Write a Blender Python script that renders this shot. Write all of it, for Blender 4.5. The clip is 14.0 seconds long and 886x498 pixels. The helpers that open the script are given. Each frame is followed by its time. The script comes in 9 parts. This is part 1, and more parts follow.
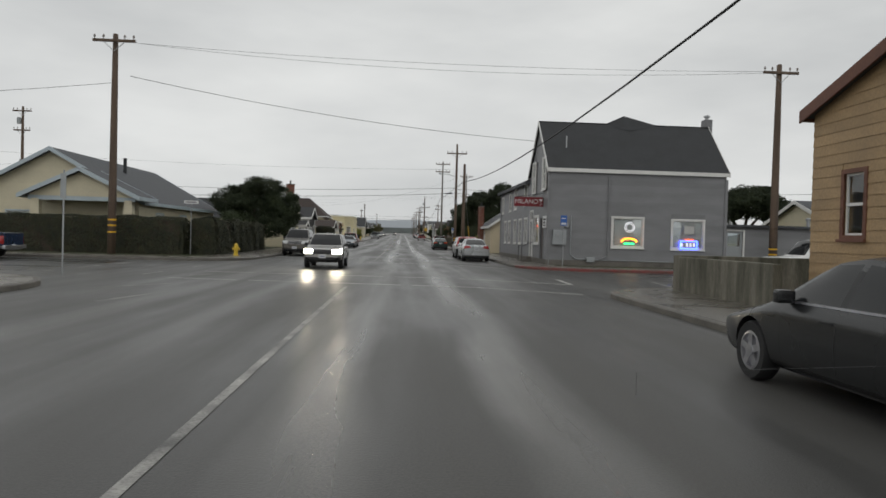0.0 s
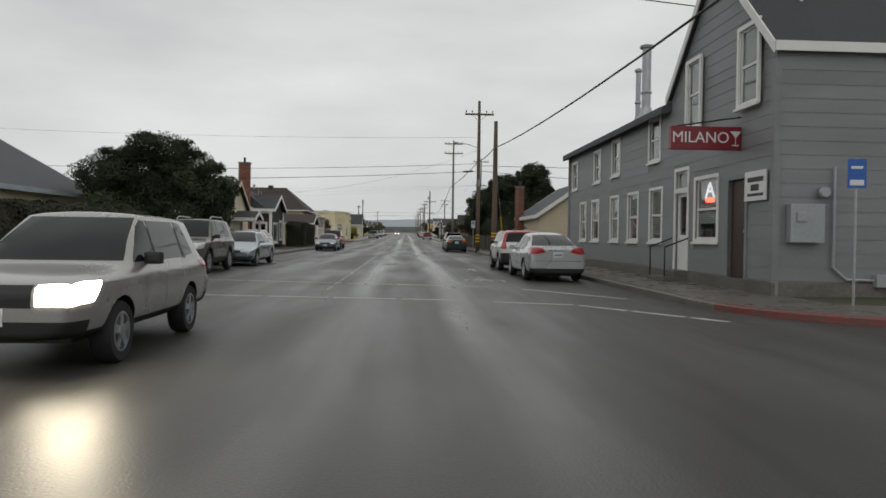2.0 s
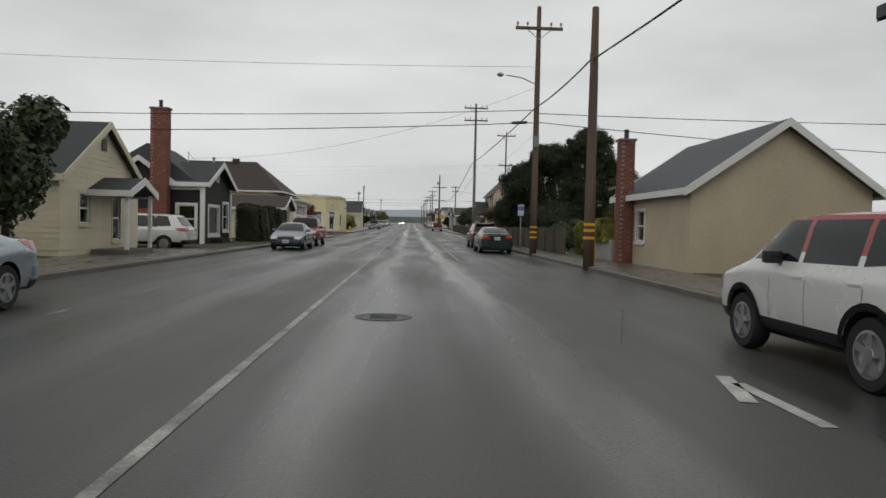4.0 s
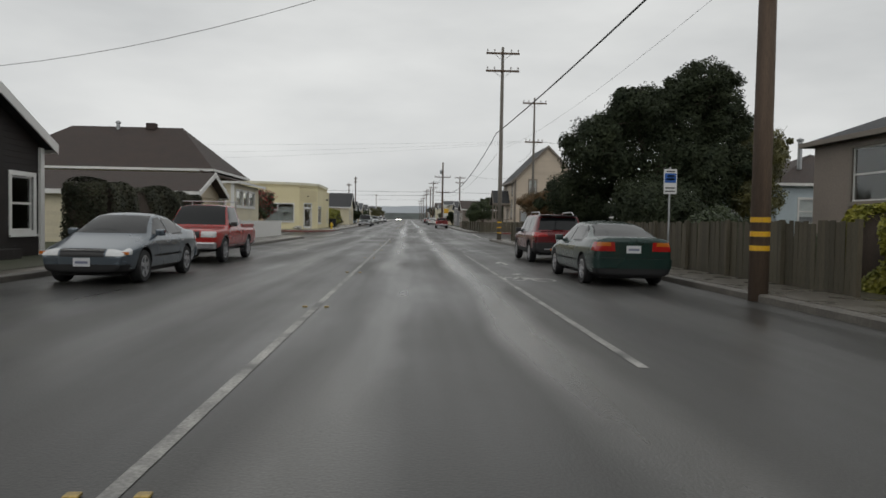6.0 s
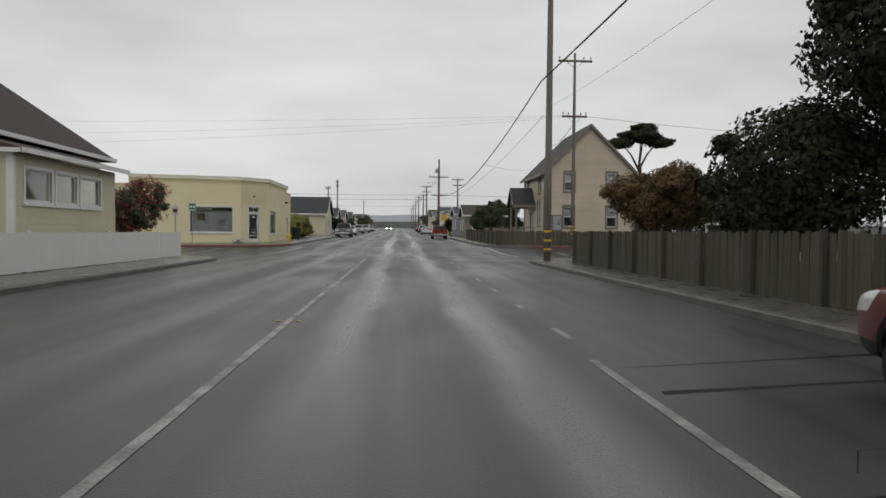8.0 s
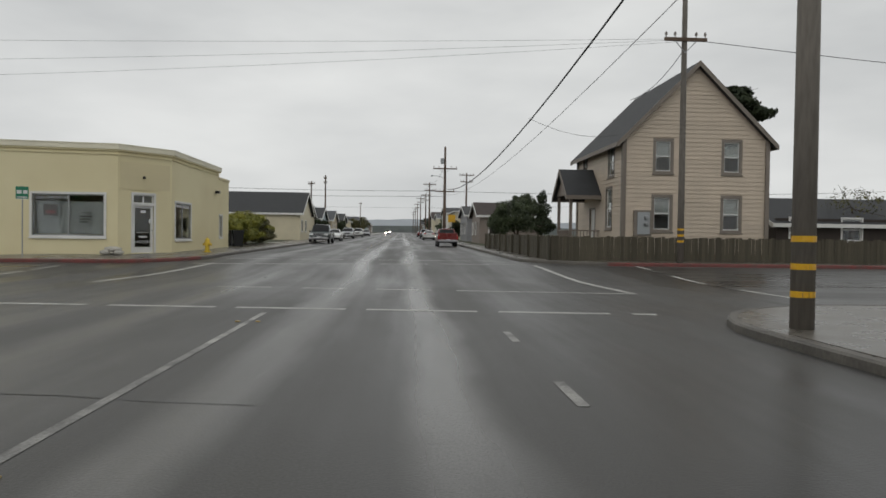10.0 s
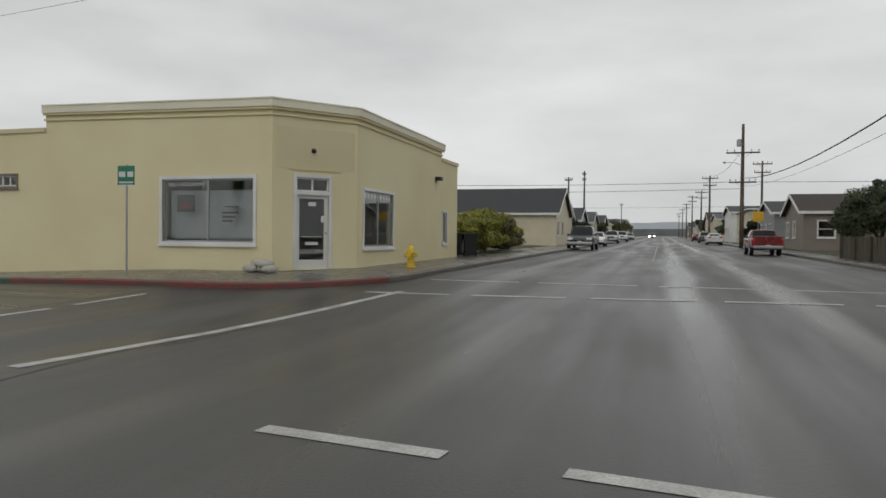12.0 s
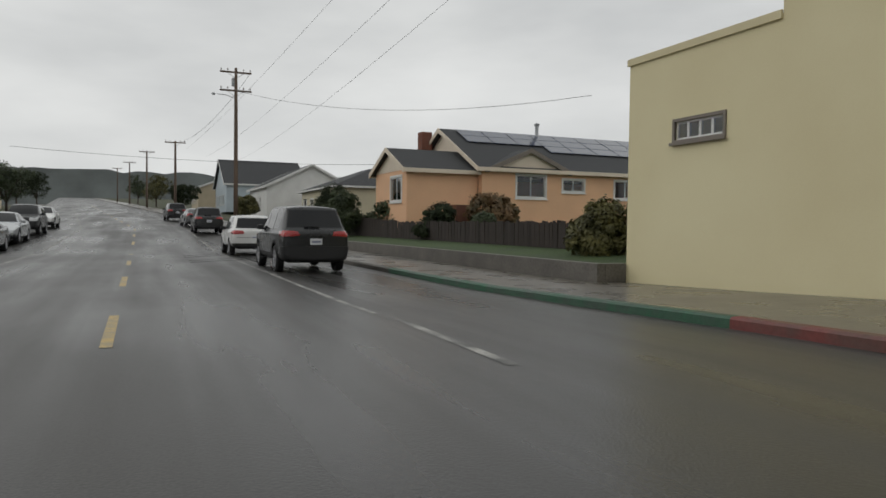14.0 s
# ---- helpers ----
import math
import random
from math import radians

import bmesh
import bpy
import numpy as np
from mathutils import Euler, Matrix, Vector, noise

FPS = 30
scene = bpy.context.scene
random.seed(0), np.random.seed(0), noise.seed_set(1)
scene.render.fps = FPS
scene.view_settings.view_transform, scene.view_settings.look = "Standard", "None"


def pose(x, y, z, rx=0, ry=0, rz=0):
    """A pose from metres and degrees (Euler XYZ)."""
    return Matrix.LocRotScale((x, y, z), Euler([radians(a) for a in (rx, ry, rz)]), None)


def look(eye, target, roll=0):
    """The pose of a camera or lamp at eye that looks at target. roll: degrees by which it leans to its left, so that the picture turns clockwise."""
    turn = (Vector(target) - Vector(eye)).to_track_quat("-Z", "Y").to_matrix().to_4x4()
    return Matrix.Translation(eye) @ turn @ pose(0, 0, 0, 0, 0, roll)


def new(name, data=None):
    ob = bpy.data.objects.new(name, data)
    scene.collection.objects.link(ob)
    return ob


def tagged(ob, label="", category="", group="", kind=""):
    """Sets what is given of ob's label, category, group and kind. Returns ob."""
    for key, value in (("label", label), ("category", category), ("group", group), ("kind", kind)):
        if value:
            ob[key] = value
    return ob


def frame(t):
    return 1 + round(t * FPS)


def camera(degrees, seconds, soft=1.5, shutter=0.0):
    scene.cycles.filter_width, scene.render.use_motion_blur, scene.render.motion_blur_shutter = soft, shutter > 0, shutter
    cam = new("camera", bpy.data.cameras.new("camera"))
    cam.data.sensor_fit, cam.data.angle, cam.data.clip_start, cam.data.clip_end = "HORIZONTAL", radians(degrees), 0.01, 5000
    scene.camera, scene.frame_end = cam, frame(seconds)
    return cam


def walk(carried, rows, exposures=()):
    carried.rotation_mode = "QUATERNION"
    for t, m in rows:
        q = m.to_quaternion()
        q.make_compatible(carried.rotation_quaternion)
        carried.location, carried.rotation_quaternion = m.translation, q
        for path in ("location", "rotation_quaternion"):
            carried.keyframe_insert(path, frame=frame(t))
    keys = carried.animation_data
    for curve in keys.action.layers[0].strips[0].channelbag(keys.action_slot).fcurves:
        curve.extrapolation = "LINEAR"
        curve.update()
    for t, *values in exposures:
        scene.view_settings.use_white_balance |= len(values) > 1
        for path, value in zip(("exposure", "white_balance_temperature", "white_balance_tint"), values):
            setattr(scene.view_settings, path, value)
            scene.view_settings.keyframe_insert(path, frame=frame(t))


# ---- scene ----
cam = camera(64.5, 14.0, soft=1.6, shutter=0.0)
PATH = [
    (0, (-0.343, -11.404, 1.492), (-0.226, -9.407, 1.459), 1.6),
    (0.1, (-0.311, -10.209, 1.491), (-0.195, -8.212, 1.456), 1.6),
    (0.5, (-0.207, -5.386, 1.47), (-0.092, -3.39, 1.433), 1.3),
    (0.7, (-0.179, -2.964, 1.449), (-0.065, -0.967, 1.412), 1.3),
    (1, (-0.164, 0.684, 1.41), (-0.05, 2.68, 1.372), 1.0),
    (1.5, (-0.151, 6.744, 1.365), (-0.039, 8.74, 1.327), 0.4),
    (1.6, (-0.129, 7.939, 1.356), (-0.015, 9.935, 1.318), 0.5),
    (2, (-0.079, 12.651, 1.308), (0.027, 14.648, 1.272), 0.8),
    (2.4, (-0.056, 17.198, 1.304), (0.04, 19.196, 1.268), 0.8),
    (2.5, (-0.041, 18.318, 1.31), (0.051, 20.315, 1.27), 0.8),
    (2.6, (-0.035, 19.413, 1.317), (0.055, 21.411, 1.274), 0.6),
    (3, (-0.213, 23.718, 1.338), (-0.127, 25.716, 1.291), 0.4),
    (3.1, (-0.221, 24.776, 1.342), (-0.133, 26.773, 1.288), 0.4),
    (3.2, (-0.236, 25.85, 1.348), (-0.151, 27.847, 1.291), 1.0),
    (5.3, (-0.538, 48.826, 1.352), (-0.441, 50.823, 1.279), 1.5),
    (5.5, (-0.547, 51.037, 1.336), (-0.452, 53.033, 1.259), 1.6),
    (5.6, (-0.546, 52.154, 1.319), (-0.453, 54.15, 1.243), 1.2),
    (6, (-0.565, 56.751, 1.286), (-0.464, 58.747, 1.213), 1.0),
    (6.5, (-0.547, 62.454, 1.273), (-0.437, 64.449, 1.206), 0.6),
    (6.6, (-0.541, 63.597, 1.295), (-0.429, 65.593, 1.227), 0.8),
    (7, (-0.419, 68.025, 1.353), (-0.302, 70.02, 1.284), 0.4),
    (7.2, (-0.39, 70.133, 1.35), (-0.271, 72.128, 1.282), 0.4),
    (7.4, (-0.382, 72.195, 1.353), (-0.259, 74.19, 1.288), 0.5),
    (7.5, (-0.376, 73.235, 1.355), (-0.252, 75.23, 1.294), 0.5),
    (9.8, (0.51, 97.835, 1.407), (0.63, 99.831, 1.371), 1.0),
    (9.9, (0.528, 98.819, 1.404), (0.643, 100.815, 1.367), 0.6),
    (10, (0.522, 99.737, 1.405), (0.639, 101.733, 1.37), 0.8),
    (10.5, (0.414, 103.953, 1.443), (0.516, 105.95, 1.405), 0.5),
    (10.6, (0.387, 104.721, 1.443), (0.477, 106.719, 1.402), 0.5),
    (11, (0.12, 107.722, 1.424), (0.115, 109.721, 1.383), 0.2),
    (11.4, (-0.289, 110.467, 1.456), (-0.492, 112.456, 1.425), -0.1),
    (11.5, (-0.465, 111.103, 1.459), (-0.73, 113.085, 1.431), -0.1),
    (12, (-1.568, 114.173, 1.419), (-2.161, 116.082, 1.387), 0.6),
    (12.4, (-3.068, 116.4, 1.42), (-3.954, 118.192, 1.379), 1.0),
    (12.5, (-3.464, 116.909, 1.424), (-4.427, 118.661, 1.381), 1.3),
    (12.9, (-5.251, 118.834, 1.469), (-6.514, 120.384, 1.423), 0.8),
    (13, (-5.749, 119.261, 1.474), (-7.077, 120.756, 1.432), 0.9),
    (13.5, (-8.579, 121.016, 1.357), (-10.204, 122.179, 1.286), 0.8),
    (14, (-11.872, 122.225, 1.244), (-13.709, 123.015, 1.178), 0.7),
]
walk(cam, [(t, look(eye, target, roll)) for t, eye, target, roll in PATH])
from mathutils.bvhtree import BVHTree

# ---- light: an overcast, rainy afternoon ----
world = bpy.data.worlds.new("overcast_sky")
scene.world = world
world.use_nodes = True
wn, wl = world.node_tree.nodes, world.node_tree.links
wn.clear()
w_out = wn.new("ShaderNodeOutputWorld")
w_bg = wn.new("ShaderNodeBackground")
w_sky = wn.new("ShaderNodeTexSky")
w_sky.sky_type = "NISHITA"
w_sky.sun_disc = False
w_sky.sun_elevation = radians(38)
w_sky.sun_rotation = radians(150)
w_sat = wn.new("ShaderNodeHueSaturation")
w_sat.inputs["Saturation"].default_value = 0.12
w_sat.inputs["Value"].default_value = 0.06
w_co = wn.new("ShaderNodeTexCoord")
w_map = wn.new("ShaderNodeMapping")
w_map.inputs["Scale"].default_value = (1.0, 1.0, 3.2)
w_noise = wn.new("ShaderNodeTexNoise")
w_noise.inputs["Scale"].default_value = 2.1
w_noise.inputs["Detail"].default_value = 5
w_ramp = wn.new("ShaderNodeValToRGB")
w_ramp.color_ramp.elements[0].position, w_ramp.color_ramp.elements[1].position = 0.3, 0.75
w_ramp.color_ramp.elements[0].color = (0.585, 0.6, 0.603, 1)
w_ramp.color_ramp.elements[1].color = (0.89, 0.9, 0.885, 1)
w_mix = wn.new("ShaderNodeMix")
w_mix.data_type = "RGBA"
w_mix.inputs[0].default_value = 0.85
w_bg.inputs["Strength"].default_value = 1.0
wl.new(w_co.outputs["Generated"], w_map.inputs["Vector"])
wl.new(w_map.outputs["Vector"], w_noise.inputs["Vector"])
wl.new(w_noise.outputs["Fac"], w_ramp.inputs["Fac"])
wl.new(w_sky.outputs["Color"], w_sat.inputs["Color"])
wl.new(w_sat.outputs["Color"], w_mix.inputs[6])
wl.new(w_ramp.outputs["Color"], w_mix.inputs[7])
wl.new(w_mix.outputs[2], w_bg.inputs["Color"])
wl.new(w_bg.outputs["Background"], w_out.inputs["Surface"])

sun_data = bpy.data.lights.new("sun", "SUN")
sun_data.energy, sun_data.angle, sun_data.color = 0.3, radians(40), (1.0, 0.97, 0.93)
sun = new("sun", sun_data)
sun.matrix_world = look((-30, -40, 60), (0, 40, 0))


# ---- materials ----
def material(name, base, rough=0.7, vary=0.25, scale=6.0, fine=60.0, bump=0.15, metal=0.0, coat=0.0, second=None,
             stretch=(1, 1, 1), spec=0.5, rough_vary=0.1, random_tone=0.0, wear=0.0, transmission=0.0):
    """A surface with coarse stains, fine grain, relief and uneven gloss."""
    m = bpy.data.materials.new(name)
    m.use_nodes = True
    n, l = m.node_tree.nodes, m.node_tree.links
    b = n["Principled BSDF"]
    co, mp = n.new("ShaderNodeTexCoord"), n.new("ShaderNodeMapping")
    mp.inputs["Scale"].default_value = stretch
    l.new(co.outputs["Object"], mp.inputs["Vector"])
    big, small = n.new("ShaderNodeTexNoise"), n.new("ShaderNodeTexNoise")
    big.inputs["Scale"].default_value, big.inputs["Detail"].default_value = scale * 0.2, 6
    small.inputs["Scale"].default_value, small.inputs["Detail"].default_value = fine * 0.3, 3
    for t in (big, small):
        l.new(mp.outputs["Vector"], t.inputs["Vector"])
    ramp = n.new("ShaderNodeValToRGB")
    second = second or tuple(c * (1 - vary) for c in base)
    ramp.color_ramp.elements[0].position, ramp.color_ramp.elements[1].position = 0.32, 0.68
    ramp.color_ramp.elements[0].color, ramp.color_ramp.elements[1].color = (*second, 1), (*base, 1)
    l.new(big.outputs["Fac"], ramp.inputs["Fac"])
    grain = n.new("ShaderNodeMix")
    grain.data_type, grain.blend_type = "RGBA", "OVERLAY"
    grain.inputs[0].default_value = min(1.0, vary * 1.2)
    l.new(ramp.outputs["Color"], grain.inputs[6])
    l.new(small.outputs["Fac"], grain.inputs[7])
    last = grain.outputs[2]
    if random_tone:
        info, hsv, ma = n.new("ShaderNodeObjectInfo"), n.new("ShaderNodeHueSaturation"), n.new("ShaderNodeMapRange")
        ma.inputs["To Min"].default_value, ma.inputs["To Max"].default_value = 1 - random_tone, 1 + random_tone
        l.new(info.outputs["Random"], ma.inputs["Value"])
        l.new(ma.outputs["Result"], hsv.inputs["Value"])
        l.new(last, hsv.inputs["Color"])
        last = hsv.outputs["Color"]
    l.new(last, b.inputs["Base Color"])
    rr = n.new("ShaderNodeMapRange")
    rr.inputs["To Min"].default_value, rr.inputs["To Max"].default_value = max(0.02, rough - rough_vary), min(1, rough + rough_vary)
    l.new(big.outputs["Fac"], rr.inputs["Value"])
    l.new(rr.outputs["Result"], b.inputs["Roughness"])
    b.inputs["Metallic"].default_value = metal
    b.inputs["Specular IOR Level"].default_value = spec
    b.inputs["Coat Weight"].default_value = coat
    b.inputs["Coat Roughness"].default_value = 0.06
    b.inputs["Transmission Weight"].default_value = transmission
    if bump:
        bp = n.new("ShaderNodeBump")
        bp.inputs["Strength"].default_value, bp.inputs["Distance"].default_value = bump, 0.02
        l.new(small.outputs["Fac"], bp.inputs["Height"])
        l.new(bp.outputs["Normal"], b.inputs["Normal"])
    return m


def paint(name, base, rough=0.28, metal=0.35, coat=0.6):
    return material(name, base, rough, vary=0.12, scale=4, fine=200, bump=0.0, metal=metal, coat=coat, rough_vary=0.08)


def glow(name, base, strength):
    m = bpy.data.materials.new(name)
    m.use_nodes = True
    b = m.node_tree.nodes["Principled BSDF"]
    b.inputs["Base Color"].default_value = (*base, 1)
    b.inputs["Emission Color"].default_value = (*base, 1)
    b.inputs["Emission Strength"].default_value = strength
    return m


def glass(name, tint=(0.9, 0.95, 0.95)):
    m = bpy.data.materials.new(name)
    m.use_nodes = True
    b = m.node_tree.nodes["Principled BSDF"]
    b.inputs["Base Color"].default_value = (*tint, 1)
    b.inputs["Roughness"].default_value = 0.02
    b.inputs["Transmission Weight"].default_value = 1.0
    b.inputs["IOR"].default_value = 1.45
    return m


def wet_road(name, dark, light, rough_lo, rough_hi, along="y"):
    """Wet asphalt: worn wheel tracks along the lane, patches, puddled gloss and stone grain."""
    m = bpy.data.materials.new(name)
    m.use_nodes = True
    n, l = m.node_tree.nodes, m.node_tree.links
    b = n["Principled BSDF"]
    co, mp, mp2 = n.new("ShaderNodeTexCoord"), n.new("ShaderNodeMapping"), n.new("ShaderNodeMapping")
    mp.inputs["Scale"].default_value = (0.9, 0.035, 1) if along == "y" else (0.035, 0.9, 1)
    mp2.inputs["Scale"].default_value = (0.35, 0.12, 1) if along == "y" else (0.12, 0.35, 1)
    for q in (mp, mp2):
        l.new(co.outputs["Object"], q.inputs["Vector"])
    track, patch, grain = (n.new("ShaderNodeTexNoise") for _ in range(3))
    track.inputs["Scale"].default_value, track.inputs["Detail"].default_value = 1.0, 5
    patch.inputs["Scale"].default_value, patch.inputs["Detail"].default_value = 1.0, 8
    grain.inputs["Scale"].default_value, grain.inputs["Detail"].default_value = 45, 4
    l.new(mp.outputs["Vector"], track.inputs["Vector"])
    l.new(mp2.outputs["Vector"], patch.inputs["Vector"])
    l.new(co.outputs["Object"], grain.inputs["Vector"])
    add = n.new("ShaderNodeMath")
    add.operation = "ADD"
    l.new(track.outputs["Fac"], add.inputs[0])
    l.new(patch.outputs["Fac"], add.inputs[1])
    ramp = n.new("ShaderNodeValToRGB")
    ramp.color_ramp.elements[0].position, ramp.color_ramp.elements[1].position = 0.36, 0.64
    ramp.color_ramp.elements[0].color, ramp.color_ramp.elements[1].color = (*dark, 1), (*light, 1)
    half = n.new("ShaderNodeMath")
    half.operation = "MULTIPLY"
    half.inputs[1].default_value = 0.5
    l.new(add.outputs[0], half.inputs[0])
    l.new(half.outputs[0], ramp.inputs["Fac"])
    worn = ramp.outputs["Color"]
    if along == "y":
        sep, lanes, band, amount = n.new("ShaderNodeSeparateXYZ"), n.new("ShaderNodeMapRange"), n.new("ShaderNodeValToRGB"), n.new("ShaderNodeMath")
        l.new(co.outputs["Object"], sep.inputs["Vector"])
        lanes.inputs["From Min"].default_value, lanes.inputs["From Max"].default_value = -8.35, 6.65
        drift = n.new("ShaderNodeMath")
        drift.operation = "MULTIPLY_ADD"
        drift.inputs[1].default_value = 1.3
        l.new(patch.outputs["Fac"], drift.inputs[0])
        l.new(sep.outputs["X"], drift.inputs[2])
        l.new(drift.outputs[0], lanes.inputs["Value"])
        l.new(lanes.outputs["Result"], band.inputs["Fac"])
        els = band.color_ramp.elements
        els[0].position, els[0].color = 0.0, (0, 0, 0, 1)
        els[1].position, els[1].color = 1.0, (0, 0, 0, 1)
        for xc, wide, k in ((-5.6, 0.5, 0.3), (-3.7, 0.5, 0.3), (-1.0, 0.5, 0.6), (1.02, 0.5, 0.75)):
            for dx, v in ((-wide, 0), (-wide * 0.3, k), (wide * 0.3, k), (wide, 0)):
                e = els.new((xc + dx + 9.0) / 15.0)
                e.color = (v, v, v, 1)
        amount.operation = "MULTIPLY"
        l.new(band.outputs["Color"], amount.inputs[0])
        spots = n.new("ShaderNodeMapRange")
        spots.inputs["From Min"].default_value, spots.inputs["From Max"].default_value = 0.35, 0.65
        spots.inputs["To Min"].default_value, spots.inputs["To Max"].default_value = 0.08, 0.75
        l.new(patch.outputs["Fac"], spots.inputs["Value"])
        l.new(spots.outputs["Result"], amount.inputs[1])
        wear = n.new("ShaderNodeMix")
        wear.data_type = "RGBA"
        wear.inputs[7].default_value = (0.17, 0.165, 0.153, 1)
        l.new(amount.outputs[0], wear.inputs[0])
        l.new(worn, wear.inputs[6])
        worn = wear.outputs[2]
    b.inputs["Specular IOR Level"].default_value = 0.36
    mix = n.new("ShaderNodeMix")
    mix.data_type, mix.blend_type = "RGBA", "OVERLAY"
    mix.inputs[0].default_value = 0.5
    l.new(worn, mix.inputs[6])
    l.new(grain.outputs["Fac"], mix.inputs[7])
    l.new(mix.outputs[2], b.inputs["Base Color"])
    rr = n.new("ShaderNodeMapRange")
    rr.inputs["From Min"].default_value, rr.inputs["From Max"].default_value = 0.38, 0.62
    rr.inputs["To Min"].default_value, rr.inputs["To Max"].default_value = rough_lo, rough_hi
    l.new(half.outputs[0], rr.inputs["Value"])
    gloss = rr.outputs["Result"]
    if along == "y":
        # water lies in the worn ruts
        wet = n.new("ShaderNodeMath")
        wet.operation, wet.use_clamp = "MULTIPLY_ADD", True
        wet.inputs[1].default_value = -0.5
        l.new(amount.outputs[0], wet.inputs[0])
        l.new(gloss, wet.inputs[2])
        gloss = wet.outputs[0]
    l.new(gloss, b.inputs["Roughness"])
    bp = n.new("ShaderNodeBump")
    bp.inputs["Strength"].default_value, bp.inputs["Distance"].default_value = 0.25, 0.012
    l.new(grain.outputs["Fac"], bp.inputs["Height"])
    l.new(bp.outputs["Normal"], b.inputs["Normal"])
    return m


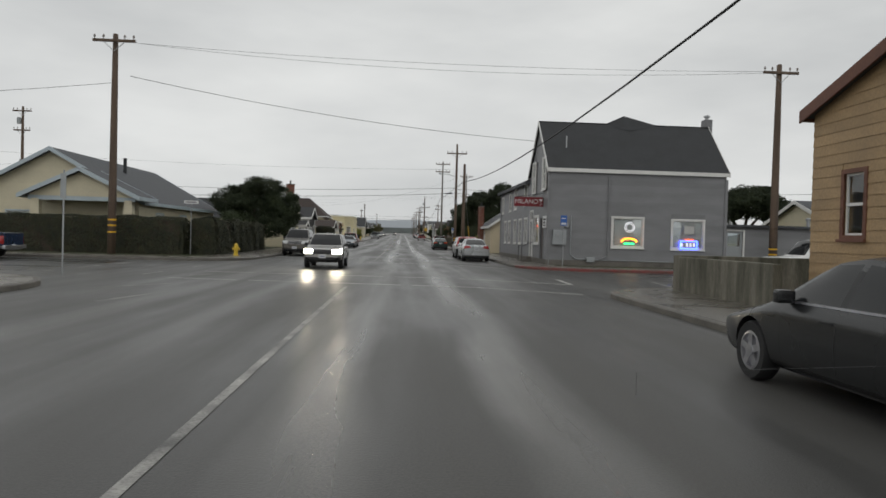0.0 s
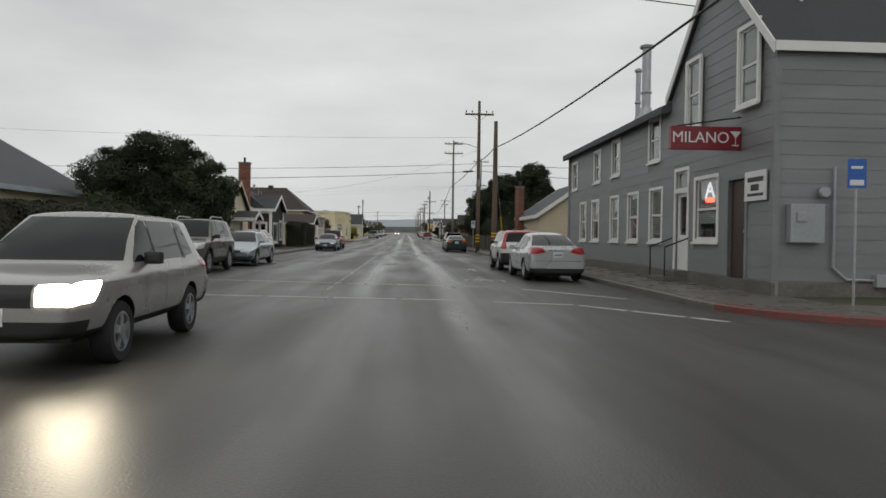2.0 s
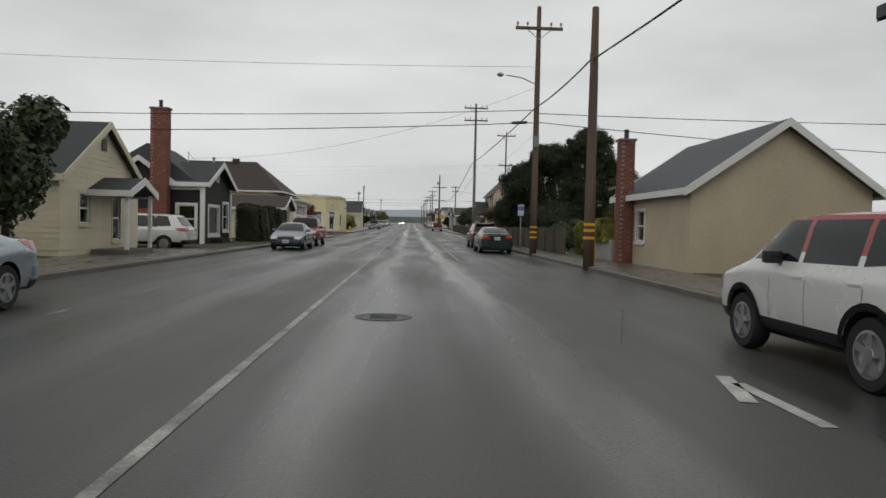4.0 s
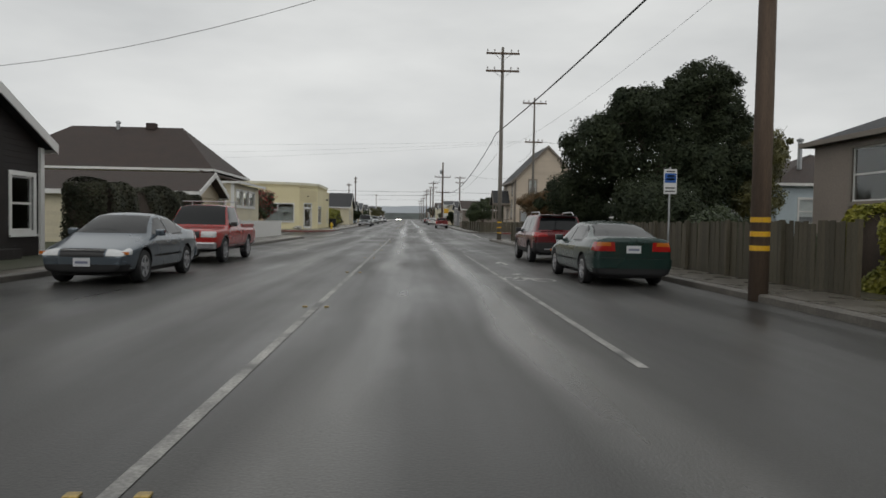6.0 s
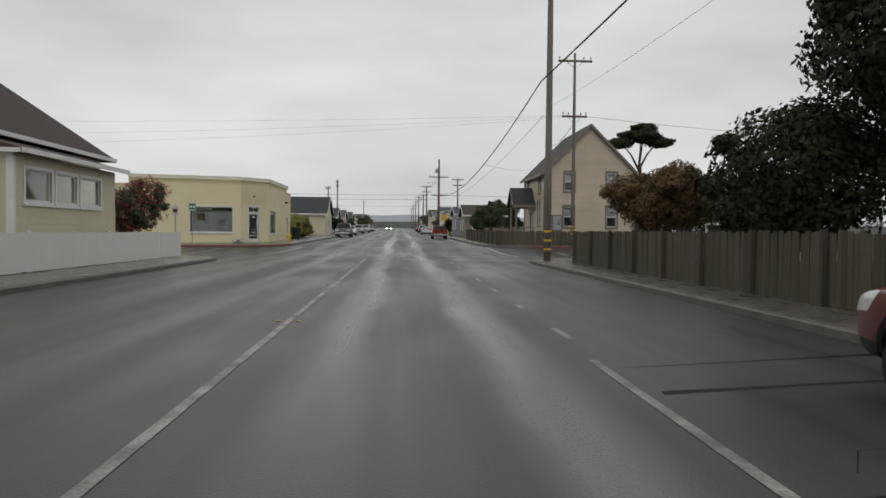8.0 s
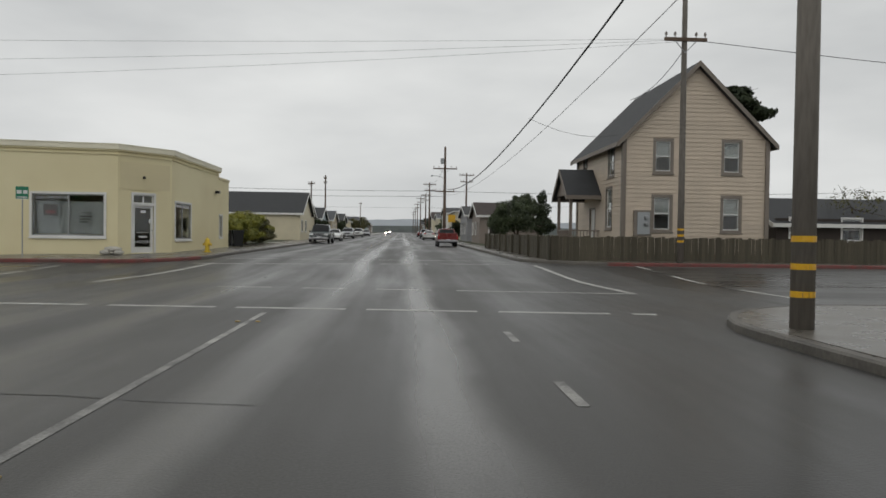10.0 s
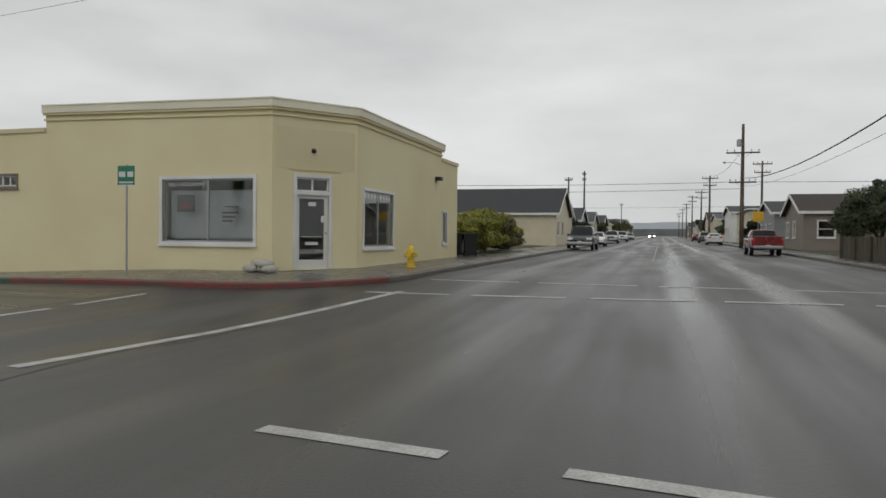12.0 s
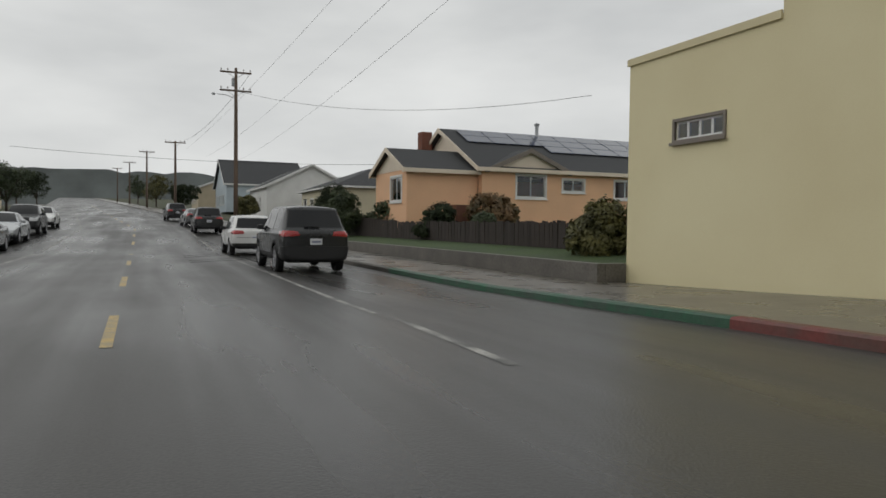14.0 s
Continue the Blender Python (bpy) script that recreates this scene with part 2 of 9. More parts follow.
M = {
    "road": wet_road("wet_asphalt", (0.03, 0.0295, 0.028), (0.08, 0.078, 0.073), 0.28, 0.58),
    "road_x": wet_road("wet_asphalt_side", (0.03, 0.0295, 0.028), (0.072, 0.07, 0.066), 0.2, 0.5, "x"),
    "earth": material("earth_and_grass", (0.07, 0.065, 0.035), 0.9, second=(0.035, 0.05, 0.018), scale=3, bump=0.6),
    "mud": material("muddy_verge", (0.045, 0.036, 0.024), 0.75, second=(0.03, 0.04, 0.014), scale=1.6, bump=0.6),
    "grass": material("lawn", (0.05, 0.085, 0.02), 0.85, second=(0.03, 0.05, 0.015), scale=6, bump=0.7),
    "concrete": material("wet_concrete", (0.15, 0.136, 0.115), 0.3, vary=0.35, scale=5, bump=0.2, random_tone=0.12, rough_vary=0.2),
    "old_concrete": material("stained_old_concrete", (0.2, 0.185, 0.15), 0.8, vary=0.5, scale=6, fine=70, bump=0.5, stretch=(2.2, 2.2, 0.35), second=(0.05, 0.05, 0.032)),
    "wall_pale": material("pale_garden_wall", (0.36, 0.355, 0.34), 0.75, vary=0.35, scale=4, bump=0.25),
    "kerb": material("kerb_concrete", (0.15, 0.138, 0.12), 0.6, vary=0.4, scale=7, bump=0.3),
    "kerb_red": material("kerb_red_paint", (0.2, 0.045, 0.04), 0.5, second=(0.12, 0.06, 0.05), scale=14, bump=0.3),
    "kerb_green": material("kerb_green_paint", (0.03, 0.11, 0.06), 0.5, second=(0.05, 0.08, 0.06), scale=14, bump=0.3),
    "line": material("white_road_paint", (0.4, 0.39, 0.365), 0.55, vary=0.6, scale=9, fine=120, bump=0.2, second=(0.09, 0.09, 0.086)),
    "line_bold": material("fresh_white_road_paint", (0.54, 0.53, 0.5), 0.5, vary=0.5, scale=12, fine=120, bump=0.2, second=(0.3, 0.3, 0.28)),
    "line_y": material("yellow_road_paint", (0.5, 0.34, 0.08), 0.4, vary=0.5, scale=25, fine=150, bump=0.2, second=(0.25, 0.18, 0.06)),
    "siding_grey": material("grey_painted_boards", (0.225, 0.227, 0.236), 0.5, vary=0.18, scale=3, fine=90, bump=0.15, random_tone=0.06, stretch=(1, 1, 3)),
    "wall_grey": material("grey_painted_wall", (0.215, 0.217, 0.226), 0.55, vary=0.2, scale=3, bump=0.15),
    "shingle_dark": material("dark_asphalt_shingle", (0.035, 0.037, 0.04), 0.7, vary=0.35, scale=8, fine=80, bump=0.5),
    "shingle_grey": material("grey_asphalt_shingle", (0.075, 0.08, 0.088), 0.7, vary=0.3, scale=8, fine=80, bump=0.5),
    "shingle_brown": material("brown_asphalt_shingle", (0.05, 0.034, 0.028), 0.75, vary=0.35, scale=8, fine=80, bump=0.5),
    "white": material("white_trim_paint", (0.74, 0.735, 0.71), 0.45, vary=0.12, scale=6, bump=0.08),
    "trim_blue": material("pale_blue_trim_paint", (0.45, 0.52, 0.56), 0.5, vary=0.12, scale=6, bump=0.08),
    "cream": material("cream_painted_boards", (0.63, 0.57, 0.41), 0.55, vary=0.12, scale=4, bump=0.1, random_tone=0.04),
    "stucco": material("pale_yellow_stucco", (0.76, 0.69, 0.445), 0.78, vary=0.08, scale=1.6, fine=260, bump=0.16, second=(0.69, 0.61, 0.375)),
    "stucco_patch": material("retouched_yellow_stucco", (0.69, 0.61, 0.385), 0.8, vary=0.1, scale=3, fine=260, bump=0.16),
    "beige": material("beige_painted_boards", (0.56, 0.47, 0.37), 0.55, vary=0.12, scale=4, bump=0.1, random_tone=0.04),
    "beige_wall": material("beige_wall", (0.52, 0.44, 0.31), 0.6, vary=0.15, scale=4, bump=0.12),
    "taupe": material("taupe_trim_paint", (0.21, 0.18, 0.15), 0.55, vary=0.15, scale=5, bump=0.1),
    "taupe_wall": material("taupe_wall_boards", (0.24, 0.2, 0.17), 0.6, vary=0.15, scale=4, bump=0.15),
    "black_boards": material("dark_brown_boards", (0.016, 0.012, 0.0105), 0.75, vary=0.3, scale=5, bump=0.15, random_tone=0.15),
    "orange": material("salmon_orange_stucco", (0.82, 0.5, 0.3), 0.75, vary=0.1, scale=3, bump=0.25),
    "cornice_cream": material("pale_cream_cornice", (0.8, 0.76, 0.6), 0.7, vary=0.1, scale=3, bump=0.1),
    "pale_gable": material("pale_gable_boards", (0.74, 0.64, 0.51), 0.6, vary=0.1, scale=4, bump=0.1),
    "ochre": material("weathered_ochre_boards", (0.4, 0.27, 0.14), 0.6, vary=0.25, scale=5, bump=0.2, random_tone=0.08),
    "rust_trim": material("rust_brown_trim", (0.16, 0.065, 0.04), 0.6, vary=0.25, scale=7, bump=0.15),
    "brick": material("red_brick", (0.26, 0.085, 0.05), 0.8, vary=0.3, scale=12, bump=0.35, random_tone=0.2),
    "mortar": material("mortar", (0.3, 0.27, 0.24), 0.9, vary=0.2, bump=0.3),
    "fence_wood": material("weathered_fence_boards", (0.09, 0.075, 0.052), 0.8, vary=0.35, scale=8, bump=0.35, random_tone=0.25, stretch=(4, 4, 0.6), second=(0.06, 0.055, 0.035)),
    "fence_dark": material("dark_fence_boards", (0.04, 0.03, 0.025), 0.8, vary=0.3, scale=8, bump=0.35, random_tone=0.25, stretch=(4, 4, 0.6)),
    "pole": material("weathered_pole_wood", (0.15, 0.105, 0.075), 0.8, vary=0.4, scale=4, fine=80, bump=0.5, stretch=(5, 5, 0.35), second=(0.08, 0.055, 0.04)),
    "pole_grey": material("weathered_grey_pole", (0.2, 0.18, 0.155), 0.75, vary=0.35, scale=5, fine=60, bump=0.4, stretch=(1, 1, 0.15)),
    "door_wood": material("dark_brown_door_wood", (0.06, 0.036, 0.024), 0.5, vary=0.35, scale=6, bump=0.2, stretch=(1, 1, 0.2)),
    "steel": material("galvanised_steel", (0.42, 0.43, 0.44), 0.45, vary=0.2, bump=0.05, metal=0.8),
    "meter_grey": material("grey_meter_box", (0.36, 0.38, 0.39), 0.5, vary=0.12, bump=0.05, metal=0.2),
    "wire": material("black_cable", (0.012, 0.012, 0.013), 0.6, bump=0.0),
    "insulator": material("glazed_insulator", (0.3, 0.27, 0.25), 0.2, bump=0.0),
    "yellow_band": material("yellow_marker_band", (0.75, 0.42, 0.02), 0.4, vary=0.2, bump=0.05),
    "hydrant": material("yellow_hydrant_paint", (0.72, 0.5, 0.04), 0.35, vary=0.2, scale=12, bump=0.1),
    "sign_white": material("white_sign_sheet", (0.7, 0.7, 0.7), 0.35, vary=0.06, bump=0.0),
    "sign_green": material("green_sign_sheet", (0.015, 0.2, 0.11), 0.35, vary=0.1, bump=0.0),
    "sign_blue": material("blue_sign_sheet", (0.03, 0.12, 0.42), 0.35, vary=0.1, bump=0.0),
    "sign_red": material("maroon_sign_sheet", (0.2, 0.014, 0.022), 0.35, vary=0.15, bump=0.03),
    "ink": material("dark_print", (0.03, 0.03, 0.032), 0.5, bump=0.0),
    "glass": glass("window_glass"),
    "car_glass": material("tinted_car_glass", (0.008, 0.009, 0.01), 0.05, vary=0.05, bump=0.0, rough_vary=0.02, spec=0.35),
    "room": material("dim_room_wall", (0.16, 0.15, 0.14), 0.9, vary=0.2),
    "blind": material("pale_blind_slats", (0.5, 0.5, 0.48), 0.6, vary=0.1, bump=0.0),
    "curtain": material("grey_curtain", (0.32, 0.33, 0.33), 0.8, vary=0.2, scale=10, bump=0.1),
    "tyre": material("tyre_rubber", (0.015, 0.015, 0.016), 0.75, vary=0.2, bump=0.15),
    "black_trim": material("black_plastic_trim", (0.014, 0.014, 0.015), 0.5, vary=0.2, bump=0.05),
    "alloy": material("alloy_wheel", (0.5, 0.5, 0.52), 0.3, vary=0.15, bump=0.0, metal=0.9),
    "lens_red": material("red_lamp_lens", (0.36, 0.012, 0.012), 0.12, vary=0.15, bump=0.0, coat=0.6),
    "lens_amber": material("amber_lamp_lens", (0.5, 0.14, 0.015), 0.15, vary=0.15, bump=0.0, coat=0.6),
    "lens_clear": material("clear_lamp_lens", (0.62, 0.63, 0.63), 0.1, vary=0.2, bump=0.0, coat=0.7),
    "plate_ink": material("worn_plate_print", (0.2, 0.22, 0.3), 0.5, vary=0.2, bump=0.0),
    "plate": material("number_plate_sheet", (0.62, 0.63, 0.65), 0.4, vary=0.05, bump=0.0),
    "solar": material("solar_panel_cells", (0.03, 0.045, 0.085), 0.12, vary=0.2, scale=10, bump=0.0, coat=0.6),
    "tar": material("black_bin_plastic", (0.014, 0.015, 0.016), 0.45, vary=0.2, bump=0.05),
    "bag": material("white_sandbag_cloth", (0.5, 0.48, 0.43), 0.8, vary=0.25, scale=14, bump=0.3),
    "bark": material("tree_bark", (0.075, 0.055, 0.042), 0.9, vary=0.4, scale=9, bump=0.7, stretch=(3, 3, 0.6)),
    "leaf_dark": material("dark_evergreen_leaves", (0.038, 0.048, 0.022), 0.75, vary=0.35, scale=8, bump=0.0, second=(0.018, 0.027, 0.013), spec=0.25),
    "leaf_mid": material("mid_green_leaves", (0.06, 0.08, 0.03), 0.6, vary=0.35, scale=8, bump=0.0, second=(0.028, 0.042, 0.018)),
    "leaf_olive": material("olive_leaves", (0.15, 0.135, 0.04), 0.65, vary=0.35, scale=8, bump=0.0, second=(0.045, 0.05, 0.02)),
    "leaf_rust": material("rusty_leaves", (0.17, 0.09, 0.035), 0.65, vary=0.35, scale=8, bump=0.0, second=(0.075, 0.06, 0.022)),
    "leaf_yellow": material("yellow_green_leaves", (0.3, 0.28, 0.03), 0.6, vary=0.35, scale=8, bump=0.0, second=(0.11, 0.13, 0.02)),
    "leaf_hedge": material("clipped_hedge_leaves", (0.05, 0.05, 0.022), 0.7, vary=0.4, scale=10, bump=0.0, second=(0.02, 0.026, 0.012)),
    "flower_red": material("red_blossom", (0.35, 0.02, 0.03), 0.6, vary=0.3, bump=0.0),
    # distance haze is put into this pale grey-blue; the air itself is clear
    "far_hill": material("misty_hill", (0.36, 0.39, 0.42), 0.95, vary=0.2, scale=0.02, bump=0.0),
    "far_wood": material("far_woodland", (0.13, 0.145, 0.14), 0.95, vary=0.4, scale=0.3, bump=0.0),
    "neon_red": glow("red_neon", (1.0, 0.08, 0.02), 4.0),
    "neon_orange": glow("orange_neon", (1.0, 0.3, 0.02), 4.0),
    "neon_green": glow("green_neon", (0.05, 0.9, 0.35), 1.6),
    "neon_blue": glow("blue_neon", (0.06, 0.12, 1.0), 6.0),
    "neon_white": glow("white_neon", (0.9, 0.9, 0.95), 0.7),
    "headlamp": glow("lit_headlamp", (1.0, 0.88, 0.66), 110.0),
    "taillamp": glow("lit_tail_lamp", (1.0, 0.05, 0.03), 3.0),
}
M["glass"]["thin"] = 1


# ---- building blocks ----
def smooth(a, b, v):
    if a > b:
        return 1 - smooth(b, a, v)
    k = min(1.0, max(0.0, (v - a) / (b - a)))
    return k * k * (3 - 2 * k)


def ground_z(x, y):
    """The lie of the land: level, then rising past the second crossing and up the side street to the west."""
    k = smooth(-9, 5, x)
    z = 0.31 * (smooth(122, 134, y) * (1 - k) + smooth(121, 129.5, y) * k) * (1 - 1.3 * smooth(-13.5, -26, x) * (1 - smooth(134, 150, y)))
    z += 0.0075 * max(0.0, min(y, 1600) - 129.5)
    if y > 60:
        z += 0.036 * max(0.0, -x - 44) * smooth(60, 116, y) * (1 if x > -400 else 400 / -x)
    return z


def drift(x, y):
    """The side street to the west swings gently southwards as it climbs."""
    return -0.085 * max(0.0, -x - 65) * smooth(60, 108, y) * (1 - smooth(150, 210, y))


def finish(bm, name, mat, smooth_shade=False):
    bmesh.ops.recalc_face_normals(bm, faces=bm.faces)
    me = bpy.data.meshes.new(name)
    bm.to_mesh(me)
    bm.free()
    for mm in (mat if isinstance(mat, (list, tuple)) else [mat]):
        me.materials.append(M[mm] if isinstance(mm, str) else mm)
    if smooth_shade:
        for p in me.polygons:
            p.use_smooth = True
    return me


def placed(ob):
    """The world pose of an object, worked out from its parents."""
    up = placed(ob.parent) @ ob.matrix_parent_inverse if ob.parent else Matrix.Identity(4)
    return up @ ob.matrix_basis


def attach(ob, parent):
    """Makes ob a part whose own pose is still given in the world."""
    ob.parent = parent
    ob.matrix_parent_inverse = placed(parent).inverted()


def part(name, bm, mat, parent=None, label="", smooth_shade=False, m=None):
    """Links a bmesh as one mesh object, under its thing or part if one is given."""
    ob = new(name, finish(bm, name, mat, smooth_shade))
    if parent is not None:
        attach(ob, parent)
    if m is not None:
        ob.matrix_basis = m
    if label:
        tagged(ob, label)
    return ob


def thing(name, label, category, group="", kind="", m=None):
    ob = new(name)
    ob.empty_display_size = 0.2
    if m is not None:
        ob.matrix_basis = m
    return tagged(ob, label, category, group, kind)


def box(bm, x0, x1, y0, y1, z0, z1, m=None):
    vs = [bm.verts.new(Vector(c) if m is None else m @ Vector(c)) for c in
          ((x0, y0, z0), (x1, y0, z0), (x1, y1, z0), (x0, y1, z0), (x0, y0, z1), (x1, y0, z1), (x1, y1, z1), (x0, y1, z1))]
    for f in ((0, 3, 2, 1), (4, 5, 6, 7), (0, 1, 5, 4), (1, 2, 6, 5), (2, 3, 7, 6), (3, 0, 4, 7)):
        bm.faces.new([vs[i] for i in f])
    return vs


def boxes(*rows, bevel=0.0):
    bm = bmesh.new()
    for r in rows:
        box(bm, *r)
    if bevel:
        bmesh.ops.bevel(bm, geom=list(bm.edges), offset=bevel, segments=2, affect="EDGES", profile=0.7)
    return bm


def solid(bm, loop_a, loop_b):
    """Joins two equal loops of points with sides, and caps both."""
    a, b = [bm.verts.new(p) for p in loop_a], [bm.verts.new(p) for p in loop_b]
    n = len(a)
    for i in range(n):
        bm.faces.new((a[i], a[(i + 1) % n], b[(i + 1) % n], b[i]))
    bm.faces.new(a[::-1])
    bm.faces.new(b)


def tube(bm, p0, p1, r0, r1=None, sides=10, caps=True):
    p0, p1 = Vector(p0), Vector(p1)
    r1 = r0 if r1 is None else r1
    q = (p1 - p0).to_track_quat("Z", "Y")
    ring = [[bm.verts.new(p + q @ Vector((math.cos(k * 2 * math.pi / sides) * r, math.sin(k * 2 * math.pi / sides) * r, 0)))
             for k in range(sides)] for p, r in ((p0, r0), (p1, r1))]
    for k in range(sides):
        bm.faces.new((ring[0][k], ring[0][(k + 1) % sides], ring[1][(k + 1) % sides], ring[1][k]))
    if caps:
        bm.faces.new(ring[0][::-1])
        bm.faces.new(ring[1])


def lathe(bm, profile, centre=(0, 0, 0), sides=14, axis="z"):
    """Turns a profile of (radius, height) about an upright or level axis."""
    c = Vector(centre)
    rings = []
    for r, h in profile:
        ring = []
        for k in range(sides):
            a = k * 2 * math.pi / sides
            v = (r * math.cos(a), r * math.sin(a), h) if axis == "z" else (h, r * math.cos(a), r * math.sin(a))
            ring.append(bm.verts.new(c + Vector(v)))
        rings.append(ring)
    for a, b in zip(rings, rings[1:]):
        for k in range(sides):
            bm.faces.new((a[k], a[(k + 1) % sides], b[(k + 1) % sides], b[k]))
    bm.faces.new(rings[0][::-1])
    bm.faces.new(rings[-1])


def words(name, text, size, m, mat, parent, depth=0.006):
    """Lettering as a mesh of its own."""
    cu = bpy.data.curves.new(name, "FONT")
    cu.body, cu.size, cu.extrude, cu.align_x, cu.align_y = text, size, depth, "CENTER", "CENTER"
    tmp = new(name, cu)
    me = bpy.data.meshes.new_from_object(tmp.evaluated_get(bpy.context.evaluated_depsgraph_get()))
    bpy.data.objects.remove(tmp)
    me.materials.append(M[mat])
    ob = new(name, me)
    attach(ob, parent)
    ob.matrix_basis = m
    return ob


def piece(name, me, parent, m):
    """One more piece on shared mesh data."""
    ob = new(name, me)
    attach(ob, parent)
    ob.matrix_basis = m
    return ob


# ---- ground, roads, kerbs and pavements ----
def spread(*stretches):
    """Coordinates from stretches of (start, end, step)."""
    out = []
    for a, b, s in stretches:
        n = max(1, round((b - a) / s))
        out += [a + (b - a) * k / n for k in range(n)]
    return out + [stretches[-1][1]]


def sheet(name, xs, ys, lift, mat, label, category):
    bm = bmesh.new()
    bend = drift if name == "road_west" else lambda x, y: 0.0
    g = [[bm.verts.new((x, y + bend(x, y), ground_z(x, y) + lift)) for x in xs] for y in ys]
    for a, b in zip(g, g[1:]):
        for k in range(len(xs) - 1):
            bm.faces.new((a[k], a[k + 1], b[k + 1], b[k]))
    ob = part(name, bm, mat, smooth_shade=True)
    return tagged(ob, label, category, kind="structure")


KERB_R, KERB_L = 5.6, -9.2
sheet("ground", spread((-3000, -600, 400), (-600, -100, 50), (-100, 60, 5), (60, 3000, 300)),
      spread((-400, -40, 60), (-40, 180, 5), (180, 600, 40), (600, 4500, 300)), -0.12, "earth", "damp earth and rough grass under an overcast sky", "ground")
sheet("road", spread((-13, 10, 1.0)), spread((-120, 110, 6), (110, 140, 1.5), (140, 400, 10), (400, 1500, 100)), 0.0, "road",
      "wet worn asphalt street with paler wheel tracks", "road")
for side, xs in (("west", spread((-400, -80, 20), (-80, -13, 4))), ("east", spread((10, 160, 10)))):
    sheet("road_" + side, xs, spread((114, 122, 4), (122, 130, 1.0)), 0.0, "road_x", "wet asphalt side street", "road")
    sheet("road_near_" + side, xs, spread((5, 27, 5)), 0.0, "road_x", "wet asphalt side street", "road")


def rounded(x0, x1, y0, y1, radii, inset, step=3.0):
    """Points round a rectangle with rounded corners, moved inwards by inset."""
    corners = ((x1, y0, -90), (x1, y1, 0), (x0, y1, 90), (x0, y0, 180))
    centres = []
    for (cx, cy, a), r in zip(corners, radii):
        sx, sy = (-1 if cx == x1 else 1), (-1 if cy == y1 else 1)
        centres.append((cx + sx * r, cy + sy * r, a, r))
    pts = []
    for k, (cx, cy, a, r) in enumerate(centres):
        for s in range(9):
            t = radians(a + 90 * s / 8)
            pts.append((cx + (r - inset) * math.cos(t), cy + (r - inset) * math.sin(t)))
        nx, ny, na, nr = centres[(k + 1) % 4]
        t = radians(a + 90)
        p = Vector((cx + (r - inset) * math.cos(t), cy + (r - inset) * math.sin(t)))
        q = Vector((nx + (nr - inset) * math.cos(t), ny + (nr - inset) * math.sin(t)))
        o0, o1 = Vector((cx + r * math.cos(t), cy + r * math.sin(t))), Vector((nx + nr * math.cos(t), ny + nr * math.sin(t)))
        n = max(1, round((o1 - o0).length / step))
        pts += [tuple(p.lerp(q, j / n)) for j in range(1, n)]
    return pts


def block(x0, x1, y0, y1, radii, walk_width, paint_at=None, yard="earth", tag=""):
    """A raised block: kerb, pavement ring and the yards within."""
    rings = [rounded(x0, x1, y0, y1, radii, d) for d in (0.0, 0.03, 0.16, walk_width)]
    n = len(rings[0])
    bm = bmesh.new()
    loops = [[bm.verts.new((x, y + drift(x, y), ground_z(x, y) + h)) for x, y in ring] for ring, h in
             ((rings[0], -0.08), (rings[0], 0.11), (rings[1], 0.14), (rings[2], 0.142))]
    for a, b in zip(loops, loops[1:]):
        for k in range(n):
            f = bm.faces.new((a[k], a[(k + 1) % n], b[(k + 1) % n], b[k]))
            mid = f.calc_center_median()
            f.material_index = paint_at(mid.x, mid.y) if paint_at else 0
    tagged(part("kerb", bm, ["kerb", "kerb_red", "kerb_green"]), "worn concrete kerb, painted in places" if paint_at else "worn concrete kerb", "kerb", kind="structure")
    bm = bmesh.new()
    a, b = ([bm.verts.new((x, y + drift(x, y), ground_z(x, y) + 0.138)) for x, y in ring] for ring in (rings[2], rings[3]))
    for k in range(n):
        bm.faces.new((a[k], a[(k + 1) % n], b[(k + 1) % n], b[k]))
    walk_ob = tagged(part("pavement", bm, "concrete"), "wet concrete pavement with joints", "pavement", kind="structure")
    bm = bmesh.new()
    bm.faces.new([bm.verts.new((x, y + drift(x, y), ground_z(x, y) + 0.13)) for x, y in rings[3]])
    bmesh.ops.triangulate(bm, faces=bm.faces)
    tagged(part("yard", bm, yard), "damp yard soil with thin grass", "ground", kind="structure")
    return walk_ob


def red_near_bar(x, y):
    return 1 if (x > 9 and y < 24) or (5.5 < x < 9.5 and y < 25.5) else 0


def store_paint(x, y):
    if y > 131 or x < -29:
        return 0
    return 1 if x > -18.2 else 2


WALKS = {
    "sw": block(-120, KERB_L, -90, 9.5, (3.5, 4.0, 2, 2), 2.4),
    "nw": block(-160, KERB_L + 0.9, 23.5, 114.0, (4.0, 4.5, 2, 2), 2.2),
    "store": block(-420, -7.9, 128.4, 420, (4.0, 3, 2, 2), 3.1, store_paint),
    "se": block(KERB_R - 0.4, 120, -90, 9.9, (2, 2, 3.5, 2), 2.6),
    "bar": block(KERB_R, 120, 22.6, 113.5, (2, 2, 4.0, 3.5), 2.4, red_near_bar),
    "ne": block(KERB_R + 0.2, 120, 128.2, 420, (2, 2, 3, 4.0), 1.6, lambda x, y: 1 if y < 129.5 and x > 9 else 0),
}


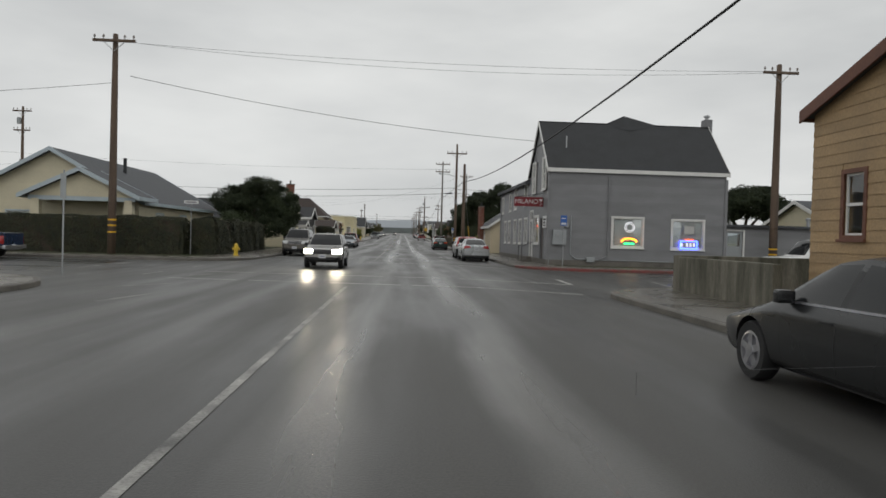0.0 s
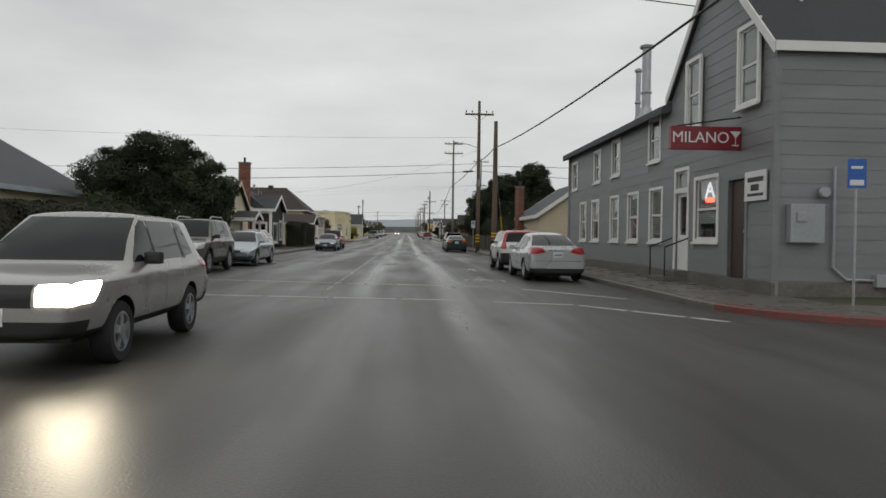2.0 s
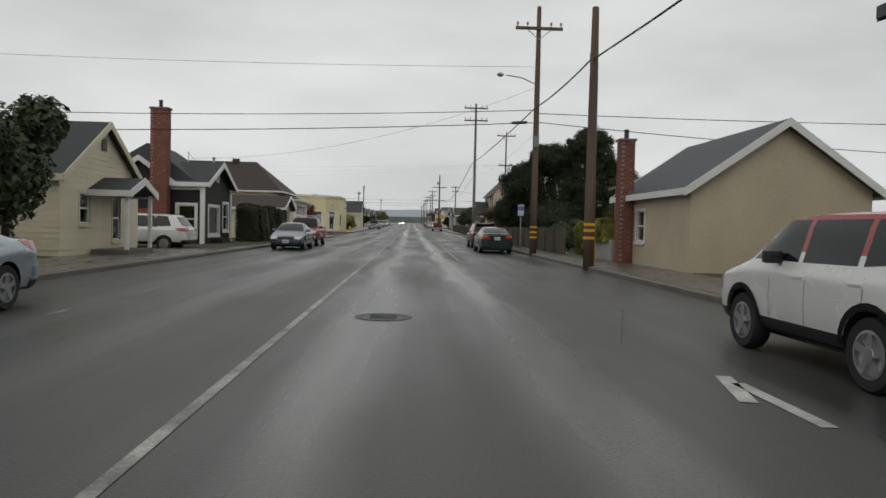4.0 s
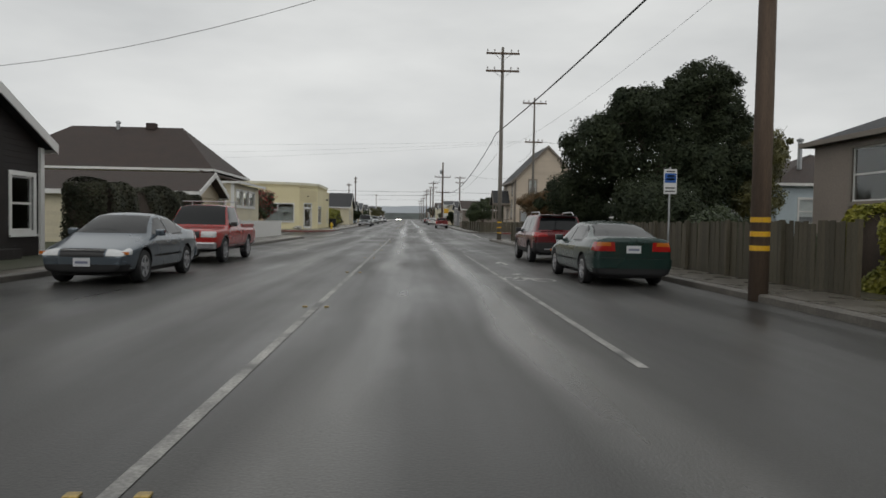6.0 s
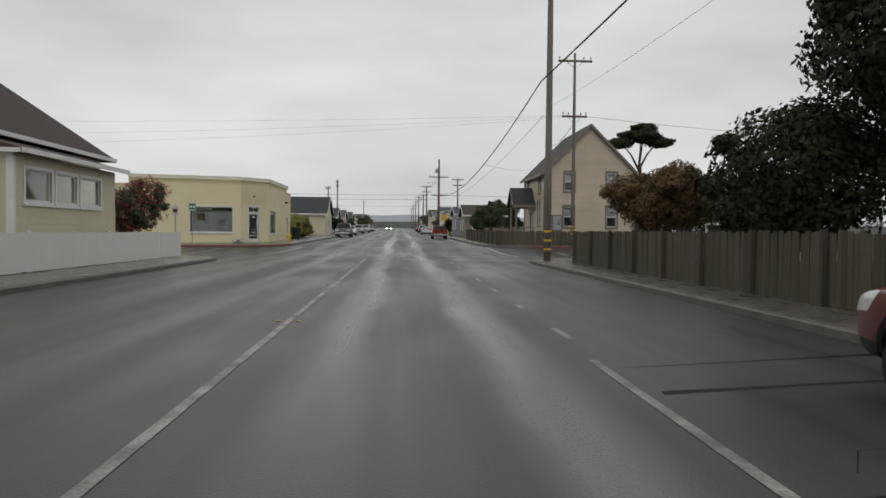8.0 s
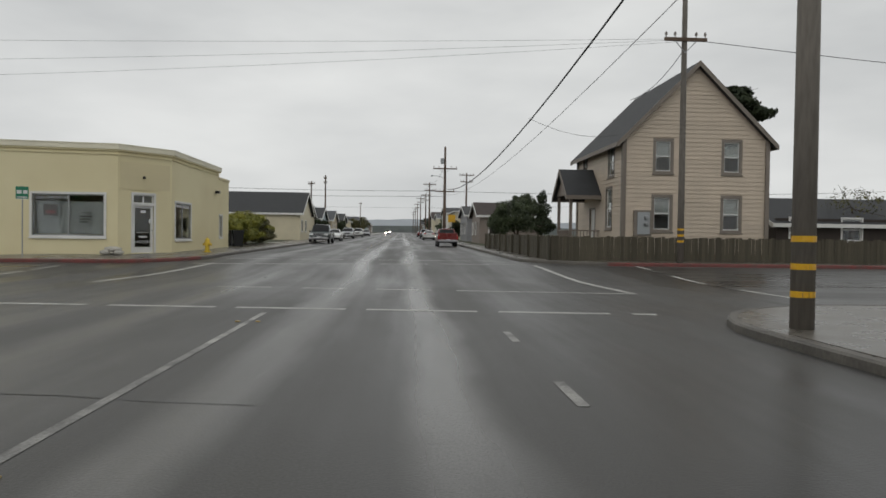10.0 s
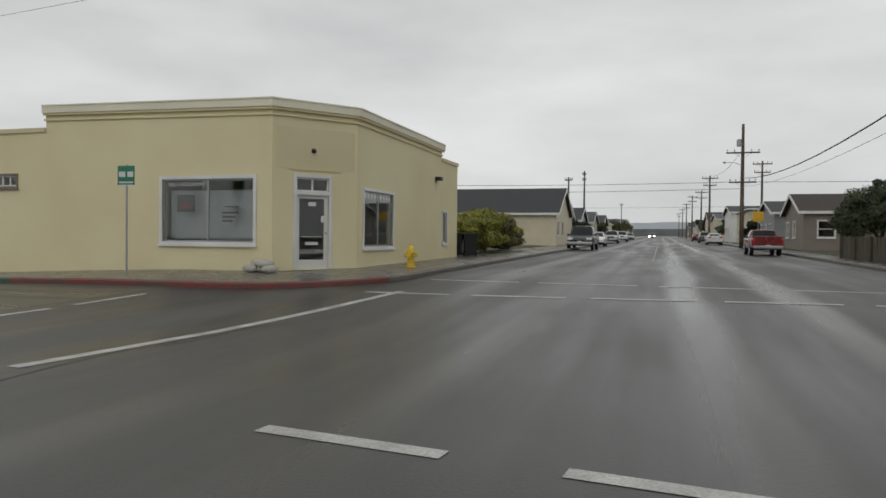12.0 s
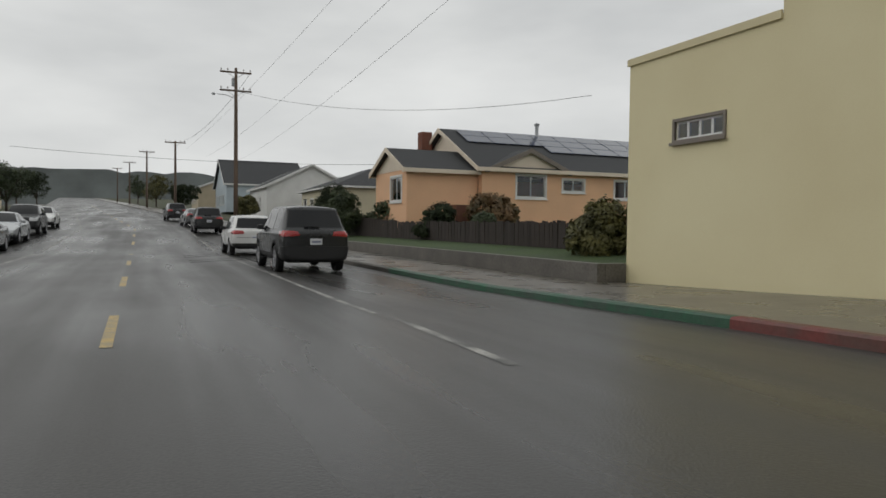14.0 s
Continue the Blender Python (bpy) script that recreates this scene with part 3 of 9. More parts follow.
def stripe(p0, p1, width, mat="line", label="worn white road line", dash=0.0, gap=0.0):
    """A painted line that follows the road."""
    p0, p1 = Vector(p0), Vector(p1)
    length = (p1 - p0).length
    u = (p1 - p0) / length
    n = Vector((-u.y, u.x)) * width / 2
    bm = bmesh.new()
    s = 0.0
    while s < length - 0.05:
        e = min(length, s + (dash or length))
        cuts = max(1, round((e - s) / 1.5))
        row = []
        for k in range(cuts + 1):
            c = p0 + u * (s + (e - s) * k / cuts)
            row.append([bm.verts.new((q.x, q.y + drift(q.x, q.y), ground_z(q.x, q.y) + 0.005)) for q in (c - n, c + n)])
        for a, b in zip(row, row[1:]):
            bm.faces.new((a[0], a[1], b[1], b[0]))
        s = e + (gap if dash else 1)
    return tagged(part("road_marking", bm, mat), label, "road marking", kind="structure")


CENTRE = -1.92
stripe((CENTRE, 29), (CENTRE, 112.5), 0.1, label="worn white centre line")
stripe((CENTRE, 147), (CENTRE, 420), 0.1, label="worn white centre line")
stripe((CENTRE, -40), (CENTRE, 9), 0.1, label="worn white centre line")
stripe((1.6, 63), (1.82, 86), 0.1, label="thin white edge line of a bicycle lane")
stripe((1.95, 87.5), (2.1, 112), 0.11, dash=1.0, gap=2.6, label="dashed white edge line of a bicycle lane")
stripe((1.8, 148), (1.8, 300), 0.11)
stripe((-5.4, 34), (-5.4, 62), 0.09, dash=0.9, gap=2.6)
# crossing one
stripe((-7.6, 10.9), (1.9, 9.8), 0.17, "line_bold", dash=2.2, gap=0.35)
stripe((1.96, 9.76), (4.74, 7.87), 0.17, "line_bold")
stripe((-7.6, 14.9), (2.0, 14.05), 0.17, "line_bold", dash=1.9, gap=0.45)
stripe((2.1, 13.97), (5.44, 12.1), 0.17, "line_bold")
stripe((-8.6, 28.3), (1.0, 27.0), 0.16, "line_bold", dash=1.3, gap=0.12)
stripe((1.7, 26.7), (3.2, 26.2), 0.16, "line_bold")
stripe((3.3, 26.1), (5.1, 23.6), 0.16, "line_bold", dash=1.1, gap=0.1)
stripe((-8.6, 33.4), (2.2, 30.9), 0.16, "line_bold", dash=1.3, gap=0.12)
stripe((2.9, 30.2), (4.75, 27.6), 0.16, "line_bold")
stripe((5.44, 12.1), (5.6, 15.1), 0.16, "line_bold")
stripe((8.8, 11.0), (9.25, 15.0), 0.15)
stripe((-8.87, 12.3), (-8.8, 21.0), 0.13, dash=1.9, gap=3.4)
stripe((-6.5, 3.2), (-6.0, 5.8), 0.12)
stripe((-8.1, 6.4), (-6.75, 8.5), 0.13)
stripe((-7.36, 12.2), (-6.9, 13.3), 0.12)
stripe((-12.2, 11), (-12.4, 22.5), 0.13, dash=2.4, gap=1.6)
stripe((-14.5, 16.5), (-40, 16.5), 0.12)
# crossing two
stripe((-7.6, 113.8), (5.3, 112.6), 0.22, "line_bold", dash=2.1, gap=0.4)
stripe((-4.36, 118.7), (-2.9, 118.53), 0.18, "line_bold")
stripe((-2.1, 118.44), (-0.9, 118.3), 0.18, "line_bold")
stripe((-0.15, 118.22), (1.3, 118.05), 0.18, "line_bold")
stripe((1.95, 117.98), (6.5, 117.43), 0.18, "line_bold")
stripe((6.5, 117.4), (5.9, 128.0), 0.2, "line_bold")
stripe((10.2, 116.5), (10.2, 128.4), 0.16, "line_bold", dash=2.8, gap=2.2)
stripe((-8.1, 119.9), (-7.15, 129.0), 0.2, "line_bold")
stripe((-12.2, 119.0), (-12.4, 127.0), 0.16, "line_bold", dash=2.4, gap=0.6)
stripe((-7.9, 128.7), (5.2, 128.3), 0.18, "line_bold", dash=2.0, gap=0.5)
stripe((-7.4, 131.9), (5.2, 131.3), 0.18, "line_bold", dash=2.4, gap=0.5)
stripe((-17.2, 125.2), (-20.4, 125.3), 0.12)
stripe((-21.2, 125.2), (-170, 125.3), 0.1, label="white edge line of the side street")
stripe((-19.5, 121.9), (-160, 121.7), 0.12, "line_y", "broken yellow centre line", dash=2.6, gap=4.6)
stripe((-16.5, 118.6), (-160, 118.4), 0.12)


def bicycle_mark(y0):
    """A painted cyclist sign with an arrow past it, in the lane."""
    bm = bmesh.new()
    z = 0.006
    def ring(cx, cy, r, w, gaps=()):
        a = [bm.verts.new((cx + (r + w) * math.cos(k * 0.5236), y0 + cy + (r + w) * 1.7 * math.sin(k * 0.5236), z)) for k in range(12)]
        b = [bm.verts.new((cx + r * math.cos(k * 0.5236), y0 + cy + r * 1.7 * math.sin(k * 0.5236), z)) for k in range(12)]
        for k in range(12):
            if k not in gaps:
                bm.faces.new((a[k], a[(k + 1) % 12], b[(k + 1) % 12], b[k]))
    def bar(x0, y_a, x1, y_b, w=0.07):
        u = Vector((x1 - x0, y_b - y_a, 0)).normalized()
        n = Vector((-u.y, u.x, 0)) * w / 2
        bm.faces.new([bm.verts.new(Vector((x, y0 + y, z)) + s) for x, y, s in ((x0, y_a, -n), (x1, y_b, -n), (x1, y_b, n), (x0, y_a, n))])
    ring(1.98, 0.25, 0.22, 0.07, (2, 7))
    ring(2.62, 0.0, 0.22, 0.07, (4, 9))
    bar(1.98, 0.25, 2.2, 0.95, 0.09)
    bar(2.2, 0.95, 2.55, 0.1, 0.1)
    bar(2.1, 1.1, 2.45, 1.2, 0.09)
    bar(2.2, 0.95, 2.35, 0.2, 0.09)
    bar(2.2, 1.7, 2.4, 2.0, 0.2)
    bar(2.6, 5.9, 2.6, 7.3, 0.13)
    bar(2.36, 6.6, 2.6, 7.6, 0.15)
    return tagged(part("bicycle_lane_marking", bm, "line_bold"), "worn white bicycle sign and arrow painted on asphalt", "road marking", kind="structure")


bicycle_mark(72.95)
bicycle_mark(33.4)


def manhole(x, y, r=0.33):
    t = tagged(new("manhole_cover"), "dark iron manhole cover set in the asphalt", "manhole cover")
    t.matrix_basis = pose(x, y, ground_z(x, y))
    bm = bmesh.new()
    lathe(bm, [(r + 0.09, 0.003), (r + 0.09, 0.008), (r, 0.008), (r, 0.003)], (x, y, ground_z(x, y)), 24)
    part("iron_ring", bm, "tar", t)
    bm = bmesh.new()
    lathe(bm, [(0.0, 0.006), (r - 0.01, 0.006), (r - 0.01, 0.002)], (x, y, ground_z(x, y)), 24)
    for k in range(5):
        box(bm, x - r * 0.6, x + r * 0.6, y - 0.22 + 0.1 * k, y - 0.19 + 0.1 * k, ground_z(x, y) + 0.005, ground_z(x, y) + 0.011)
    part("lid", bm, "tar", t)


manhole(-0.75, 44.9)
# yellow reflective studs beside the centre line
stud = finish(boxes((-0.035, 0.035, -0.035, 0.035, 0.0, 0.016), bevel=0.01), "road_stud", "line_y")
for k in range(28):
    for sx in (-0.16, 0.16):
        sy = 60 + 7.3 * k if k < 8 else 146 + 7.3 * (k - 8)
        ob = new("road_stud", stud)
        ob.matrix_basis = pose(CENTRE + sx, sy, ground_z(CENTRE, sy) + 0.003)
        tagged(ob, "small yellow reflective stud on the road", "road stud", group="road studs along the centre line")
# poured tar seams
rng = random.Random(21)
for k in range(9):
    sx, sy = rng.uniform(-8, 4.5), rng.uniform(8, 150)
    pts = [Vector((sx, sy))]
    for j in range(7):
        pts.append(pts[-1] + Vector((rng.uniform(-0.35, 0.35), rng.uniform(0.8, 1.6))) if k % 3 else pts[-1] + Vector((rng.uniform(0.5, 1.0), rng.uniform(-0.25, 0.25))))
    bm = bmesh.new()
    row = []
    for j, q in enumerate(pts):
        u = (pts[min(j + 1, 7)] - pts[max(j - 1, 0)]).normalized()
        w = Vector((-u.y, u.x)) * rng.uniform(0.006, 0.014)
        row.append([bm.verts.new((c.x, c.y, ground_z(c.x, c.y) + 0.004)) for c in (q - w, q + w)])
    for a, b in zip(row, row[1:]):
        bm.faces.new((a[0], a[1], b[1], b[0]))
    tagged(part("tar_seam", bm, "tar"), "dark poured tar seam in the asphalt", "road seam", kind="structure")



# ---- parts of buildings ----
def wall_pose(p0, p1):
    """u along the wall, y outwards, z up; outwards lies to the right of p0 to p1."""
    u = (Vector((*p1, 0)) - Vector((*p0, 0))).normalized()
    return Matrix(((u.x, u.y, 0, p0[0]), (u.y, -u.x, 0, p0[1]), (0, 0, 1, 0), (0, 0, 0, 1)))


def wall(parent, p0, p1, z0, z1, mat, openings=(), gable=None, th=0.18, name="wall", label=""):
    """A wall with real openings (u0, u1, z0, z1); gable: (u, z) of its apex."""
    m = wall_pose(p0, p1)
    length = (Vector(p1) - Vector(p0)).length
    s0, s1 = 0.003, length - 0.003
    us = sorted({s0, s1, *(v for o in openings for v in o[:2])})
    zs = sorted({z0, z1, *(v for o in openings for v in o[2:])})
    bm = bmesh.new()
    def quad(*ps):
        bm.faces.new([bm.verts.new(m @ Vector(p)) for p in ps])
    for ua, ub in zip(us, us[1:]):
        for za, zb in zip(zs, zs[1:]):
            uc, zc = (ua + ub) / 2, (za + zb) / 2
            if any(o[0] < uc < o[1] and o[2] < zc < o[3] for o in openings):
                continue
            for d in (0, -th):
                quad((ua, d, za), (ub, d, za), (ub, d, zb), (ua, d, zb))
    for a, b, c, d in openings:
        quad((a, 0, c), (b, 0, c), (b, -th, c), (a, -th, c))
        quad((a, 0, d), (b, 0, d), (b, -th, d), (a, -th, d))
        quad((a, 0, c), (a, 0, d), (a, -th, d), (a, -th, c))
        quad((b, 0, c), (b, 0, d), (b, -th, d), (b, -th, c))
    quad((s0, 0, z0), (s0, 0, z1), (s0, -th, z1), (s0, -th, z0))
    quad((s1, 0, z0), (s1, 0, z1), (s1, -th, z1), (s1, -th, z0))
    if gable:
        for d in (0, -th):
            quad((s0, d, z1), (s1, d, z1), (gable[0], d, gable[1]))
        quad((s0, 0, z1), (gable[0], 0, gable[1]), (gable[0], -th, gable[1]), (s0, -th, z1))
        quad((s1, 0, z1), (gable[0], 0, gable[1]), (gable[0], -th, gable[1]), (s1, -th, z1))
    bmesh.ops.remove_doubles(bm, verts=bm.verts, dist=1e-4)
    return part(name, bm, mat, parent, label), m, length


def boards(wall_set, z0, z1, step, mat, openings=(), gable=None, margin=0.09, thick=0.02, gable_from=None):
    """Lapped boards on a wall, course by course, each piece on its own."""
    ob, m, length = wall_set
    z = z0
    while z < z1 - 0.03:
        top = min(z + step, z1)
        lo, hi = 0.0, length
        if gable and top > gable_from:
            k = (top - gable_from) / (gable[1] - gable_from)
            lo, hi = gable[0] * k, length - (length - gable[0]) * k
        cuts = [(lo, hi)]
        for a, b, c, d in openings:
            if c - margin < top - 0.01 and d + margin > z + 0.01:
                cuts = [q for s, e in cuts for q in ((s, min(e, a - margin)), (max(s, b + margin), e)) if q[1] - q[0] > 0.04]
        for s, e in cuts:
            if e - s < 0.05:
                continue
            bm = bmesh.new()
            solid(bm, [m @ Vector(p) for p in ((s, 0.001, z), (s, thick, z), (s, thick * 0.3, top), (s, 0.001, top))],
                  [m @ Vector(p) for p in ((e, 0.001, z), (e, thick, z), (e, thick * 0.3, top), (e, 0.001, top))])
            part("board", bm, mat, ob)
        z = top


def slab(bm, p, q, r, s, th):
    """A roof plane through four corners with thickness downwards."""
    n = (Vector(q) - Vector(p)).cross(Vector(s) - Vector(p)).normalized()
    if n.z < 0:
        n = -n
    a = [Vector(v) for v in (p, q, r, s)]
    solid(bm, [v - n * th for v in a], a)


def gable_roof(parent, x0, x1, y0, y1, eave, ridge, axis, mat, over=0.35, th=0.14, trim="white", label="", overhang_end=None):
    """A gabled roof with bargeboards; axis is the ridge's direction."""
    e = over if overhang_end is None else overhang_end
    if axis == "x":
        mid, half = (y0 + y1) / 2, (y1 - y0) / 2
    else:
        mid, half = (x0 + x1) / 2, (x1 - x0) / 2
    drop = (ridge - eave) / half * over
    def pt(along, across, z):
        return (along, across, z) if axis == "x" else (across, along, z)
    a0, a1 = (x0 - e, x1 + e) if axis == "x" else (y0 - e, y1 + e)
    roof = None
    for sgn in (-1, 1):
        bm = bmesh.new()
        slab(bm, pt(a0, mid, ridge + th), pt(a1, mid, ridge + th), pt(a1, mid + sgn * (half + over), eave - drop + th),
             pt(a0, mid + sgn * (half + over), eave - drop + th), th)
        roof = part("roof", bm, mat, parent, label)
        for a in (a0, a1):
            d = -0.035 if a == a0 else 0.035
            bm = bmesh.new()
            lo, hi = eave - drop, ridge
            face = [(mid, hi + th + 0.02), (mid + sgn * (half + over), lo + th + 0.02), (mid + sgn * (half + over), lo - 0.1), (mid, hi - 0.1)]
            solid(bm, [pt(a, c, z) for c, z in face], [pt(a + d, c, z) for c, z in face])
            part("bargeboard", bm, trim, roof)
        bm = bmesh.new()
        c = mid + sgn * (half + over)
        f = [(c, eave - drop + th + 0.01), (c + sgn * 0.04, eave - drop + th + 0.01), (c + sgn * 0.04, eave - drop - 0.06), (c, eave - drop - 0.06)]
        solid(bm, [pt(a0, *q) for q in f], [pt(a1, *q) for q in f])
        part("fascia", bm, trim, roof)
    return roof


def hip_roof(parent, x0, x1, y0, y1, eave, ridge, mat, over=0.45, ridge_len=None, axis="y", trim="white", label=""):
    x0, x1, y0, y1 = x0 - over, x1 + over, y0 - over, y1 + over
    cx, cy = (x0 + x1) / 2, (y0 + y1) / 2
    bm = bmesh.new()
    if axis == "y":
        h = (ridge_len if ridge_len is not None else (y1 - y0) - (x1 - x0)) / 2
        tops = (Vector((cx, cy - h, ridge)), Vector((cx, cy + h, ridge)))
    else:
        h = (ridge_len if ridge_len is not None else (x1 - x0) - (y1 - y0)) / 2
        tops = (Vector((cx - h, cy, ridge)), Vector((cx + h, cy, ridge)))
    base = [bm.verts.new((x, y, eave)) for x, y in ((x0, y0), (x1, y0), (x1, y1), (x0, y1))]
    low = [bm.verts.new((v.co.x, v.co.y, eave - 0.12)) for v in base]
    t = [bm.verts.new(v) for v in tops]
    if axis == "y":
        sides = ((base[0], base[1], t[0]), (base[1], base[2], t[1], t[0]), (base[2], base[3], t[1]), (base[3], base[0], t[0], t[1]))
    else:
        sides = ((base[0], base[1], t[1], t[0]), (base[1], base[2], t[1]), (base[2], base[3], t[0], t[1]), (base[3], base[0], t[0]))
    for f in sides:
        bm.faces.new(f)
    for k in range(4):
        bm.faces.new((base[k], base[(k + 1) % 4], low[(k + 1) % 4], low[k]))
    bm.faces.new(low[::-1])
    roof = part("roof", bm, mat, parent, label)
    for a, b in (((x0, y0), (x1, y0)), ((x1, y0), (x1, y1)), ((x1, y1), (x0, y1)), ((x0, y1), (x0, y0))):
        m = wall_pose(a, b)
        ln = (Vector(b) - Vector(a)).length
        bm = bmesh.new()
        box(bm, 0, ln, 0.003, 0.08, eave - 0.13, eave + 0.015, m)
        part("gutter", bm, trim, roof)
    return roof


def window(parent, wall_set, u0, u1, z0, z1, trim="white", case=0.1, style="sash", blind=0.0, sill=True, curtain=False, name="window", rail="white"):
    """Casing, sill, sash bars and panes set into an opening; blind: how far a blind is let down."""
    _, m, _ = wall_set
    bm = bmesh.new()
    for r in ((u0 - case, u0, z0 - case, z1 + case), (u1, u1 + case, z0 - case, z1 + case), (u0, u1, z1, z1 + case), (u0, u1, z0 - case, z0)):
        box(bm, r[0], r[1], -0.02, 0.035, r[2], r[3], m)
    win = part(name, bm, trim, parent)
    if sill:
        bm = bmesh.new()
        box(bm, u0 - case - 0.03, u1 + case + 0.03, 0.036, 0.085, z0 - case - 0.04, z0 - case + 0.015, m)
        part("sill", bm, trim, win)
    f = 0.045
    bars = [(u0, u0 + f, z0, z1), (u1 - f, u1, z0, z1), (u0 + f, u1 - f, z0, z0 + f), (u0 + f, u1 - f, z1 - f, z1)]
    panes = [(u0, u1, z0, z1)]
    if style == "sash":
        zm = (z0 + z1) / 2
        bars.append((u0 + f, u1 - f, zm - 0.03, zm + 0.03))
        panes = [(u0, u1, z0, zm), (u0, u1, zm, z1)]
    elif style.startswith("split"):
        n = int(style[5:])
        for k in range(1, n):
            um = u0 + (u1 - u0) * k / n
            bars.append((um - 0.03, um + 0.03, z0 + f, z1 - f))
        panes = [(u0 + (u1 - u0) * k / n, u0 + (u1 - u0) * (k + 1) / n, z0, z1) for k in range(n)]
    bm = bmesh.new()
    for a, b, c, d in bars:
        box(bm, a, b, -0.075, -0.03, c, d, m)
    part("sash", bm, rail, win)
    for a, b, c, d in panes:
        bm = bmesh.new()
        box(bm, a + 0.02, b - 0.02, -0.058, -0.052, c + 0.02, d - 0.02, m)
        p = part("pane", bm, "glass", win)
        p.visible_shadow = False
    if blind:
        bm = bmesh.new()
        z = z1 - 0.02
        while z > z1 - (z1 - z0) * blind:
            solid(bm, [m @ Vector((u0 + 0.03, y, zz)) for y, zz in ((-0.12, z), (-0.10, z - 0.035), (-0.103, z - 0.038), (-0.123, z - 0.003))],
                  [m @ Vector((u1 - 0.03, y, zz)) for y, zz in ((-0.12, z), (-0.10, z - 0.035), (-0.103, z - 0.038), (-0.123, z - 0.003))])
            z -= 0.055
        part("blind", bm, "blind", win)
    if curtain:
        bm = bmesh.new()
        n = max(6, round((u1 - u0) / 0.06))
        top = [[bm.verts.new(m @ Vector((u0 + 0.02 + (u1 - u0 - 0.04) * k / n, -0.14 - 0.02 * (k % 2), z))) for k in range(n + 1)] for z in (z1, z0)]
        for k in range(n):
            bm.faces.new((top[0][k], top[0][k + 1], top[1][k + 1], top[1][k]))
        part("curtain", bm, "curtain", win)
    return win


def door(parent, wall_set, u0, u1, z0, z1, mat="white", trim="white", case=0.1, light=0.0):
    _, m, _ = wall_set
    bm = bmesh.new()
    for r in ((u0 - case, u0, z0, z1 + case), (u1, u1 + case, z0, z1 + case), (u0, u1, z1, z1 + case)):
        box(bm, r[0], r[1], -0.02, 0.04, r[2], r[3], m)
    d = part("door", bm, trim, parent)
    bm = bmesh.new()
    if light:
        zl = z0 + (z1 - z0) * (1 - light)
        for r in ((u0, u0 + 0.12, z0, z1), (u1 - 0.12, u1, z0, z1), (u0 + 0.12, u1 - 0.12, z0, zl), (u0 + 0.12, u1 - 0.12, z1 - 0.12, z1)):
            box(bm, r[0], r[1], -0.1, -0.055, r[2], r[3], m)
        g = bmesh.new()
        box(g, u0 + 0.11, u1 - 0.11, -0.081, -0.075, zl - 0.01, z1 - 0.11, m)
        part("pane", g, "glass", d).visible_shadow = False
    else:
        box(bm, u0, u1, -0.1, -0.055, z0, z1, m)
        for za, zb in ((0.1, 0.45), (0.52, 0.92)):
            h = z1 - z0
            box(bm, u0 + 0.12, u1 - 0.12, -0.054, -0.045, z0 + za * h, z0 + zb * h, m)
    part("leaf", bm, mat, d)
    bm = bmesh.new()
    lathe(bm, [(0.012, 0), (0.012, 0.03), (0.03, 0.035), (0.03, 0.06), (0.015, 0.07)], (0, 0, 0), 8)
    h = part("handle", bm, "steel", d, m=m @ Matrix.Translation((u1 - 0.08, -0.053, (z0 + z1) / 2 - 0.05)) @ pose(0, 0, 0, -90))
    return d


def corner_board(parent, x, y, z0, z1, mat, w=0.12):
    bm = bmesh.new()
    box(bm, x - w / 2, x + w / 2, y - w / 2, y + w / 2, z0, z1)
    return part("corner_board", bm, mat, parent)


def brick_chimney(parent, x, y, w, d, z0, z1, name="chimney", cap=True, shaft_mat="mortar"):
    """A brick stack, course by course."""
    bm = bmesh.new()
    box(bm, x - w / 2 + 0.012, x + w / 2 - 0.012, y - d / 2 + 0.012, y + d / 2 - 0.012, z0, z1)
    ch = part(name, bm, shaft_mat, parent)
    course, row = 0.085, 0
    z = z0
    bm = bmesh.new()
    while z < z1 - 0.02:
        n = max(2, round(w / 0.24))
        for side in (-1, 1):
            for k in range(n):
                a = x - w / 2 + w * k / n + (0.0 if row % 2 else -0.0)
                j = random.uniform(-0.004, 0.004)
                s = random.uniform(0.35, 0.65) * w / n if row % 2 else 0
                box(bm, max(x - w / 2, a + s) + 0.006, min(x + w / 2, a + s + w / n) - 0.006, y + side * (d / 2 - 0.02) - 0.02, y + side * (d / 2 - 0.02) + 0.02 + j * side, z, z + course - 0.013)
            nd = max(1, round(d / 0.24))
            for k in range(nd):
                a = y - d / 2 + d * k / nd
                box(bm, x + side * (w / 2 - 0.018) - 0.019, x + side * (w / 2 - 0.018) + 0.019, a + 0.006, a + d / nd - 0.006, z, z + course - 0.013)
        z += course
        row += 1
    part("brickwork", bm, "brick", ch)
    if cap:
        part("cap", boxes((x - w / 2 - 0.05, x + w / 2 + 0.05, y - d / 2 - 0.05, y + d / 2 + 0.05, z1, z1 + 0.09), bevel=0.015), "kerb", ch)
        bm = bmesh.new()
        lathe(bm, [(0.09, 0), (0.085, 0.3), (0.1, 0.32), (0.1, 0.36)], (x, y, z1 + 0.09), 12)
        part("flue_pot", bm, "shingle_dark", ch)
    return ch


def vent_pipe(parent, x, y, z, h, r=0.07, cowl=True, mat="steel"):
    bm = bmesh.new()
    prof = [(r, 0), (r, h)]
    if cowl:
        prof += [(r * 1.5, h + 0.02), (r * 1.6, h + 0.12), (r * 0.5, h + 0.2)]
    lathe(bm, prof, (x, y, z), 12)
    return part("roof_vent", bm, mat, parent)


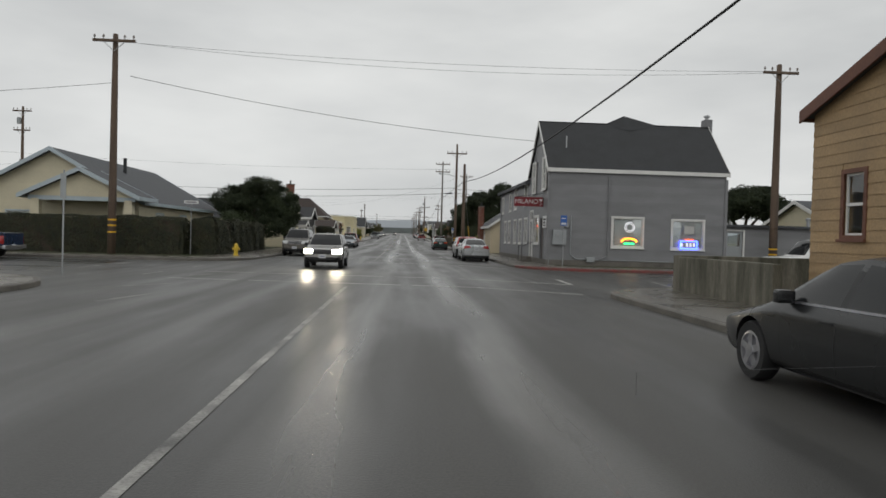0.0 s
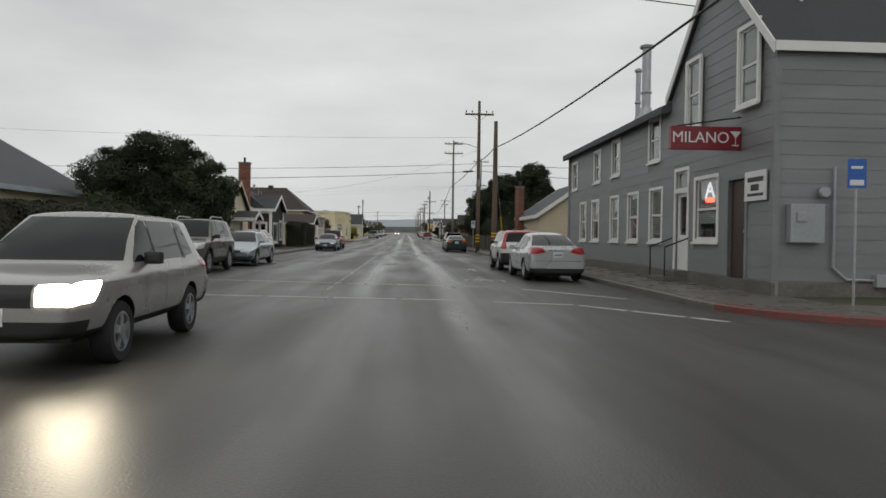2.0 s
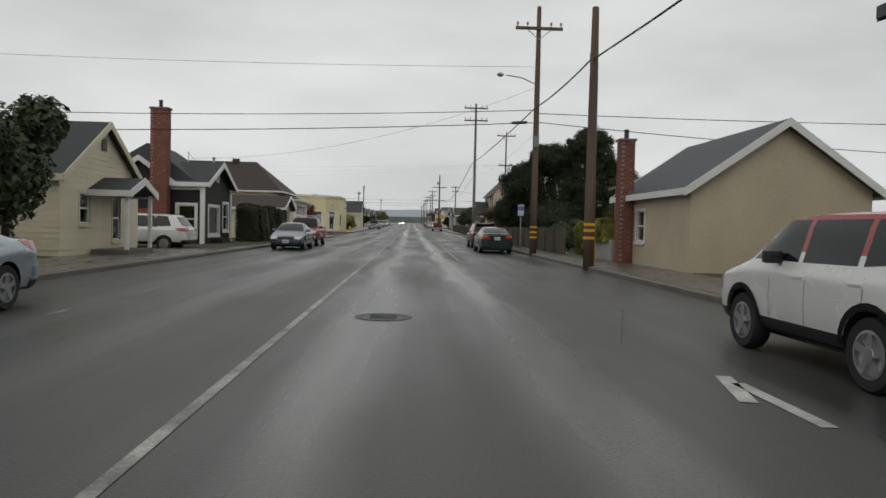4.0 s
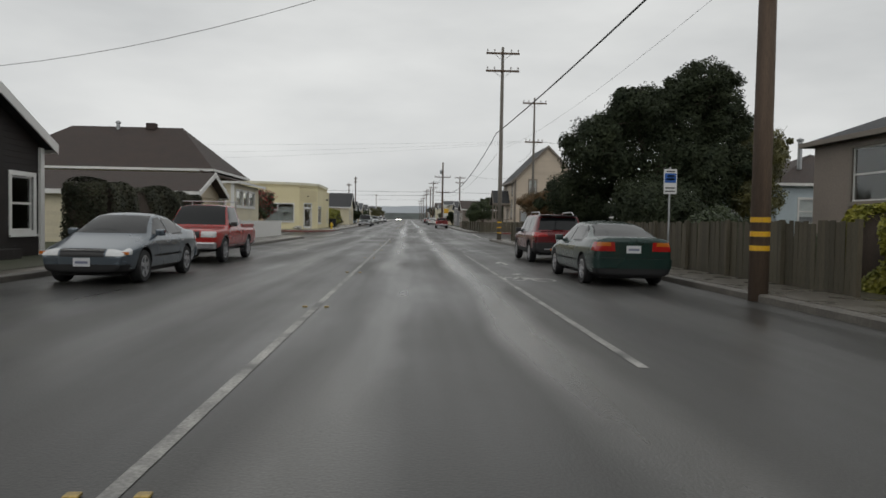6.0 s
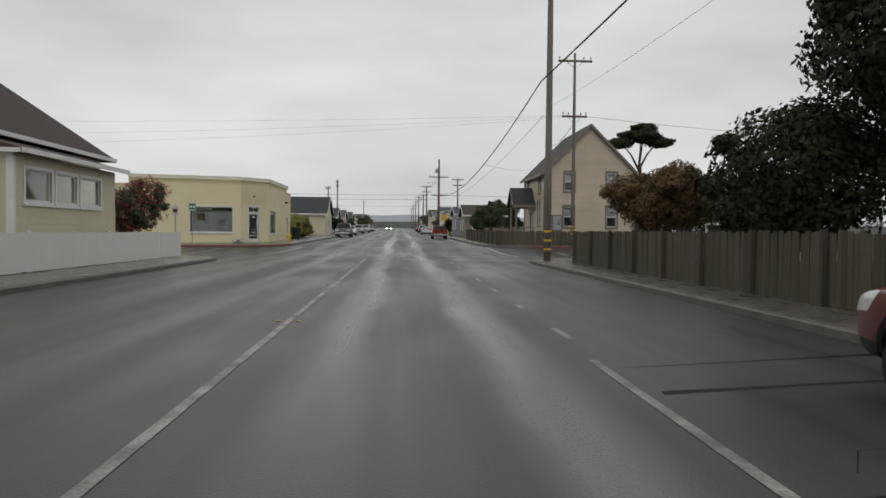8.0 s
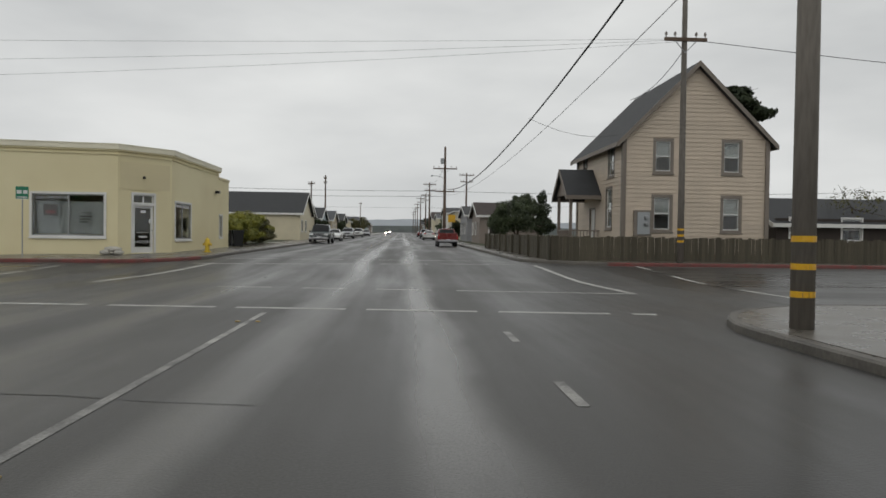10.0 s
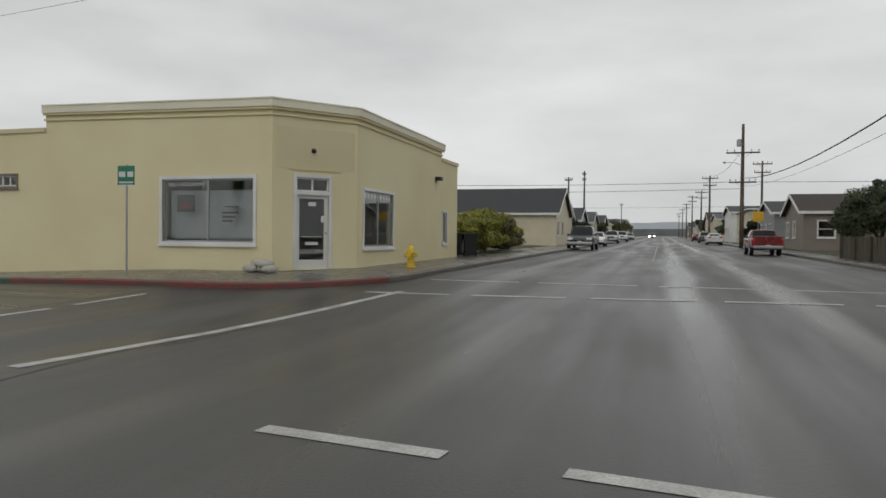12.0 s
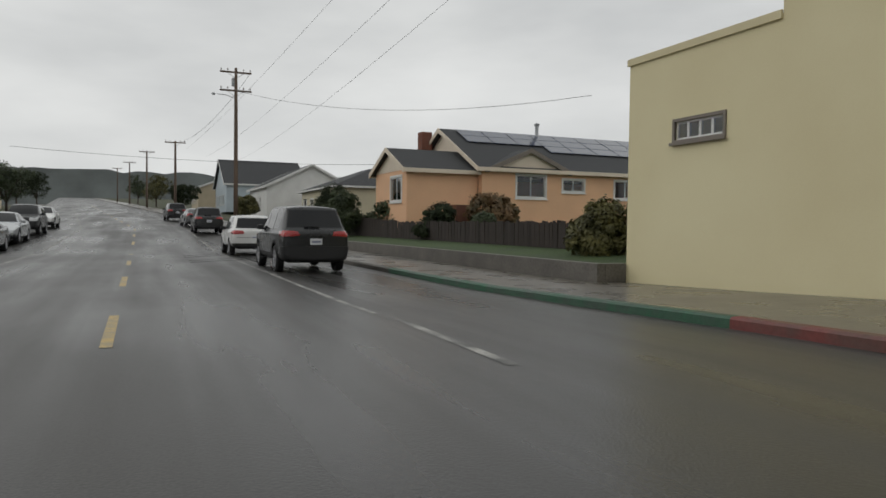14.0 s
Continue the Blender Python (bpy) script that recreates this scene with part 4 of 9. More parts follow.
# ---- the grey bar on the corner ----
def bar():
    t = thing("bar_building", "two-storey bar in grey painted boards with a dark shingle roof", "building", m=pose(12.9, 31, 0))
    z0 = 0.1
    s_open = [(11.39 - 7.74, 13.05 - 7.74, 1.28, 2.83), (14.8 - 7.74, 16.54 - 7.74, 1.26, 2.78)]
    south = wall(t, (7.74, 27.2), (17.8, 27.2), z0, 5.5, "wall_grey", s_open)
    boards(south, z0 + 0.35, 5.45, 0.3, "siding_grey", s_open, margin=0.11, thick=0.014)
    for o in s_open:
        window(t, south, *o, case=0.11, style="plain", blind=1.0)
    north = 33.1
    def u(y):
        return north - y
    w_open = [(u(31.26), u(29.95), 1.34, 2.9), (u(32.65), u(31.8), 0.45, 2.65), (u(32.65), u(31.8), 2.73, 3.25), (u(29.3), u(28.45), 0.4, 2.75),
              (u(28.7), u(27.85), 4.45, 6.15), (u(31.74), u(30.92), 4.38, 6.12)]
    low = [o for o in w_open if o[3] < 5]
    west = wall(t, (7.74, north), (7.74, 27.2), z0, 5.5, "wall_grey", low, gable=None)
    g_open = [o for o in w_open if o[3] > 5]
    boards(west, z0 + 0.35, 5.5, 0.3, "siding_grey", w_open, margin=0.1, thick=0.014)
    # gable over the west front, in steps of courses round its two windows
    gm = west[1]
    bm = bmesh.new()
    apex = (north - 30.15, 8.45)
    solid(bm, [gm @ Vector(p) for p in ((0, -0.002, 5.5), (5.9, -0.002, 5.5), (apex[0], -0.002, apex[1]))],
          [gm @ Vector(p) for p in ((0, -0.18, 5.5), (5.9, -0.18, 5.5), (apex[0], -0.18, apex[1]))])
    gab = part("gable_wall", bm, "wall_grey", t)
    boards((gab, gm, 5.9), 5.5, 8.2, 0.3, "siding_grey", g_open, gable=apex, gable_from=5.5, thick=0.014)
    window(t, west, *w_open[0], style="sash", blind=0.75)
    door(t, west, *w_open[1], mat="white", light=0.55)
    window(t, west, *w_open[2], style="plain", sill=False)
    door(t, west, *w_open[3], mat="door_wood", trim="wall_grey")
    for o in g_open:
        a = (o[0], o[1], o[2], o[3])
        bm = bmesh.new()
        box(bm, a[0], a[1], -0.001, 0.018, a[2], a[3], gm)
        part("upper_window_back", bm, "room", t)
        m2 = gm @ Matrix.Translation((0, 0.1, 0))
        window(t, (None, m2, 0), *a, style="sash", blind=0.5)
    # long wing along the street
    def v(y):
        return 45.95 - y
    g_row = [(v(34.78), v(33.8), 1.3, 2.84), (v(37.0), v(36.02), 1.29, 2.83), (v(39.12), v(38.2), 1.29, 2.83), (v(41.8), v(40.85), 1.28, 2.82), (v(43.75), v(42.85), 1.28, 2.81)]
    u_row = [(v(34.95), v(34.05), 3.82, 5.08), (v(39.02), v(38.15), 3.72, 4.96), (v(41.55), v(40.7), 3.66, 4.83), (v(45.3), v(44.5), 3.6, 4.73)]
    wing = wall(t, (7.74, 45.95), (7.74, north), z0, 5.2, "wall_grey", g_row + u_row)
    boards(wing, z0 + 0.35, 5.17, 0.3, "siding_grey", g_row + u_row, margin=0.1, thick=0.014)
    for k, o in enumerate(g_row):
        window(t, wing, *o, style="sash", blind=(0.9, 0.6, 1.0, 0.5, 0.7)[k])
    for k, o in enumerate(u_row):
        window(t, wing, *o, style="sash", blind=(0.4, 0.5, 0.45, 0.3)[k])
    bm = bmesh.new()
    m2 = wing[1]
    box(bm, v(36.75), v(36.2), 0.02 - 0.13, -0.1, 1.65, 1.95, m2)
    part("window_poster", bm, "sign_red", t, "red and blue poster inside a window")
    wall(t, (17.8, 27.2), (17.8, north), z0, 5.5, "wall_grey", gable=(2.95, 8.45))
    wall(t, (17.8, north), (7.74, north), 5.3, 5.5, "wall_grey")
    wall(t, (14.5, 45.95), (7.74, 45.95), z0, 5.2, "wall_grey", gable=(3.3, 6.2))
    wall(t, (14.5, north), (14.5, 45.95), z0, 5.2, "wall_grey")
    gable_roof(t, 7.74, 17.8, 27.2, north, 5.5, 8.45, "x", "shingle_dark", over=0.13, trim="white", label="dark wet shingle roof")
    # a small cross gable breaks the ridge
    bm = bmesh.new()
    q = [bm.verts.new(c) for c in ((11.5, 30.1, 8.5), (12.9, 29.62, 8.1), (15.0, 30.1, 8.5), (12.8, 30.35, 9.1), (12.8, 32.0, 6.9))]
    for f in ((0, 1, 3), (1, 2, 3), (2, 4, 3), (4, 0, 3), (0, 4, 2, 1)):
        bm.faces.new([q[k] for k in f])
    part("cross_gable", bm, "shingle_dark", t)
    gable_roof(t, 7.74, 14.5, north + 0.3, 45.95, 5.2, 6.45, "y", "shingle_dark", over=0.28, trim="shingle_grey", overhang_end=0.25)
    ch = part("chimney", boxes((17.85, 18.3, 30.4, 31.0, 7.1, 9.1)), "wall_grey", t)
    bm = bmesh.new()
    lathe(bm, [(0.12, 0), (0.12, 0.16), (0.2, 0.2), (0.2, 0.24), (0.05, 0.32)], (18.07, 30.7, 9.1))
    part("cap", bm, "steel", ch)
    for x, y, h, r in ((10.9, 45.75, 3.2, 0.12), (10.5, 43.45, 3.7, 0.2)):
        v = vent_pipe(t, x, y, 6.05, h, r)
        bm = bmesh.new()
        lathe(bm, [(r * 1.9, 0), (r * 1.7, 0.5), (r * 1.15, 1.1), (r * 1.02, 1.12)], (x, y, 6.05), 14)
        part("flashing", bm, "steel", v)
        bm = bmesh.new()
        lathe(bm, [(r * 1.05, 0), (r * 1.25, 0.03), (r * 1.25, 0.09), (r * 1.05, 0.12)], (x, y, 7.75), 14)
        part("collar", bm, "steel", v)
    vent_pipe(t, 8.9, 28.4, 5.9, 1.6, 0.045, False)
    for x, y in ((7.74, 27.2), (17.8, 27.2), (7.74, 45.95)):
        corner_board(t, x, y, z0, 5.15, "siding_grey", 0.15)
    # concrete footing, pipes, meter boxes and lamps
    part("footing", boxes((7.7, 17.86, 27.13, 27.2, 0.05, 0.42), (7.66, 7.74, 27.12, 45.95, 0.05, 0.42)), "kerb", t)
    bm = bmesh.new()
    tube(bm, (11.1, 27.11, 5.2), (11.1, 27.11, 0.7), 0.045)
    tube(bm, (11.1, 27.11, 0.7), (10.6, 27.11, 0.45), 0.045)
    part("downpipe", bm, "wall_grey", t)
    bm = bmesh.new()
    tube(bm, (9.0, 27.12, 2.9), (9.0, 27.12, 0.75), 0.03)
    tube(bm, (9.0, 27.12, 0.75), (9.3, 27.12, 0.5), 0.03)
    tube(bm, (9.3, 27.12, 0.5), (10.4, 27.12, 0.48), 0.03)
    tube(bm, (10.4, 27.12, 0.48), (17.4, 27.12, 0.44), 0.02)
    part("conduit", bm, "meter_grey", t)
    mb = part("meter_box", boxes((7.98, 8.72, 26.98, 27.17, 1.28, 2.1), bevel=0.015), "meter_grey", t, "pale grey metal meter box")
    part("meter_dial", boxes((8.1, 8.3, 26.95, 26.98, 1.72, 1.92), bevel=0.01), "steel", mb)
    bm = bmesh.new()
    lathe(bm, [(0.05, 0), (0.13, 0.03), (0.13, 0.12), (0.1, 0.16)], (0, 0, 0))
    part("electric_meter", bm, "steel", t, m=pose(8.75, 27.17, 2.35, 90))
    part("junction_box", boxes((9.9, 10.35, 27.0, 27.15, 0.35, 0.62), bevel=0.01), "meter_grey", t)
    part("notice", boxes((7.64, 7.67, 27.4, 28.35, 2.2, 2.86)), "sign_white", t, "white notice board with dark print")
    part("notice_print", boxes((7.632, 7.64, 27.5, 28.2, 2.62, 2.72), (7.632, 7.64, 27.5, 28.2, 2.3, 2.36), (7.632, 7.64, 27.7, 28.05, 2.42, 2.56)), "ink", t)
    st = part("door_steps", boxes((7.0, 7.72, 31.6, 32.85, 0.1, 0.28), (7.3, 7.72, 31.6, 32.85, 0.28, 0.45), bevel=0.02), "kerb", t)
    bm = bmesh.new()
    for yy in (31.65, 32.8):
        tube(bm, (7.05, yy, 0.25), (7.05, yy, 1.1), 0.02)
        tube(bm, (7.05, yy, 1.1), (7.7, yy, 1.35), 0.02)
    part("step_rail", bm, "black_trim", t)
    # hanging sign over the door
    sg = thing("bar_sign", "maroon hanging sign with pale capital letters and a cocktail glass", "sign", m=pose(7.0, 28.8, 3.7))
    body = part("sign_board", boxes((6.05, 7.72, 28.72, 28.9, 3.42, 3.96), bevel=0.02), "sign_red", sg)
    words("lettering", "MILANO", 0.36, pose(6.75, 28.715, 3.69, 90), "sign_white", body)
    bm = bmesh.new()
    solid(bm, [(7.45, 28.713, 3.85), (7.71, 28.713, 3.85), (7.58, 28.713, 3.69)], [(7.45, 28.703, 3.85), (7.71, 28.703, 3.85), (7.58, 28.703, 3.69)])
    box(bm, 7.572, 7.588, 28.704, 28.712, 3.53, 3.7)
    box(bm, 7.5, 7.66, 28.704, 28.712, 3.51, 3.535)
    part("glass_emblem", bm, "sign_white", body)
    bm = bmesh.new()
    tube(bm, (7.74, 28.81, 4.2), (6.2, 28.81, 3.97), 0.018)
    tube(bm, (6.4, 28.81, 3.95), (6.4, 28.81, 4.02), 0.018)
    part("sign_bracket", bm, "black_trim", sg)
    # neon signs hang inside the south windows
    n1 = thing("neon_sign", "round white and orange neon sign hanging in a window", "neon sign", m=pose(12.3, 27.1, 1.9))
    bm = bmesh.new()
    for r in (0.28, 0.2):
        pts = [(12.3 + r * math.cos(k * 0.5236), 27.1, 2.35 + r * math.sin(k * 0.5236)) for k in range(13)]
        for a, b in zip(pts, pts[1:]):
            tube(bm, a, b, 0.018, sides=6)
    part("ring_tube", bm, "neon_white", n1)
    bm = bmesh.new()
    pts = [(12.3 + 0.42 * math.cos(radians(a)), 27.1, 1.52 + 0.2 * math.sin(radians(a))) for a in range(0, 181, 15)]
    for a, b in zip(pts, pts[1:]):
        tube(bm, a, b, 0.05, sides=6)
    part("arch_tube", bm, "neon_orange", n1)
    part("base_tube", boxes((12.0, 12.6, 27.07, 27.1, 1.38, 1.48), bevel=0.02), "neon_green", n1)
    n2 = thing("neon_sign", "white and blue rectangular neon sign hanging in a window", "neon sign", m=pose(15.7, 27.1, 1.8))
    part("blue_tube_frame", boxes((15.2, 16.2, 27.08, 27.1, 1.2, 1.27), (15.2, 16.2, 27.08, 27.1, 1.62, 1.69), (15.2, 15.27, 27.08, 27.1, 1.27, 1.62), (16.13, 16.2, 27.08, 27.1, 1.27, 1.62)), "neon_blue", n2)
    part("white_tubes", boxes((15.35, 15.2, 27.08, 27.1, 1.35, 1.55), (15.55, 15.65, 27.08, 27.1, 1.35, 1.55), (15.75, 15.85, 27.08, 27.1, 1.35, 1.55), (15.95, 16.05, 27.08, 27.1, 1.35, 1.55)), "neon_white", n2)
    part("red_tube", boxes((15.5, 15.95, 27.085, 27.1, 1.72, 1.78)), "neon_red", n2)
    part("white_shield", boxes((15.4, 16.0, 27.08, 27.1, 2.05, 2.5), bevel=0.03), "blind", n2)
    n3 = thing("neon_sign", "small red neon sign in the bar's front window", "neon sign", m=pose(7.82, 30.6, 2.5))
    bm = bmesh.new()
    for q0, q1 in (((7.83, 30.35, 2.42), (7.83, 30.6, 2.8)), ((7.83, 30.85, 2.42), (7.83, 30.6, 2.8)), ((7.83, 30.45, 2.58), (7.83, 30.75, 2.58))):
        tube(bm, q0, q1, 0.03, sides=6)
    part("white_tube", bm, "neon_white", n3)
    part("red_tube", boxes((7.825, 7.84, 30.35, 30.85, 2.3, 2.4), bevel=0.01), "neon_red", n3)
    # lean-to at the back
    sh = thing("shed", "low grey boarded lean-to with a pale door", "shed", m=pose(21, 30, 0))
    so = [(0.12, 1.1, 0.15, 2.3)]
    fr = wall(sh, (17.95, 27.6), (27.5, 27.6), 0.1, 2.55, "wall_grey", so)
    boards(fr, 0.2, 2.5, 0.2, "siding_grey", so)
    door(sh, fr, *so[0], mat="meter_grey", light=0.4)
    wall(sh, (27.5, 27.6), (27.5, 33), 0.1, 2.55, "wall_grey")
    part("roof", boxes((17.9, 27.8, 27.3, 33.2, 2.55, 2.68)), "shingle_grey", sh)
    vent_pipe(sh, 23.4, 28.5, 2.68, 0.35, 0.09)


bar()


# ---- the pale yellow corner store ----
def store():
    t = thing("corner_store", "low pale yellow stucco corner store with a stepped cornice", "store", m=pose(-16, 137, 0.4))
    zb, top = -0.25, 5.11
    s_open = [(-15.74 + 23.97, -12.65 + 23.97, 1.23, 3.06), (-22.56 + 23.97, -21.34 + 23.97, 2.93, 3.28)]
    south = wall(t, (-23.97, 131.65), (-20.144, 131.65), zb, 4.7, "stucco", [s_open[1]], th=0.2)
    s2 = [(o[0] - 3.82, o[1] - 3.82, o[2], o[3]) for o in s_open[:1]]
    south2 = wall(t, (-20.15, 131.65), (-12.05, 131.65), zb, top + 0.09, "stucco", s2, th=0.2)
    c_len = math.hypot(1.65, 2.12)
    c_open = [(0.72, 1.74, 0.48, 2.64), (0.72, 1.74, 2.72, 3.12)]
    cham = wall(t, (-12.05, 131.65), (-10.4, 133.77), zb, top, "stucco", c_open, th=0.2)
    e_open = [(134.27 - 133.77, 136.73 - 133.77, 1.12, 2.87), (141.95 - 133.77, 142.6 - 133.77, 1.2, 2.5)]
    east = wall(t, (-10.4, 133.77), (-10.4, 142.306), zb, top, "stucco", e_open[:1], th=0.2)
    east2 = wall(t, (-10.4, 142.3), (-10.4, 144.7), zb, 4.72, "stucco", [(0.15, 0.75, 1.2, 2.5)], th=0.2)
    wall(t, (-10.4, 144.7), (-23.97, 144.7), zb, 4.7, "stucco", th=0.2)
    wall(t, (-23.97, 144.7), (-23.97, 131.65), zb, 4.7, "stucco", th=0.2)
    part("roof", boxes((-23.8, -13.2, 131.85, 144.5, 4.4, 4.5), (-13.2, -10.6, 134.5, 144.5, 4.4, 4.5)), "shingle_grey", t)
    win = window(t, south2, *s2[0], style="split2", case=0.1, rail="steel")
    # frosted lower panes, posters and lettering behind the glass
    m = south2[1]
    bm = bmesh.new()
    box(bm, s2[0][0] + 0.05, s2[0][1] - 0.05, -0.35, -0.33, 1.3, 2.75, m)
    part("window_screen", bm, "curtain", win, "grey translucent window screen")
    mid = (s2[0][0] + s2[0][1]) / 2
    words("lettering", "DELI - SANDWICHES", 0.145, m @ Matrix.Translation((s2[0][0] + 0.86, -0.02, 2.9)) @ pose(0, 0, 0, 90), "sign_white", win)
    bm = bmesh.new()
    box(bm, s2[0][0] + 0.45, s2[0][0] + 1.05, -0.1, -0.08, 2.1, 2.6, m)
    part("poster", bm, "shingle_brown", win, "dark poster with a sandwich picture")
    bm = bmesh.new()
    box(bm, s2[0][0] + 0.55, s2[0][0] + 0.95, -0.079, -0.07, 2.2, 2.32, m)
    part("poster_patch", bm, "sign_red", win)
    bm = bmesh.new()
    for k in range(3):
        box(bm, mid + 0.45, mid + 1.0 - 0.1 * k, -0.1, -0.09, 2.05 - 0.12 * k, 2.11 - 0.12 * k, m)
    lathe(bm, [(0.2, 0), (0.2, 0.01)], m @ Vector((mid + 0.75, -0.1, 2.25)), 12)
    part("window_print", bm, "ink", win)
    v = window(t, south, *s_open[1], style="split4", case=0.06, sill=True, trim="taupe")
    d = door(t, cham, *c_open[0], mat="white", light=0.88)
    mc = cham[1]
    window(t, cham, *c_open[1], style="split2", sill=False)
    words("lettering", "GROCERY", 0.17, mc @ Matrix.Translation((1.23, -0.045, 0.97)) @ pose(0, 0, 0, 90), "sign_white", d)
    for q in ((1.03, 1.43, 1.17, 1.25), (1.11, 1.36, 2.3, 2.42), (0.91, 1.56, 1.4, 1.42)):
        bm = bmesh.new()
        box(bm, q[0], q[1], -0.05, -0.045, q[2], q[3], mc)
        part("door_print", bm, "sign_white", d)
    bm = bmesh.new()
    box(bm, 1.51, 1.61, -0.05, -0.04, 1.83, 2.03, mc)
    part("door_notice", bm, "sign_white", d)
    w2 = window(t, east, *e_open[0], style="split2", case=0.09, rail="steel")
    me = east[1]
    for k in range(9):
        bm = bmesh.new()
        box(bm, e_open[0][0] + 0.15 + k * 0.25, e_open[0][0] + 0.3 + k * 0.25, -0.05, -0.04, 2.65, 2.78, me)
        part("window_print", bm, "sign_white", w2)
    window(t, east2, 0.15, 0.75, 1.2, 2.5, style="plain", case=0.07)
    # cornice in two steps along the three fronts
    for w, a, b in ((south2, 0.0, 8.1), (cham, 0.0, c_len), (east, 0.0, 8.53)):
        for z_a, z_b, out in ((top + 0.16, top + 0.2, 0.16), (top - 0.05, top + 0.16, 0.14), (top - 0.12, top - 0.05, 0.1), (top - 0.28, top - 0.22, 0.05)):
            bm = bmesh.new()
            e = out * 0.42
            a0, a1, up = (a, a - 0.03, 0.14) if w is south2 else (a - e, a - e * 1.3, 0.0)
            solid(bm, [w[1] @ Vector(p) for p in ((a0, 0.0, z_a + up), (b + e, 0.0, z_a), (b + e, 0.0, z_b), (a0, 0.0, z_b + up))],
                  [w[1] @ Vector(p) for p in ((a1, out, z_a + up), (b + e * 1.3, out, z_a), (b + e * 1.3, out, z_b), (a1, out, z_b + up))])
            part("cornice", bm, "cornice_cream" if z_b > top else "stucco", t)
    for w, a, b in ((south, 0.0, 3.82), (east2, 0.0, 2.4)):
        bm = bmesh.new()
        box(bm, a - 0.03, b, 0.001, 0.05, 4.62, 4.76, w[1])
        part("coping", bm, "stucco_patch", t)
    bm = bmesh.new()
    box(bm, 0.1, c_len - 0.1, 0.001, 0.006, 3.36, 4.55, mc)
    part("paint_patch", bm, "stucco_patch", t, "retouched darker patch of wall paint")
    bm = bmesh.new()
    box(bm, 0.5, 2.1, 0.007, 0.03, 3.33, 3.37, mc)
    part("ledge", bm, "stucco_patch", t)
    part("lamp", boxes((-10.38, -10.15, 141.4, 141.7, 3.75, 3.9), bevel=0.02), "black_trim", t, "small black wall lamp")
    bm = bmesh.new()
    lathe(bm, [(0.06, 0), (0.08, 0.05), (0.05, 0.12)], mc @ Vector((1.25, 0.02, 3.85)), 10)
    part("wall_bell", bm, "black_trim", t)
    part("roof_unit", boxes((-14.6, -13.7, 136.2, 137.1, 4.5, 5.6), bevel=0.03), "meter_grey", t)


store()


# ---- the beige two-storey house ----
def beige_house():
    t = thing("beige_house", "two-storey beige clapboard house with taupe trim and a steep roof", "house", m=pose(14.7, 137, 0.4))
    x0, x1, y0, y1, zb, ze, zr = 11.0, 18.0, 132.62, 141.2, 0.35, 6.25, 9.75
    so = [(12.54 - x0, 13.27 - x0, 4.68, 6.1), (15.88 - x0, 16.63 - x0, 4.68, 6.1), (12.5, 13.27, 1.9, 3.42), (15.88, 16.66, 1.9, 3.42)]
    so[2:] = [(a - x0, b - x0, c, d) for a, b, c, d in so[2:]]
    s = wall(t, (x0, y0), (x1, y0), zb, ze, "beige", so, gable=((x1 - x0) / 2, zr))
    boards(s, 0.75, zr - 0.1, 0.205, "beige", so, gable=((x1 - x0) / 2, zr), gable_from=ze, margin=0.13, thick=0.036)
    for k, o in enumerate(so):
        window(t, s, *o, trim="taupe", case=0.14, style="sash", blind=(0.5, 0.5, 0.55, 0.55)[k], sill=True)
    wo = [(y1 - 135.0, y1 - 134.1, 4.6, 6.0), (y1 - 135.3, y1 - 134.4, 2.0, 3.95), (y1 - 139.9, y1 - 139.2, 5.0, 6.0), (y1 - 138.4, y1 - 137.4, 0.9, 3.0)]
    w = wall(t, (x0, y1), (x0, y0), zb, ze, "beige", wo)
    boards(w, 0.75, ze, 0.205, "beige", wo, margin=0.13, thick=0.036)
    for o in wo[:3]:
        window(t, w, *o, trim="taupe", case=0.12, style="sash", blind=0.5)
    door(t, w, *wo[3], mat="white", trim="taupe")
    wall(t, (x1, y0), (x1, y1), zb, ze, "beige")
    wall(t, (x1, y1), (x0, y1), zb, ze, "beige", gable=((x1 - x0) / 2, zr))
    gable_roof(t, x0, x1, y0, y1, ze, zr, "y", "shingle_dark", over=0.4, trim="taupe", label="steep dark shingle roof", overhang_end=0.3)
    for x, y in ((x0, y0), (x1, y0), (x0, y1)):
        corner_board(t, x, y, zb, ze, "taupe", 0.2)
    part("skirting", boxes((x0 - 0.03, x1 + 0.03, y0 - 0.05, y0, zb, 0.74)), "rust_trim", t)
    mp = part("meter_panel", boxes((11.5, 12.36, 132.5, 132.57, 1.55, 2.8)), "taupe", t)
    part("meter_board", boxes((11.66, 12.26, 132.46, 132.5, 1.65, 2.7), bevel=0.01), "meter_grey", mp)
    for z in (2.15, 2.45):
        bm = bmesh.new()
        lathe(bm, [(0.11, 0), (0.11, 0.09), (0.07, 0.13)], (0, 0, 0), 12)
        part("electric_meter", bm, "steel", mp, m=pose(12.08, 132.46, z, 90))
    # entry porch on the street side
    px0, px1, py0, py1 = 9.3, 11.1, 136.4, 139.4
    gable_roof(t, px0, px1, py0, py1, 3.75, 5.05, "x", "shingle_dark", over=0.25, trim="taupe", overhang_end=0.2)
    bm = bmesh.new()
    solid(bm, [(px0, py0, 3.75), (px0, py1, 3.75), (px0, (py0 + py1) / 2, 4.95)], [(px0 + 0.1, py0, 3.75), (px0 + 0.1, py1, 3.75), (px0 + 0.1, (py0 + py1) / 2, 4.95)])
    part("porch_gable", bm, "taupe_wall", t)
    for y in (py0 + 0.1, py1 - 0.1):
        part("porch_post", boxes((px0 + 0.05, px0 + 0.2, y - 0.07, y + 0.07, 0.4, 3.75)), "taupe_wall", t)
